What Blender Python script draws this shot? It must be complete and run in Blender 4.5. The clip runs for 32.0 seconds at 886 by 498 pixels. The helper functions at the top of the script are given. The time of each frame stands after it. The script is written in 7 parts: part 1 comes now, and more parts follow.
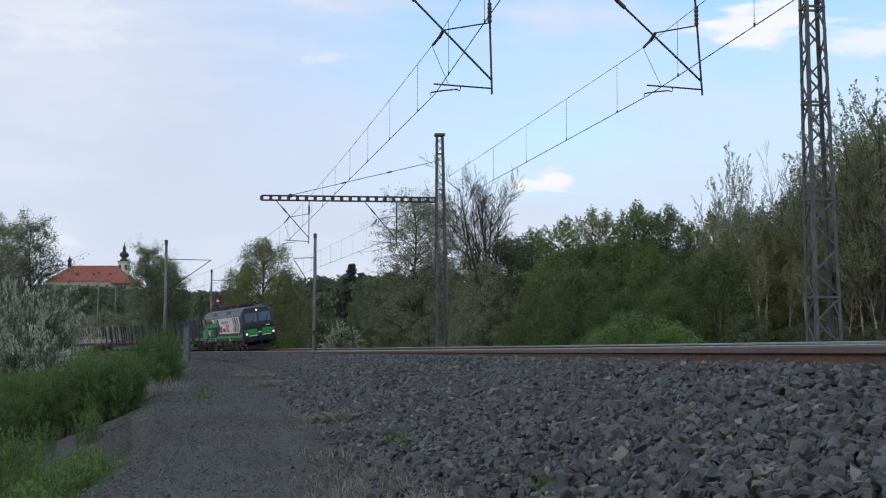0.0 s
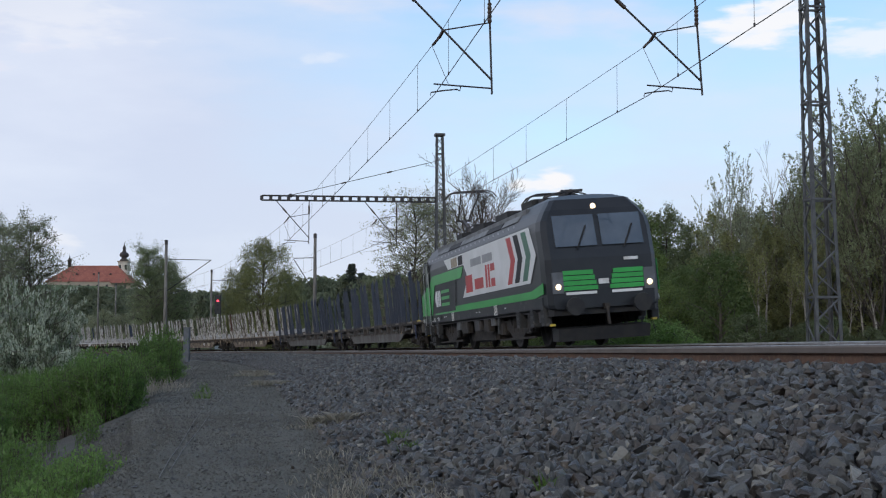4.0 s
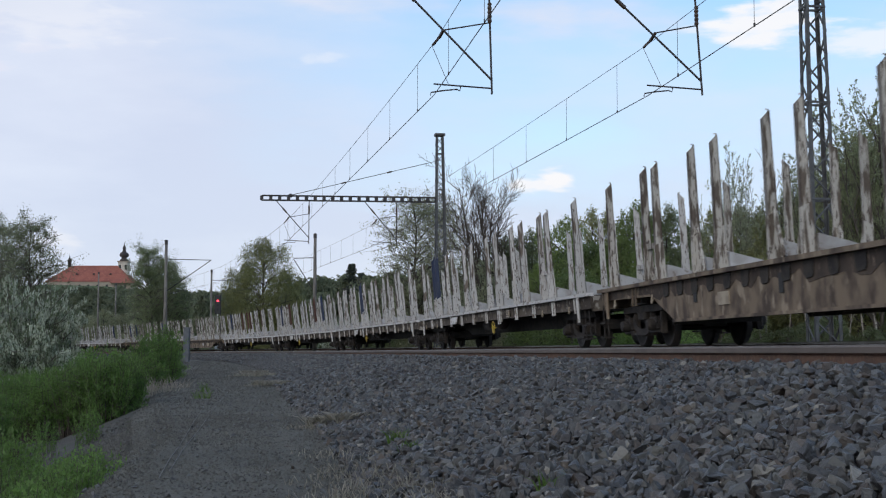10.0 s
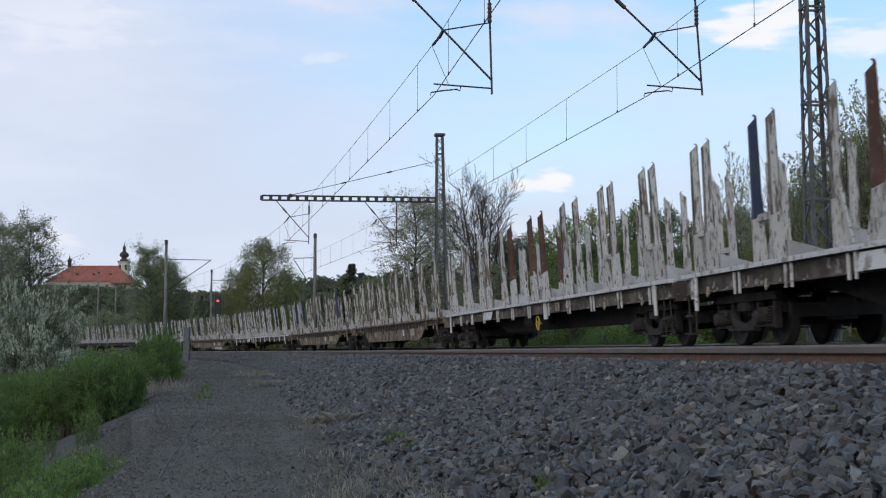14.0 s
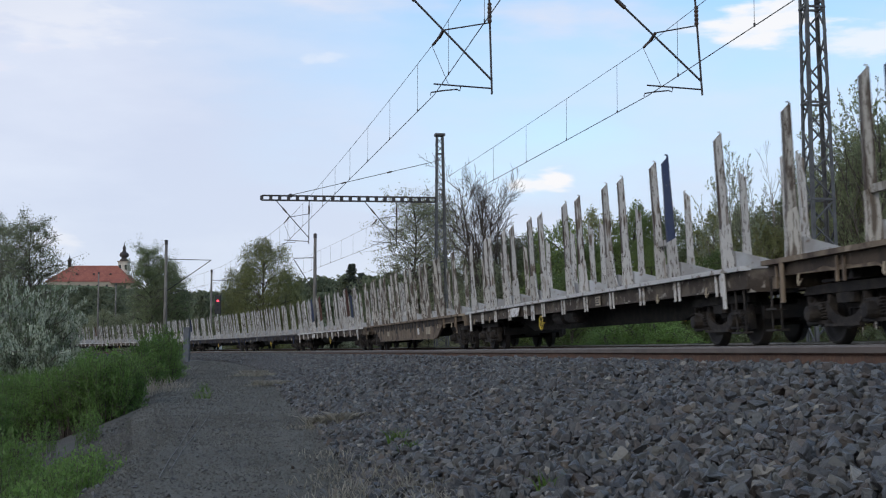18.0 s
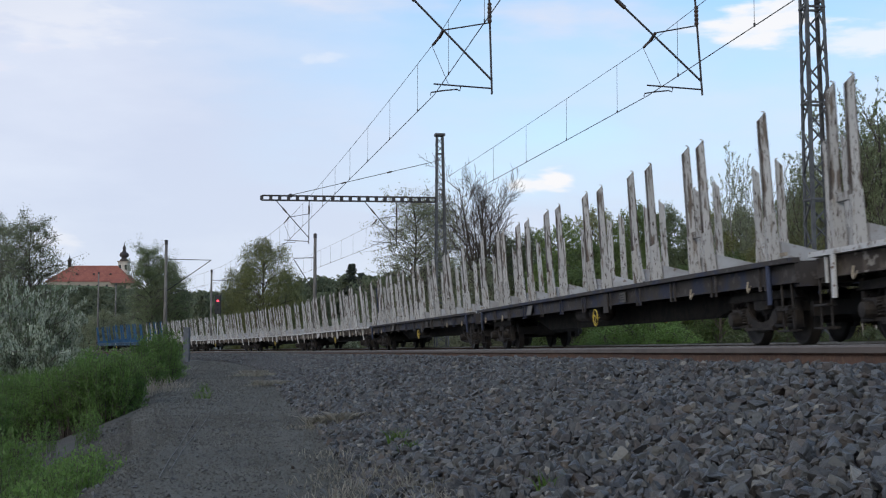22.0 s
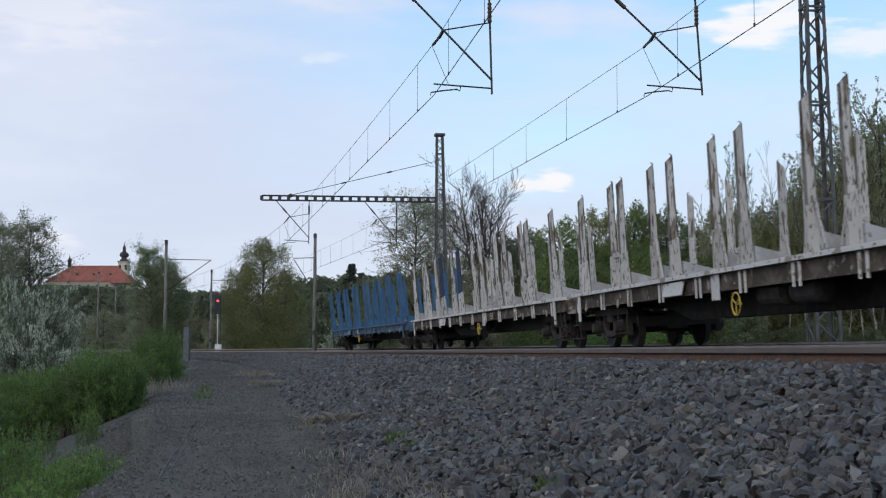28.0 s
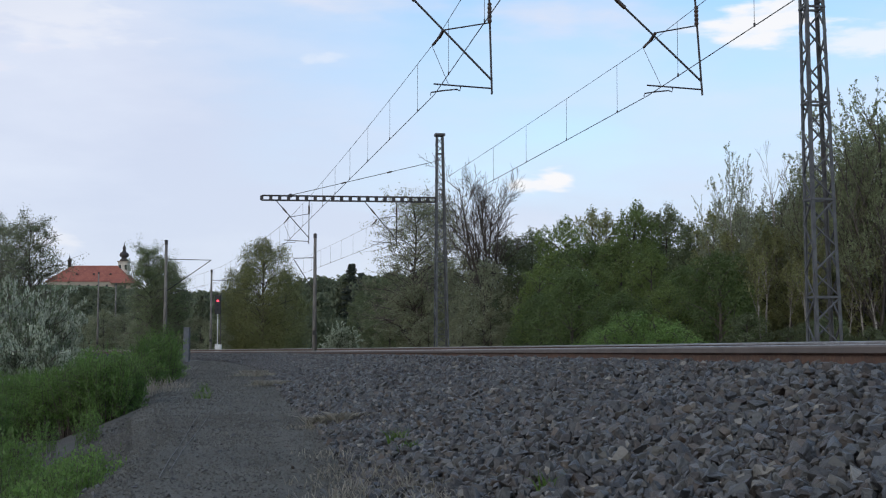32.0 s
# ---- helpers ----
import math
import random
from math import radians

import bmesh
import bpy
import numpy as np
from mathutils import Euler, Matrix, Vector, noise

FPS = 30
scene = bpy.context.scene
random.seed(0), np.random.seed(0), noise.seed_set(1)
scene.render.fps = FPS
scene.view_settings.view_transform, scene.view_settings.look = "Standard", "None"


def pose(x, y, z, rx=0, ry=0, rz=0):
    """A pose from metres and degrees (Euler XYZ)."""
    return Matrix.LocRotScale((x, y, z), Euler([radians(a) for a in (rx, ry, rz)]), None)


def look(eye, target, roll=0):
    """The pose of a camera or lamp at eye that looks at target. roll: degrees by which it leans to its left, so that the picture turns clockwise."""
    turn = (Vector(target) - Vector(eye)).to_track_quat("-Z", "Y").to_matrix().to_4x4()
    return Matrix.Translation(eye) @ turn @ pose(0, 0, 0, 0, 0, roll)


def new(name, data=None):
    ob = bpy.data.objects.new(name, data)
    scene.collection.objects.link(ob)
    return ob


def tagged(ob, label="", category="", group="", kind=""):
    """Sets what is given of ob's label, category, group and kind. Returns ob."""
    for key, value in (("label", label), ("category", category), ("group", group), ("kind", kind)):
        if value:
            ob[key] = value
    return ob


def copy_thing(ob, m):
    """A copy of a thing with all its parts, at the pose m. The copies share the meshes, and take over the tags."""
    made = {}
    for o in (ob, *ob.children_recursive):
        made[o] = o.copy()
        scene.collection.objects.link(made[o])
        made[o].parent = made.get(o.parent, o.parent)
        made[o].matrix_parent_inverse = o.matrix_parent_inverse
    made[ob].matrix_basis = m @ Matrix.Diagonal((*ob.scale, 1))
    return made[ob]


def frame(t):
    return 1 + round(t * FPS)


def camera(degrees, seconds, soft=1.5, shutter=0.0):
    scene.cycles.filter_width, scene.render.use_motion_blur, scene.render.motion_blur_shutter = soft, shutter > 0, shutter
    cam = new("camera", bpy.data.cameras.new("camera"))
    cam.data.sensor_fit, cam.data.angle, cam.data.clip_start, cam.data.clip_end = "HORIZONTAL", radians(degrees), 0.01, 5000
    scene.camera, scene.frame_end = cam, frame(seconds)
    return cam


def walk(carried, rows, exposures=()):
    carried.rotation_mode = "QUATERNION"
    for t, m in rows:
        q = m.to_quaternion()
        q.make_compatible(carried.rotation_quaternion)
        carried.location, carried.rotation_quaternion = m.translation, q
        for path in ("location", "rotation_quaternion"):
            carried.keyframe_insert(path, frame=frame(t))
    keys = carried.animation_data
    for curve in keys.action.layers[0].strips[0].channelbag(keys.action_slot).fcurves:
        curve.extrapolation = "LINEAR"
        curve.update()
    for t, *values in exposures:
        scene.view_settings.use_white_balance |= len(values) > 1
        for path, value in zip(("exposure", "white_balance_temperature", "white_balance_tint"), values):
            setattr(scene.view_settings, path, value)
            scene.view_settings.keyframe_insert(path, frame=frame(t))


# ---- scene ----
cam = camera(37.63, 32.0, soft=1.15, shutter=0.1)
EYE = (0.0, 0.0, -0.164)
walk(cam, [(0.0, pose(*EYE, 94.55, 0, 0)), (32.0, pose(*EYE, 94.55, 0, 0))])

# ---------------------------------------------------------------- light
SUN_ELEVATION, SUN_AZIMUTH = 24.0, 205.0
world = bpy.data.worlds.new("evening_sky")
scene.world = world
world.use_nodes = True


def build_sky():
    nt = world.node_tree
    nt.nodes.clear()
    N, Lk = nt.nodes.new, nt.links.new
    out, bg = N("ShaderNodeOutputWorld"), N("ShaderNodeBackground")
    sky = N("ShaderNodeTexSky")
    sky.sky_type, sky.sun_disc = "NISHITA", False
    sky.sun_elevation, sky.sun_rotation = radians(SUN_ELEVATION), radians(SUN_AZIMUTH)
    sky.air_density, sky.dust_density, sky.ozone_density = 1.0, 0.6, 1.4
    co = N("ShaderNodeTexCoord")
    mp = N("ShaderNodeMapping")
    mp.inputs["Scale"].default_value = (1.0, 1.0, 3.6)
    mp.inputs["Location"].default_value = (0.35, 0.1, 0.42)
    big = N("ShaderNodeTexNoise")
    big.inputs["Scale"].default_value, big.inputs["Detail"].default_value, big.inputs["Roughness"].default_value = 3.2, 7.0, 0.52
    ramp = N("ShaderNodeValToRGB")
    ramp.color_ramp.elements[0].position, ramp.color_ramp.elements[1].position = 0.43, 0.63
    veil = N("ShaderNodeMapRange")
    veil.interpolation_type = "SMOOTHSTEP"
    sep = N("ShaderNodeSeparateXYZ")
    veil.inputs["From Min"].default_value, veil.inputs["From Max"].default_value = -0.06, 0.2
    veil.inputs["To Min"].default_value, veil.inputs["To Max"].default_value = 0.92, 0.06
    cloud = N("ShaderNodeMixRGB")
    cloud.inputs[1].default_value, cloud.inputs[2].default_value = (7.75, 8.3, 10.2, 1), (8.9, 9.4, 11.0, 1)
    mx = N("ShaderNodeMath")
    mx.operation = "MAXIMUM"
    mix = N("ShaderNodeMixRGB")
    gain = N("ShaderNodeMixRGB")
    gain.blend_type, gain.inputs[0].default_value = "MULTIPLY", 1.0
    gain.inputs[2].default_value = (1.7, 2.08, 2.2, 1)
    Lk(co.outputs["Generated"], mp.inputs["Vector"])
    Lk(mp.outputs["Vector"], big.inputs["Vector"])
    Lk(big.outputs["Fac"], ramp.inputs["Fac"])
    Lk(co.outputs["Generated"], sep.inputs[0])
    # a lilac bank of high cloud over the horizon that climbs towards the left
    left = N("ShaderNodeMath")
    left.operation, left.inputs[1].default_value = "MINIMUM", 0.0
    Lk(sep.outputs["X"], left.inputs[0])
    climb = N("ShaderNodeMath")
    climb.operation, climb.inputs[1].default_value = "MULTIPLY_ADD", 0.42
    Lk(left.outputs[0], climb.inputs[0])
    Lk(sep.outputs["Z"], climb.inputs[2])
    ragged = N("ShaderNodeMath")
    ragged.operation, ragged.inputs[1].default_value = "MULTIPLY_ADD", -0.3
    Lk(big.outputs["Fac"], ragged.inputs[0])
    Lk(climb.outputs[0], ragged.inputs[2])
    Lk(ragged.outputs[0], veil.inputs["Value"])
    Lk(ramp.outputs["Color"], mx.inputs[0])
    Lk(veil.outputs["Result"], mx.inputs[1])
    # a few brighter heaps of cloud in set directions
    heap = None
    for (dx, dy, dz), wide, tall, full in (((0.235, 0.95, 0.243), 0.055, 0.022, 0.95), ((0.0869, 0.987, 0.1315), 0.019, 0.010, 1.0), ((0.062, 0.989, 0.1295), 0.018, 0.008, 0.9), ((0.0745, 0.988, 0.129), 0.02, 0.006, 0.9), ((-0.3, 0.93, 0.25), 0.1, 0.03, 0.35), ((-0.283, 0.955, 0.083), 0.02, 0.011, 0.45), ((-0.09, 0.97, 0.222), 0.02, 0.006, 0.3), ((0.31, 0.93, 0.225), 0.05, 0.014, 0.7)):
        off = N("ShaderNodeVectorMath")
        off.operation = "SUBTRACT"
        off.inputs[1].default_value = (dx, dy, dz)
        Lk(co.outputs["Generated"], off.inputs[0])
        sc = N("ShaderNodeVectorMath")
        sc.operation = "MULTIPLY"
        sc.inputs[1].default_value = (1 / wide, 0.0, 1 / tall)
        Lk(off.outputs[0], sc.inputs[0])
        ln = N("ShaderNodeVectorMath")
        ln.operation = "LENGTH"
        Lk(sc.outputs[0], ln.inputs[0])
        fine = N("ShaderNodeTexNoise")
        fine.inputs["Scale"].default_value, fine.inputs["Detail"].default_value = 34.0, 6.0
        Lk(mp.outputs["Vector"], fine.inputs["Vector"])
        wob = N("ShaderNodeMath")
        wob.operation = "MULTIPLY_ADD"
        wob.inputs[1].default_value = -2.0
        Lk(fine.outputs["Fac"], wob.inputs[0])
        Lk(ln.outputs["Value"], wob.inputs[2])
        fade = N("ShaderNodeMapRange")
        fade.interpolation_type = "SMOOTHSTEP"
        fade.inputs["To Max"].default_value = full
        fade.inputs["From Min"].default_value, fade.inputs["From Max"].default_value = 0.0, -0.7
        Lk(wob.outputs[0], fade.inputs["Value"])
        if heap is None:
            heap = fade.outputs["Result"]
        else:
            top = N("ShaderNodeMath")
            top.operation = "MAXIMUM"
            Lk(heap, top.inputs[0])
            Lk(fade.outputs["Result"], top.inputs[1])
            heap = top.outputs[0]
    white = N("ShaderNodeMixRGB")
    white.inputs[2].default_value = (11.2, 11.2, 11.5, 1)
    Lk(heap, white.inputs[0])
    Lk(mix.outputs[0], white.inputs[1])
    Lk(mx.outputs[0], mix.inputs[0])
    Lk(sky.outputs["Color"], gain.inputs[1])
    Lk(gain.outputs[0], mix.inputs[1])
    Lk(ramp.outputs["Color"], cloud.inputs[0])
    Lk(cloud.outputs[0], mix.inputs[2])
    Lk(white.outputs[0], bg.inputs["Color"])
    bg.inputs["Strength"].default_value = 0.085
    Lk(bg.outputs[0], out.inputs["Surface"])


build_sky()
sun_data = bpy.data.lights.new("sun", "SUN")
sun_data.energy, sun_data.angle, sun_data.color = 0.75, radians(12), (1.0, 0.9, 0.78)
sun = new("sun", sun_data)
az, el = radians(SUN_AZIMUTH), radians(SUN_ELEVATION)
sun.matrix_world = look((60 * math.sin(az) * math.cos(el), 60 * math.cos(az) * math.cos(el), 60 * math.sin(el)), (0, 0, 0))
scene.view_settings.exposure = 0.0


# ---------------------------------------------------------------- materials
def material(name, base, other=None, scale=4.0, rough=0.8, metal=0.0, bump=0.0, bscale=40.0, low=0.4, high=0.6, third=None, tscale=30.0,
             tlow=0.55, thigh=0.65, per=0.0, stretch=None, emit=None, strength=0.0, island=0.0, translucent=0.0):
    """A surface: base colour broken up by a second one at a large scale and a third at a small one, with fine relief."""
    m = bpy.data.materials.new(name)
    m.use_nodes = True
    nt = m.node_tree
    N, Lk = nt.nodes.new, nt.links.new
    b = nt.nodes["Principled BSDF"]
    b.inputs["Base Color"].default_value = (*base, 1)
    b.inputs["Roughness"].default_value, b.inputs["Metallic"].default_value = rough, metal
    co = N("ShaderNodeTexCoord")
    vec = co.outputs["Object"]
    info = N("ShaderNodeObjectInfo")
    shift = N("ShaderNodeVectorMath")
    shift.operation = "ADD"
    spread = N("ShaderNodeVectorMath")
    spread.operation = "SCALE"
    spread.inputs[0].default_value = (37.0, 17.0, 53.0)
    Lk(info.outputs["Random"], spread.inputs["Scale"])
    Lk(vec, shift.inputs[0])
    Lk(spread.outputs[0], shift.inputs[1])
    vec = shift.outputs[0]
    if stretch:
        mp = N("ShaderNodeMapping")
        mp.inputs["Scale"].default_value = stretch
        Lk(vec, mp.inputs["Vector"])
        vec = mp.outputs["Vector"]
    col = None

    def layer(below, colour, sc, lo, hi):
        n = N("ShaderNodeTexNoise")
        n.inputs["Scale"].default_value, n.inputs["Detail"].default_value = sc, 5.0
        Lk(vec, n.inputs["Vector"])
        r = N("ShaderNodeMapRange")
        r.inputs["From Min"].default_value, r.inputs["From Max"].default_value = lo, hi
        Lk(n.outputs["Fac"], r.inputs["Value"])
        x = N("ShaderNodeMixRGB")
        Lk(r.outputs["Result"], x.inputs[0])
        if below is None:
            x.inputs[1].default_value = (*base, 1)
        else:
            Lk(below, x.inputs[1])
        x.inputs[2].default_value = (*colour, 1)
        return x.outputs[0]

    if other:
        col = layer(col, other, scale, low, high)
    if third:
        col = layer(col, third, tscale, tlow, thigh)
    for amount, socket in ((per, info.outputs["Random"]), (island, None)):
        if amount:
            if socket is None:
                socket = N("ShaderNodeNewGeometry").outputs["Random Per Island"]
            h = N("ShaderNodeHueSaturation")
            r = N("ShaderNodeMapRange")
            r.inputs["To Min"].default_value, r.inputs["To Max"].default_value = 1 - amount, 1 + amount
            Lk(socket, r.inputs["Value"])
            Lk(r.outputs["Result"], h.inputs["Value"])
            if col is None:
                h.inputs["Color"].default_value = (*base, 1)
            else:
                Lk(col, h.inputs["Color"])
            col = h.outputs[0]
    if col is not None:
        Lk(col, b.inputs["Base Color"])
    if bump:
        n = N("ShaderNodeTexNoise")
        n.inputs["Scale"].default_value, n.inputs["Detail"].default_value = bscale, 6.0
        Lk(vec, n.inputs["Vector"])
        bp = N("ShaderNodeBump")
        bp.inputs["Strength"].default_value, bp.inputs["Distance"].default_value = bump, 0.02
        Lk(n.outputs["Fac"], bp.inputs["Height"])
        Lk(bp.outputs[0], b.inputs["Normal"])
    if emit:
        b.inputs["Emission Color"].default_value, b.inputs["Emission Strength"].default_value = (*emit, 1), strength
    if translucent:
        tr = N("ShaderNodeBsdfTranslucent")
        ad = N("ShaderNodeMixShader")
        ad.inputs[0].default_value = translucent
        tr.inputs["Color"].default_value = (*base, 1)
        if col is not None:
            Lk(col, tr.inputs["Color"])
        Lk(b.outputs[0], ad.inputs[1])
        Lk(tr.outputs[0], ad.inputs[2])
        Lk(ad.outputs[0], nt.nodes["Material Output"].inputs["Surface"])
    return m


def peeled(name, paint, bare, amount=0.5):
    """Old paint that flakes off wood or steel in upright streaks."""
    return material(name, paint, bare, 3.0, 0.85, 0, 0.3, 60, amount, amount + 0.08, (0.075, 0.055, 0.042), 11.0, 0.58, 0.62, stretch=(4, 4, 0.6), per=0.12)


M = {}
M["stone"] = material("ballast_stone", (0.059, 0.058, 0.055), (0.09, 0.086, 0.078), 9, 0.5, 0, 0.5, 70, third=(0.14, 0.126, 0.114), tscale=3.0, tlow=0.6, thigh=0.8, island=0.3)


def crushed_stone():
    """Grey stone, darker and paler from piece to piece, a few brown or nearly white."""
    m = bpy.data.materials["ballast_stone"]
    nt = m.node_tree
    b = nt.nodes["Principled BSDF"]
    old = b.inputs["Base Color"].links[0].from_socket
    geo = nt.nodes.new("ShaderNodeNewGeometry")
    info = nt.nodes.new("ShaderNodeObjectInfo")
    add = nt.nodes.new("ShaderNodeMath")
    add.operation = "ADD"
    nt.links.new(geo.outputs["Random Per Island"], add.inputs[0])
    nt.links.new(info.outputs["Random"], add.inputs[1])
    fr = nt.nodes.new("ShaderNodeMath")
    fr.operation = "FRACT"
    nt.links.new(add.outputs[0], fr.inputs[0])
    ramp = nt.nodes.new("ShaderNodeValToRGB")
    ramp.color_ramp.interpolation = "LINEAR"
    els = ramp.color_ramp.elements
    els[0].position, els[0].color = 0.0, (0.3, 0.3, 0.32, 1)
    els[1].position, els[1].color = 1.0, (2.7, 2.6, 2.4, 1)
    for at, c in ((0.08, (0.66, 0.54, 0.48, 1)), (0.18, (0.42, 0.43, 0.47, 1)), (0.35, (0.85, 0.9, 1.02, 1)), (0.5, (1.0, 1.02, 1.0, 1)), (0.62, (1.2, 1.34, 1.5, 1)), (0.74, (0.75, 0.76, 0.8, 1)), (0.84, (1.15, 1.0, 0.9, 1)), (0.93, (1.1, 1.16, 1.24, 1)), (0.975, (1.5, 1.48, 1.4, 1))):
        els.new(at).color = c
    nt.links.new(fr.outputs[0], ramp.inputs["Fac"])
    mul = nt.nodes.new("ShaderNodeMixRGB")
    mul.blend_type, mul.inputs[0].default_value = "MULTIPLY", 1.0
    nt.links.new(old, mul.inputs[1])
    nt.links.new(ramp.outputs["Color"], mul.inputs[2])
    nt.links.new(mul.outputs[0], b.inputs["Base Color"])


crushed_stone()
# bed coloured near black: the shade in the gaps between the stones
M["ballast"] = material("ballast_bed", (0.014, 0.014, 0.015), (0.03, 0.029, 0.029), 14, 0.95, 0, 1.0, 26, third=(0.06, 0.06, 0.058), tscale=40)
M["path"] = material("cinder_path", (0.07, 0.07, 0.058), (0.094, 0.091, 0.076), 0.9, 0.95, 0, 1.0, 60, third=(0.125, 0.12, 0.104), tscale=90, tlow=0.56, thigh=0.76)
M["grit"] = material("cinder_grit", (0.092, 0.092, 0.083), (0.112, 0.109, 0.097), 3, 0.95, 0, 0.3, 60, third=(0.072, 0.072, 0.07), tscale=6, island=0.22)
M["earth"] = material("earth_bank", (0.058, 0.055, 0.048), (0.074, 0.068, 0.06), 1.1, 0.95, 0, 0.9, 22, third=(0.04, 0.06, 0.025), tscale=5, tlow=0.55, thigh=0.7)
M["meadow"] = material("meadow", (0.05, 0.10, 0.025), (0.075, 0.11, 0.04), 0.05, 0.95, 0, 0.5, 3, third=(0.04, 0.075, 0.02), tscale=0.6)
M["rail_side"] = material("rusty_rail_side", (0.12, 0.065, 0.042), (0.085, 0.05, 0.036), 6, 0.85, 0.0, 0.3, 50, third=(0.16, 0.095, 0.06), tscale=30)
M["rail_head"] = material("worn_rail_head", (0.13, 0.105, 0.09), (0.105, 0.085, 0.072), 5, 0.75, 0.0, 0.1, 60)
M["rail_top"] = material("dull_rail_top", (0.2, 0.19, 0.18), (0.12, 0.1, 0.09), 3, 0.4, 0.6)
M["rail_bright"] = material("polished_rail_head", (0.42, 0.4, 0.38), (0.3, 0.28, 0.26), 5, 0.35, 0.7)
M["sleeper"] = material("concrete_sleeper", (0.22, 0.21, 0.2), (0.15, 0.14, 0.13), 5, 0.9, 0, 0.4, 40)
M["steel"] = material("galvanised_steel", (0.125, 0.13, 0.132), (0.085, 0.086, 0.088), 4, 0.6, 0.35, 0.15, 40, third=(0.13, 0.09, 0.07), tscale=20, tlow=0.62, thigh=0.7)
M["dark_steel"] = material("dark_weathered_steel", (0.045, 0.045, 0.05), (0.07, 0.06, 0.055), 5, 0.6, 0.3, 0.15, 40)
M["wire"] = material("copper_wire", (0.05, 0.045, 0.045), (0.07, 0.06, 0.05), 8, 0.55, 0.5)
M["insulator"] = material("brown_porcelain", (0.05, 0.03, 0.025), (0.07, 0.045, 0.03), 9, 0.3)
M["concrete"] = material("grey_concrete_post", (0.2, 0.185, 0.165), (0.12, 0.11, 0.1), 3, 0.9, 0, 0.3, 50, third=(0.12, 0.11, 0.1), tscale=12, stretch=(2, 2, 0.4))
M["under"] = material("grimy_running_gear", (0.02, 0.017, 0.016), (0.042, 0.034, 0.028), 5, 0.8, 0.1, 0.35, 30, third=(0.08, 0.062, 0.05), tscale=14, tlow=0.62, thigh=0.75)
M["wheel"] = material("brown_wheel_steel", (0.03, 0.025, 0.022), (0.02, 0.018, 0.017), 6, 0.6, 0.4, 0.1, 30)
M["sill_grey"] = material("dusty_grey_sill", (0.145, 0.139, 0.13), (0.085, 0.077, 0.07), 1.6, 0.85, 0, 0.2, 30, third=(0.09, 0.07, 0.06), tscale=6, tlow=0.55, thigh=0.7, per=0.1, stretch=(1, 1, 0.5))
M["sill_brown"] = material("rusty_brown_sill", (0.21, 0.16, 0.112), (0.07, 0.05, 0.038), 2.6, 0.88, 0, 0.3, 30, low=0.44, high=0.62, third=(0.32, 0.26, 0.19), tscale=4, tlow=0.58, thigh=0.68, per=0.15, stretch=(1, 1, 0.6))
M["sill_dark"] = material("grimy_brown_web", (0.05, 0.037, 0.03), (0.09, 0.066, 0.048), 3.0, 0.9, 0, 0.3, 30, third=(0.17, 0.13, 0.095), tscale=9, tlow=0.6, thigh=0.68, stretch=(1, 1, 0.5))
M["sill_white"] = material("chipped_white_sill", (0.13, 0.105, 0.08), (0.06, 0.045, 0.035), 2.4, 0.85, 0, 0.3, 30, low=0.42, high=0.52, third=(0.33, 0.3, 0.26), tscale=5, tlow=0.59, thigh=0.64, per=0.12)
M["edge_white"] = material("chipped_white_edge", (0.6, 0.59, 0.57), (0.3, 0.26, 0.22), 4, 0.85, 0, 0.3, 30, low=0.55, high=0.63, third=(0.16, 0.1, 0.07), tscale=11, tlow=0.62, thigh=0.68, per=0.1)
M["sill_navy"] = material("faded_navy_sill", (0.03, 0.035, 0.062), (0.05, 0.042, 0.038), 1.6, 0.8, 0, 0.3, 30, low=0.4, high=0.52, third=(0.1, 0.088, 0.08), tscale=7, tlow=0.58, thigh=0.68, per=0.1)
M["blue"] = material("mid_blue_paint", (0.036, 0.12, 0.235), (0.03, 0.09, 0.175), 1.8, 0.6, 0, 0.1, 30, third=(0.2, 0.27, 0.36), tscale=9, tlow=0.66, thigh=0.76, per=0.1)
M["blue_edge"] = material("pale_blue_edge", (0.07, 0.145, 0.23), (0.04, 0.08, 0.14), 2.5, 0.65, 0, 0.1, 30, third=(0.25, 0.28, 0.32), tscale=9, tlow=0.6, thigh=0.72)
M["slate"] = material("slate_blue_stanchion", (0.026, 0.034, 0.055), (0.036, 0.042, 0.058), 2.5, 0.6, 0, 0.1, 30, third=(0.09, 0.085, 0.085), tscale=10, tlow=0.62, thigh=0.75, per=0.2)
M["white_post"] = peeled("peeling_white_stanchion", (0.5, 0.48, 0.45), (0.17, 0.135, 0.105), 0.54)
M["grey_post"] = peeled("dirty_white_stanchion", (0.45, 0.42, 0.37), (0.12, 0.095, 0.073), 0.48)
M["post_navy"] = material("navy_stake_paint", (0.025, 0.036, 0.085), (0.035, 0.045, 0.08), 2.5, 0.6, 0, 0.1, 30, third=(0.12, 0.12, 0.13), tscale=12, tlow=0.64, thigh=0.72, per=0.25)
M["post_brown"] = material("rusty_stake_paint", (0.085, 0.04, 0.03), (0.12, 0.06, 0.042), 2.5, 0.85, 0, 0.2, 30, third=(0.2, 0.13, 0.1), tscale=10, tlow=0.6, thigh=0.7, per=0.2)
M["sleeve"] = material("grimy_stake_sleeve", (0.055, 0.05, 0.05), (0.08, 0.068, 0.06), 4, 0.85, 0, 0.3, 30, third=(0.14, 0.12, 0.1), tscale=12, tlow=0.6, thigh=0.72)
M["flange"] = peeled("rusty_stake_edge", (0.21, 0.19, 0.17), (0.07, 0.052, 0.04), 0.47)
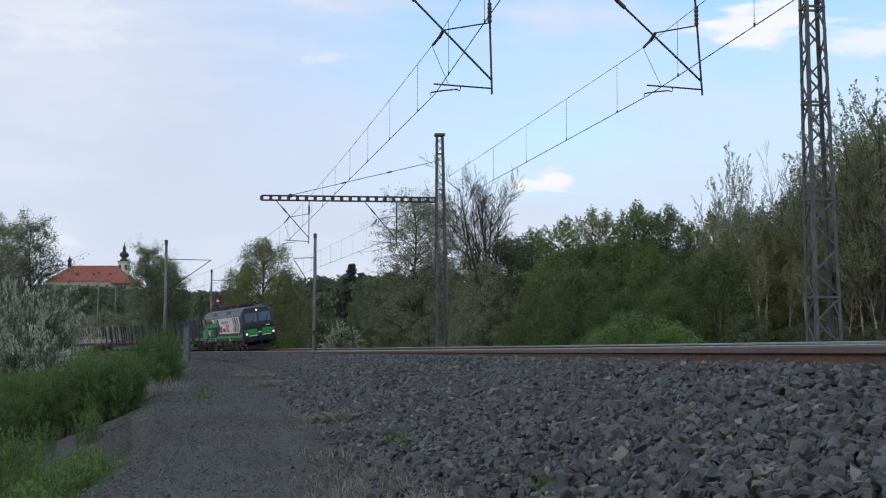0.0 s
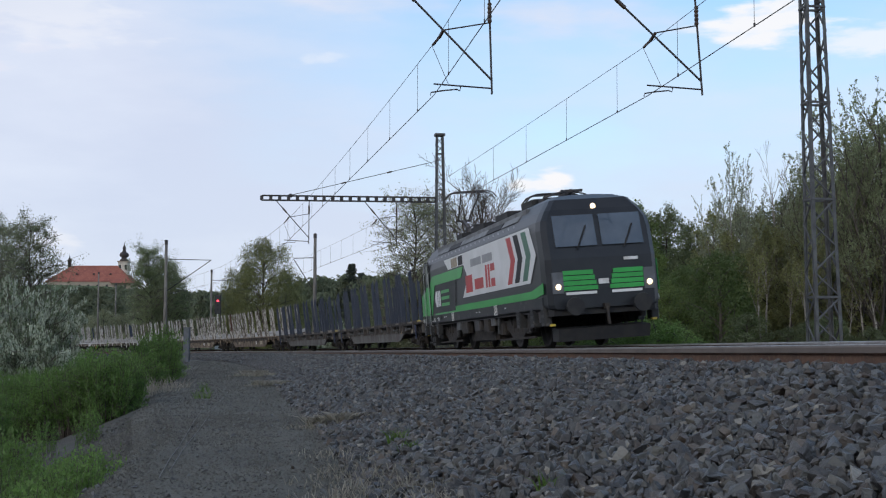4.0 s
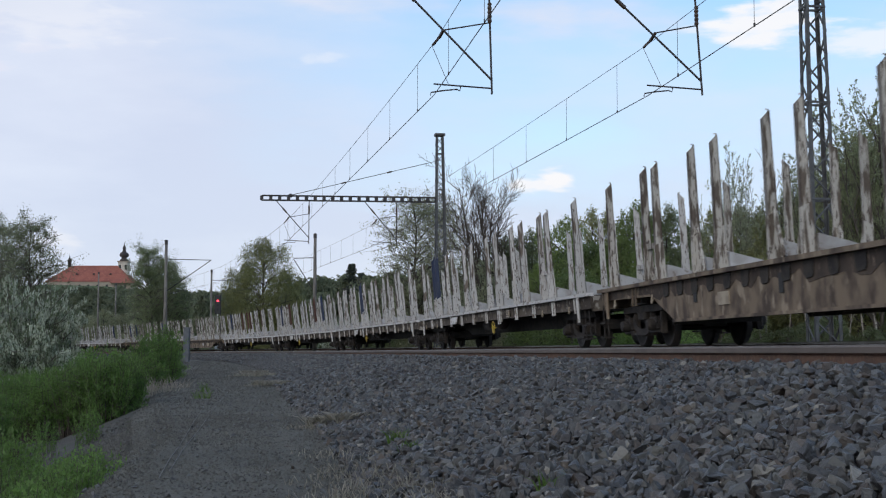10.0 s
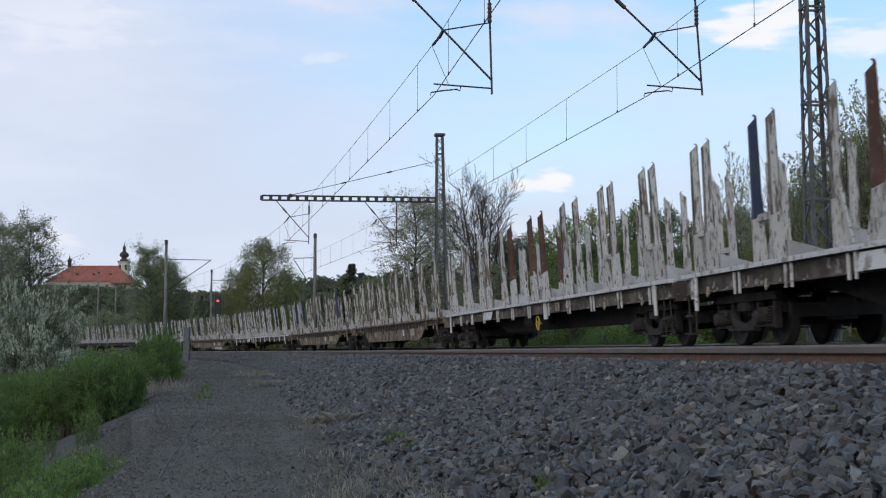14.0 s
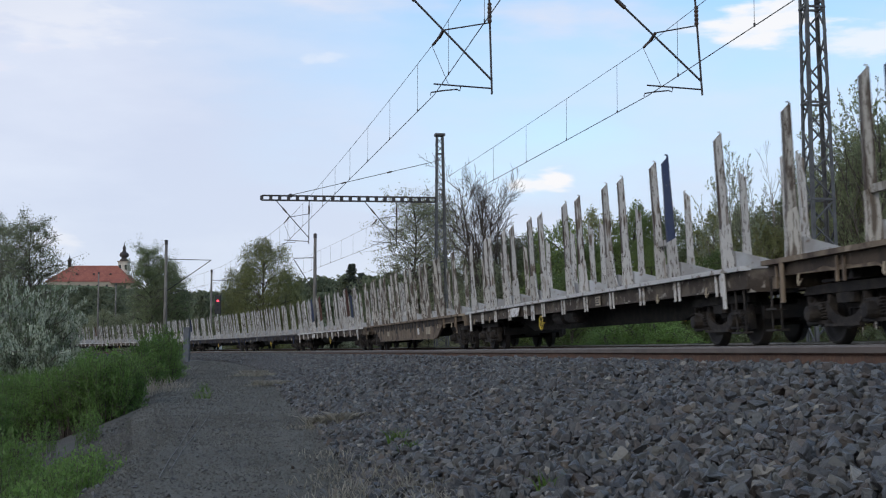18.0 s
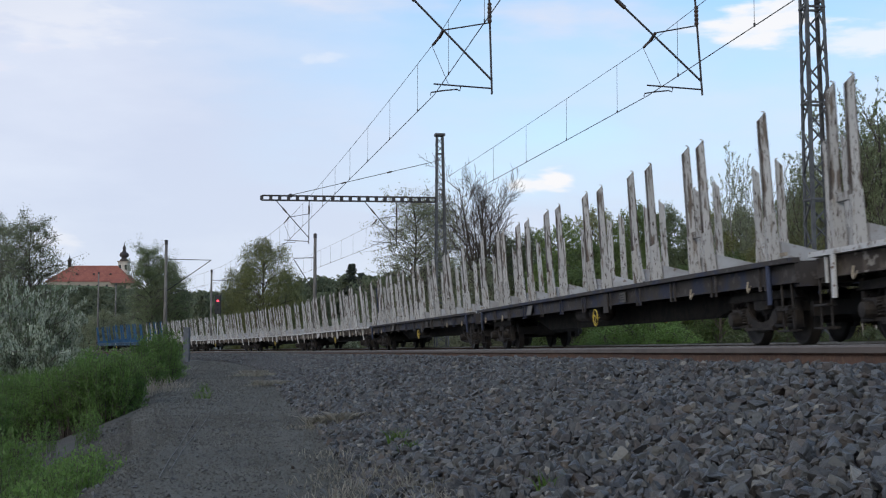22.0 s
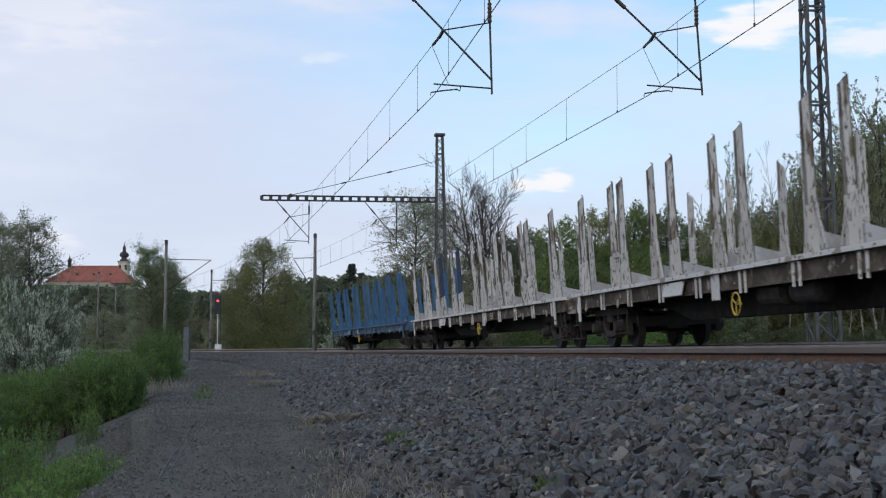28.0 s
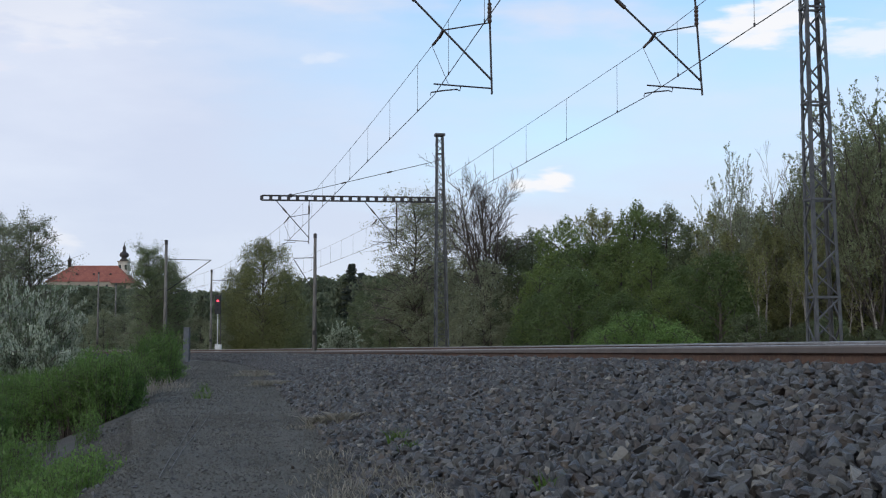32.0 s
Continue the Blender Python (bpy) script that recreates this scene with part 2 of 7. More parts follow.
M["socket"] = peeled("peeling_white_socket", (0.46, 0.44, 0.41), (0.25, 0.21, 0.17), 0.58)
M["ramp_white"] = material("pale_bolster_top", (0.44, 0.44, 0.44), (0.33, 0.315, 0.3), 3, 0.8, 0, 0.2, 30, third=(0.2, 0.16, 0.13), tscale=9, tlow=0.6, thigh=0.7, per=0.1)
M["ramp_wood"] = material("worn_timber_bolster", (0.27, 0.235, 0.2), (0.17, 0.145, 0.12), 3, 0.85, 0, 0.3, 40, per=0.15, stretch=(1, 0.3, 1))
M["tan"] = material("tan_plate", (0.42, 0.36, 0.27), (0.3, 0.25, 0.19), 5, 0.8)
M["cable"] = material("dull_grey_cable", (0.15, 0.15, 0.145), (0.11, 0.11, 0.11), 6, 0.7)
M["white"] = material("white_plate", (0.7, 0.7, 0.7), (0.55, 0.54, 0.52), 6, 0.7)
M["yellow"] = material("yellow_paint", (0.62, 0.46, 0.05), (0.45, 0.33, 0.08), 9, 0.6)
M["loco_grey"] = material("anthracite_gloss_paint", (0.012, 0.014, 0.018), (0.018, 0.02, 0.024), 1.2, 0.4, 0.1, 0.0)
M["loco_skirt"] = material("dusty_grey_skirt", (0.022, 0.024, 0.027), (0.035, 0.034, 0.034), 1.5, 0.6, 0.1, 0.05, 30, third=(0.13, 0.12, 0.11), tscale=5, tlow=0.6, thigh=0.8)
M["loco_roof"] = material("dusty_light_roof", (0.2, 0.205, 0.21), (0.12, 0.12, 0.12), 1.6, 0.6, 0.1, 0.1, 30)
M["green"] = material("bright_green_paint", (0.035, 0.36, 0.07), (0.03, 0.31, 0.06), 1.0, 0.35)
M["banner"] = material("white_vinyl_banner", (0.72, 0.72, 0.72), (0.64, 0.64, 0.63), 1.0, 0.4)
M["red"] = material("red_vinyl", (0.5, 0.03, 0.03), (0.42, 0.03, 0.03), 2, 0.45)
M["dull_green"] = material("dark_green_vinyl", (0.04, 0.16, 0.09), (0.035, 0.13, 0.08), 2, 0.45)
M["grey_mark"] = material("grey_vinyl", (0.33, 0.33, 0.34), (0.28, 0.28, 0.29), 2, 0.5)
M["glass"] = material("tinted_windscreen", (0.06, 0.085, 0.12), (0.09, 0.12, 0.16), 0.8, 0.03, 0.0)
# opaque pale grey takes the place of daylight seen through the cab
M["glass_pale"] = material("pale_door_glass", (0.4, 0.42, 0.41), (0.34, 0.36, 0.36), 1.2, 0.08)
M["glass_dark"] = material("dark_gloss_panel", (0.012, 0.013, 0.015), (0.016, 0.017, 0.02), 1.0, 0.12)
M["lamp"] = material("warm_headlamp", (0.9, 0.85, 0.7), emit=(1.0, 0.74, 0.4), strength=2.2)
M["signal_red"] = material("red_signal_lens", (0.6, 0.02, 0.02), emit=(1.0, 0.06, 0.1), strength=2.5)
M["black"] = material("matt_black", (0.015, 0.015, 0.017), (0.025, 0.024, 0.024), 4, 0.7)
M["silver"] = material("pale_handrail", (0.55, 0.55, 0.54), (0.4, 0.4, 0.4), 5, 0.4, 0.6)
M["cabinet"] = material("grey_cabinet", (0.13, 0.14, 0.16), (0.1, 0.11, 0.12), 3, 0.7, 0.1, 0.1, 30)
M["roof_tile"] = material("orange_clay_tiles", (0.31, 0.105, 0.075), (0.24, 0.08, 0.06), 0.25, 0.9, 0, 0.2, 3, third=(0.36, 0.14, 0.1), tscale=1.2)
M["plaster"] = material("ochre_plaster", (0.36, 0.31, 0.25), (0.31, 0.27, 0.22), 0.3, 0.9, third=(0.33, 0.29, 0.24), tscale=1.0, tlow=0.6, thigh=0.75)
M["pale_plaster"] = material("pale_plaster", (0.62, 0.57, 0.5), (0.5, 0.45, 0.4), 0.5, 0.9)
M["copper_dome"] = material("dark_dome_sheet", (0.04, 0.034, 0.036), (0.06, 0.048, 0.046), 0.5, 0.6, 0.2)
M["window_dark"] = material("dark_window", (0.02, 0.022, 0.025), (0.03, 0.03, 0.035), 1.0, 0.2)
M["bark"] = material("grey_brown_bark", (0.085, 0.07, 0.058), (0.06, 0.05, 0.043), 2, 0.95, 0, 0.6, 20, per=0.2)
M["birch_bark"] = material("pale_birch_bark", (0.32, 0.295, 0.26), (0.23, 0.205, 0.18), 3, 0.9, 0, 0.3, 20, third=(0.06, 0.05, 0.045), tscale=5, tlow=0.58, thigh=0.64, stretch=(1, 1, 3))
M["twig"] = material("brown_twigs", (0.15, 0.13, 0.105), (0.12, 0.1, 0.085), 2, 0.95)


def leaf_material(name, a, b, c):
    return material(name, a, b, 0.6, 0.65, 0, 0, third=c, tscale=3.0, tlow=0.5, thigh=0.7, island=0.22, per=0.15, translucent=0.5)


M["leaf_dark"] = leaf_material("dark_green_leaves", (0.108, 0.153, 0.0497), (0.124, 0.174, 0.0563), (0.0911, 0.132, 0.0455))
M["leaf_mid"] = leaf_material("fresh_green_leaves", (0.164, 0.221, 0.0648), (0.186, 0.246, 0.0734), (0.138, 0.19, 0.0605))
M["leaf_bright"] = leaf_material("bright_spring_leaves", (0.118, 0.21, 0.052), (0.14, 0.235, 0.06), (0.095, 0.17, 0.045))
M["leaf_thicket"] = leaf_material("fresh_shrub_leaves", (0.165, 0.265, 0.07), (0.19, 0.29, 0.08), (0.135, 0.22, 0.06))
M["leaf_olive"] = leaf_material("olive_young_leaves", (0.266, 0.273, 0.113), (0.242, 0.25, 0.105), (0.217, 0.217, 0.105))
M["leaf_grey"] = leaf_material("grey_green_leaves", (0.28, 0.3, 0.18), (0.32, 0.34, 0.21), (0.23, 0.25, 0.15))
# distance haze is mixed into this leaf colour, paler and greyer
M["leaf_far"] = leaf_material("distant_blue_green_leaves", (0.165, 0.19, 0.115), (0.185, 0.21, 0.125), (0.14, 0.165, 0.105))
M["leaf_haze"] = leaf_material("grey_brown_budding_leaves", (0.245, 0.26, 0.155), (0.265, 0.275, 0.17), (0.21, 0.225, 0.14))
M["leaf_moss"] = leaf_material("grey_green_dense_leaves", (0.146, 0.176, 0.086), (0.163, 0.194, 0.0946), (0.125, 0.15, 0.0774))
M["leaf_poplar"] = leaf_material("silvery_poplar_leaves", (0.33, 0.36, 0.23), (0.37, 0.4, 0.26), (0.26, 0.29, 0.18))
M["leaf_weep"] = leaf_material("hanging_birch_leaves", (0.2, 0.225, 0.13), (0.225, 0.25, 0.15), (0.165, 0.185, 0.11))
M["leaf_bronze"] = leaf_material("olive_brown_young_leaves", (0.205, 0.215, 0.085), (0.235, 0.242, 0.095), (0.17, 0.178, 0.078))
M["leaf_lacy"] = leaf_material("birch_green_leaves", (0.19, 0.235, 0.115), (0.215, 0.26, 0.13), (0.15, 0.19, 0.095))
M["leaf_tall"] = leaf_material("pale_green_young_leaves", (0.25, 0.285, 0.15), (0.29, 0.325, 0.175), (0.2, 0.23, 0.125))
# needle colour raised towards grey to imitate haze over the far spruces
M["leaf_conifer"] = leaf_material("spruce_needles", (0.085, 0.105, 0.085), (0.1, 0.12, 0.095), (0.07, 0.09, 0.072))
M["blossom"] = leaf_material("white_blossom", (0.5, 0.54, 0.43), (0.42, 0.46, 0.35), (0.34, 0.38, 0.27))
M["leaf_sage"] = leaf_material("sage_green_leaves", (0.15, 0.185, 0.105), (0.12, 0.155, 0.085), (0.19, 0.22, 0.14))
M["grass"] = leaf_material("grass_blades", (0.09, 0.16, 0.03), (0.11, 0.18, 0.04), (0.075, 0.13, 0.03))
M["straw"] = leaf_material("dry_grass", (0.3, 0.275, 0.22), (0.25, 0.23, 0.18), (0.36, 0.33, 0.27))


# ---------------------------------------------------------------- mesh helpers
def mesh_of(name, verts, faces, mats, face_mats=None, smooth=False):
    me = bpy.data.meshes.new(name)
    me.from_pydata([tuple(v) for v in verts], [], [tuple(f) for f in faces])
    for m in (mats if isinstance(mats, (list, tuple)) else [mats]):
        me.materials.append(m)
    if face_mats is not None:
        me.polygons.foreach_set("material_index", list(face_mats))
    if smooth:
        me.polygons.foreach_set("use_smooth", [True] * len(me.polygons))
    me.update()
    return me


class Geo:
    """Collects boxes, bars, prisms and tubes into one mesh."""

    def __init__(self):
        self.v, self.f = [], []

    def add(self, verts, faces):
        n = len(self.v)
        self.v += [tuple(v) for v in verts]
        self.f += [tuple(i + n for i in f) for f in faces]
        return self

    def box(self, cx, cy, cz, sx, sy, sz, m=None, b=0.0):
        """A box with its upright edges cut off by b."""
        x, y, z = sx / 2, sy / 2, sz / 2
        ring = [(-x, -y), (x, -y), (x, y), (-x, y)] if not b else [(-x + b, -y), (x - b, -y), (x, -y + b), (x, y - b), (x - b, y), (-x + b, y), (-x, y - b), (-x, -y + b)]
        n = len(ring)
        vs = [Vector((p, q, -z)) for p, q in ring] + [Vector((p, q, z)) for p, q in ring]
        if m is not None:
            vs = [m @ v for v in vs]
        vs = [(v[0] + cx, v[1] + cy, v[2] + cz) for v in vs]
        return self.add(vs, [tuple(range(n))[::-1], tuple(range(n, 2 * n))] + [(i, (i + 1) % n, n + (i + 1) % n, n + i) for i in range(n)])

    def bar(self, p, q, w, h=None, n=4):
        """A straight bar from p to q, square for n = 4, else round."""
        p, q = Vector(p), Vector(q)
        d = (q - p).normalized()
        up = Vector((0, 0, 1)) if abs(d.z) < 0.95 else Vector((1, 0, 0))
        a = d.cross(up).normalized()
        c = a.cross(d)
        h = w if h is None else h
        k = 0.7071 if n == 4 else 0.5
        off = math.pi / n
        ring = [a * (w * k * math.cos(2 * math.pi * i / n + off)) + c * (h * k * math.sin(2 * math.pi * i / n + off)) for i in range(n)]
        vs = [p + r for r in ring] + [q + r for r in ring]
        return self.add(vs, [tuple(range(n))[::-1], tuple(range(n, 2 * n))] + [(i, (i + 1) % n, n + (i + 1) % n, n + i) for i in range(n)])

    def tube(self, pts, radii, n=6):
        pts = [Vector(p) for p in pts]
        base = len(self.v)
        for i, p in enumerate(pts):
            d = (pts[min(i + 1, len(pts) - 1)] - pts[max(i - 1, 0)]).normalized()
            up = Vector((0, 0, 1)) if abs(d.z) < 0.9 else Vector((1, 0, 0))
            a = d.cross(up).normalized()
            c = a.cross(d)
            for k in range(n):
                t = 2 * math.pi * k / n
                self.v.append(tuple(p + (a * math.cos(t) + c * math.sin(t)) * radii[i]))
        for i in range(len(pts) - 1):
            for k in range(n):
                self.f.append((base + i * n + k, base + i * n + (k + 1) % n, base + (i + 1) * n + (k + 1) % n, base + (i + 1) * n + k))
        self.f.append(tuple(base + k for k in range(n))[::-1])
        self.f.append(tuple(base + (len(pts) - 1) * n + k for k in range(n)))
        return self

    def prism(self, outline, y0, y1):
        """An outline in x and z, drawn out from y0 to y1."""
        n = len(outline)
        vs = [(x, y0, z) for x, z in outline] + [(x, y1, z) for x, z in outline]
        return self.add(vs, [tuple(range(n)), tuple(range(n, 2 * n))[::-1]] + [(i, n + i, n + (i + 1) % n, (i + 1) % n) for i in range(n)])

    def lathe(self, profile, centre, axis="y", n=20):
        """A profile of (radius, along) turned round an axis."""
        base = len(self.v)
        for r, a in profile:
            for k in range(n):
                t = 2 * math.pi * k / n
                u, w = r * math.cos(t), r * math.sin(t)
                p = {"y": (u, a, w), "z": (u, w, a), "x": (a, u, w)}[axis]
                self.v.append((p[0] + centre[0], p[1] + centre[1], p[2] + centre[2]))
        for i in range(len(profile) - 1):
            for k in range(n):
                self.f.append((base + i * n + k, base + i * n + (k + 1) % n, base + (i + 1) * n + (k + 1) % n, base + (i + 1) * n + k))
        self.f.append(tuple(base + k for k in range(n))[::-1])
        self.f.append(tuple(base + (len(profile) - 1) * n + k for k in range(n)))
        return self

    def mesh(self, name, mat, smooth=False):
        me = mesh_of(name, self.v, self.f, mat, smooth=smooth)
        bm = bmesh.new()
        bm.from_mesh(me)
        bmesh.ops.recalc_face_normals(bm, faces=bm.faces)
        bm.to_mesh(me)
        bm.free()
        return me


def part(name, geo, mat, parent, label="", smooth=False, at=None):
    ob = new(name, geo if isinstance(geo, bpy.types.Mesh) else geo.mesh(name, mat, smooth))
    ob.parent = parent
    if at is not None:
        ob.matrix_basis = at
    if label:
        ob["label"] = label
    return ob


# ---------------------------------------------------------------- the line of the tracks
TRACK_GAP = 5.2
S_GRID = np.arange(-760.0, 660.01, 0.5)


def lay_line():
    k = np.interp(S_GRID, [-420, -200, -160, -125, -90, -40, 20], [0.001, 0.002, 0.0026, 0.0024, 0.00257, 0.00176, 0.00046])
    h = np.concatenate([[0], np.cumsum((k[1:] + k[:-1]) / 2 * 0.5)])
    h = radians(8.694) - (h - np.interp(0, S_GRID, h))
    x = np.concatenate([[0], np.cumsum((np.sin(h[1:]) + np.sin(h[:-1])) / 2 * 0.5)])
    y = np.concatenate([[0], np.cumsum(-(np.cos(h[1:]) + np.cos(h[:-1])) / 2 * 0.5)])
    return x - np.interp(0, S_GRID, x) + 6.127, y - np.interp(0, S_GRID, y) + 22.0, h


LINE_X, LINE_Y, LINE_H = lay_line()


def on_line(s, lat=0.0):
    """The place at s metres along the far track's centre, lat metres to its far side, and the heading there."""
    h = float(np.interp(s, S_GRID, LINE_H))
    return float(np.interp(s, S_GRID, LINE_X)) + lat * math.cos(h), float(np.interp(s, S_GRID, LINE_Y)) + lat * math.sin(h), h


def cant(s):
    return radians(8.09 * float(np.interp(s, [-90, -40, 20], [1, 0.664, 0.166])))


NEAR_TOP = -0.125
FAR_Z = -0.045


def sweep(name, profile, s_list, mat, smooth=True, top=None, wave=0.0):
    """A strip along the tracks: profile rows of (lat from the near rail, z)."""
    verts, faces, n = [], [], len(profile)
    for s in s_list:
        for q, z in profile:
            if z is None:
                q = 2.7 + q * (path_edge(s) - 2.6)
            x, y, h = on_line(s, -TRACK_GAP - 0.75 - q)
            dz = wave * (noise.noise((x * 0.9, y * 0.9, q)) + 0.6 * noise.noise((x * 3.1, y * 3.1, 4)))
            verts.append((x, y, (slope_z(q, s) if z is None else z) + dz))
    for i in range(len(s_list) - 1):
        for j in range(n - 1):
            a = i * n + j
            faces.append((a, a + 1, a + n + 1, a + n))
    me = mesh_of(name, verts, faces, mat, smooth=smooth)
    return new(name, me)


S_COARSE = [-740, -600, -500, -400, -320, -260] + [-220 + 10 * i for i in range(14)] + [-80 + 4 * i for i in range(13)] + [-30 + 1.0 * i for i in range(30)] + [0.5 * i for i in range(80)] + [42, 50, 60, 90, 140, 220, 320, 430, 540, 640]


def path_edge(s):
    return float(np.interp(s, [-60, -2, 6, 11, 17, 24], [5.1, 4.9, 4.55, 4.08, 4.0, 3.9]))


def slope_z(q, s=10.0):
    """The height of the ground beside the near rail, q metres out from it; the path widens up the line."""
    if q > 3.1:
        e = path_edge(s)
        q = 3.1 + (q - 3.1) / (e - 3.1) if q < e else 4.1 + q - e
    return float(np.interp(q, [-9, -8.2, -7.6, -6.8, -0.12, 0, 0.5, 2.75, 3.1, 4.0, 4.25, 6.2, 12, 40], [-1.3, -1.1, -0.5, -0.22, -0.265, -0.252, -0.265, -0.735, -0.76, -0.77, -0.9, -1.7, -2.2, -2.2]))


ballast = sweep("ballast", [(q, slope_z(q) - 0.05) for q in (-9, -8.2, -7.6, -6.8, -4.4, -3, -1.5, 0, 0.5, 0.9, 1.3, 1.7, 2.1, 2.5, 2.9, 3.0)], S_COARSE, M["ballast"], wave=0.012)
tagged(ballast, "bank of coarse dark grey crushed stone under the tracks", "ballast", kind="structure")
path = sweep("path", [(q, None) for q in (0, 0.08, 0.2, 0.35, 0.5, 0.65, 0.78, 0.88, 0.94, 1.0)], S_COARSE, M["path"], wave=0.004)
tagged(path, "worn dark cinder path beside the railway bank", "path", kind="structure")


def ground_height(x, y, q, s):
    z = slope_z(q, s) if q > 0 else float(np.interp(-q, [8, 9, 14, 60], [-1.1, -1.3, -1.6, -1.6]))
    if 0.5 < q < 5.3 or -8.5 < q <= 0.5:
        z = min(z - 0.02, -0.82) if q > 3.0 else min(z, -0.85) - 0.35
    hill = 36.0 * math.exp(-(((x + 205) / 150) ** 2 + ((y - 720) / 190) ** 2))
    rise = 10.0 * min(1.0, max(0.0, (math.hypot(x, y) - 250) / 900))
    return z + hill + rise * 0.5 + 0.06 * noise.noise((x * 0.4, y * 0.4, 0))


def build_ground():
    xs = [-4000, -2000, -1000, -600] + list(range(-450, -120, 30)) + list(range(-120, -30, 6)) + [-30 + 0.8 * i for i in range(60)] + [18, 22, 28, 36, 46, 60, 80, 110, 150, 220, 350, 600, 1000, 2000, 4000]
    ys = [-4000, -1500, -400, -100, -40, -20, -10, -6, -3] + [-2 + 0.7 * i for i in range(72)] + [50 + 3 * i for i in range(30)] + list(range(140, 480, 20)) + list(range(480, 1000, 40)) + [1100, 1300, 1700, 2500, 4500]
    lx, ly, lh = LINE_X - (TRACK_GAP + 0.75) * np.cos(LINE_H), LINE_Y - (TRACK_GAP + 0.75) * np.sin(LINE_H), LINE_H
    verts, faces = [], []
    for y in ys:
        for x in xs:
            d2 = (lx - x) ** 2 + (ly - y) ** 2
            i = int(np.argmin(d2))
            q = -((x - lx[i]) * math.cos(lh[i]) + (y - ly[i]) * math.sin(lh[i]))
            if abs(d2[i] - q * q) > 4 and abs(q) < 30:
                q = 30.0
            verts.append((x, y, ground_height(x, y, q, float(S_GRID[i]))))
    n = len(xs)
    for j in range(len(ys) - 1):
        for i in range(n - 1):
            faces.append((j * n + i, j * n + i + 1, (j + 1) * n + i + 1, (j + 1) * n + i))
    fm = []
    for j in range(len(ys) - 1):
        for i in range(n - 1):
            fm.append(0 if -40 < xs[i] < 30 and -20 < ys[j] < 90 else 1)
    ob = new("ground", mesh_of("ground", verts, faces, [M["earth"], M["meadow"]], fm, True))
    tagged(ob, "grassy earth below the bank that runs out to fields and a hill", "ground", kind="structure")


build_ground()


# ---------------------------------------------------------------- rails and sleepers
RAIL = [(-0.075, -0.172), (0.075, -0.172), (0.075, -0.16), (0.01, -0.14), (0.009, -0.056), (0.036, -0.042), (0.036, -0.01), (0.026, 0.0), (-0.026, 0.0), (-0.036, -0.01), (-0.036, -0.042), (-0.009, -0.056), (-0.01, -0.14), (-0.075, -0.16)]
RAIL_MAT = [0, 0, 0, 0, 0, 1, 1, 2, 1, 1, 0, 0, 0, 0]


def rail(name, lat, z_of, label, head="rail_head"):
    ss = [-700, -600, -500, -420, -340, -280] + [-240 + 6 * i for i in range(30)] + [-60 + 2 * i for i in range(20)] + [-20 + 0.8 * i for i in range(94)] + [70, 120, 200, 300, 420, 540, 640]
    verts, faces, fm, n = [], [], [], len(RAIL)
    for s in ss:
        x, y, h = on_line(s, lat)
        z = z_of(s)
        for a, b in RAIL:
            verts.append((x + a * math.cos(h), y + a * math.sin(h), z + b))
    for i in range(len(ss) - 1):
        for j in range(n):
            a, b = i * n + j, i * n + (j + 1) % n
            faces.append((a, b, b + n, a + n))
            fm.append(RAIL_MAT[j])
    ob = new(name, mesh_of(name, verts, faces, [M["rail_side"], M[head], M["rail_top"] if head == "rail_head" else M[head]], fm))
    return tagged(ob, label, "rail", "rails", "structure")


rail("rail", -TRACK_GAP - 0.75, lambda s: NEAR_TOP, "rusty brown rail with a worn grey head")
rail("rail", -TRACK_GAP + 0.75, lambda s: NEAR_TOP + 0.002, "rusty brown rail with a worn grey head")
rail("rail", -0.75, lambda s: FAR_Z, "rail of the used track with a bright head", "rail_bright")
rail("rail", 0.75, lambda s: FAR_Z + 1.5 * math.sin(cant(s)), "rail of the used track with a bright head", "rail_bright")


def sleepers():
    g = Geo().box(0, 0, -0.08, 0.24, 2.5, 0.16, b=0.02)
    me = g.mesh("sleeper", M["sleeper"])
    for lat, z, group in ((-TRACK_GAP, NEAR_TOP - 0.15, "sleepers of the near track"), (0.0, FAR_Z - 0.15, "sleepers of the far track")):
        for i in range(70):
            s = -18 + 0.62 * i
            x, y, h = on_line(s, lat)
            lift = 0.75 * math.sin(cant(s)) if lat == 0.0 else 0.0
            ob = new("sleeper", me)
            ob.matrix_basis = Matrix.LocRotScale((x, y, z + lift), Euler((cant(s) if lat == 0.0 else 0.0, 0, math.atan2(-math.cos(h), math.sin(h)))), None)
            tagged(ob, "concrete sleeper bedded in crushed stone", "sleeper", group)


sleepers()


# ---------------------------------------------------------------- goods wagons
HALF = 12.2
PITCH = 25.67
PAIRS = [(-11.2, 0.3), (-8.37, 0.36), (-5.31, 0.58), (-1.87, 0.61), (1.87, 0.61), (5.31, 0.58), (8.37, 0.36), (11.2, 0.3)]
PIVOT = 10.2


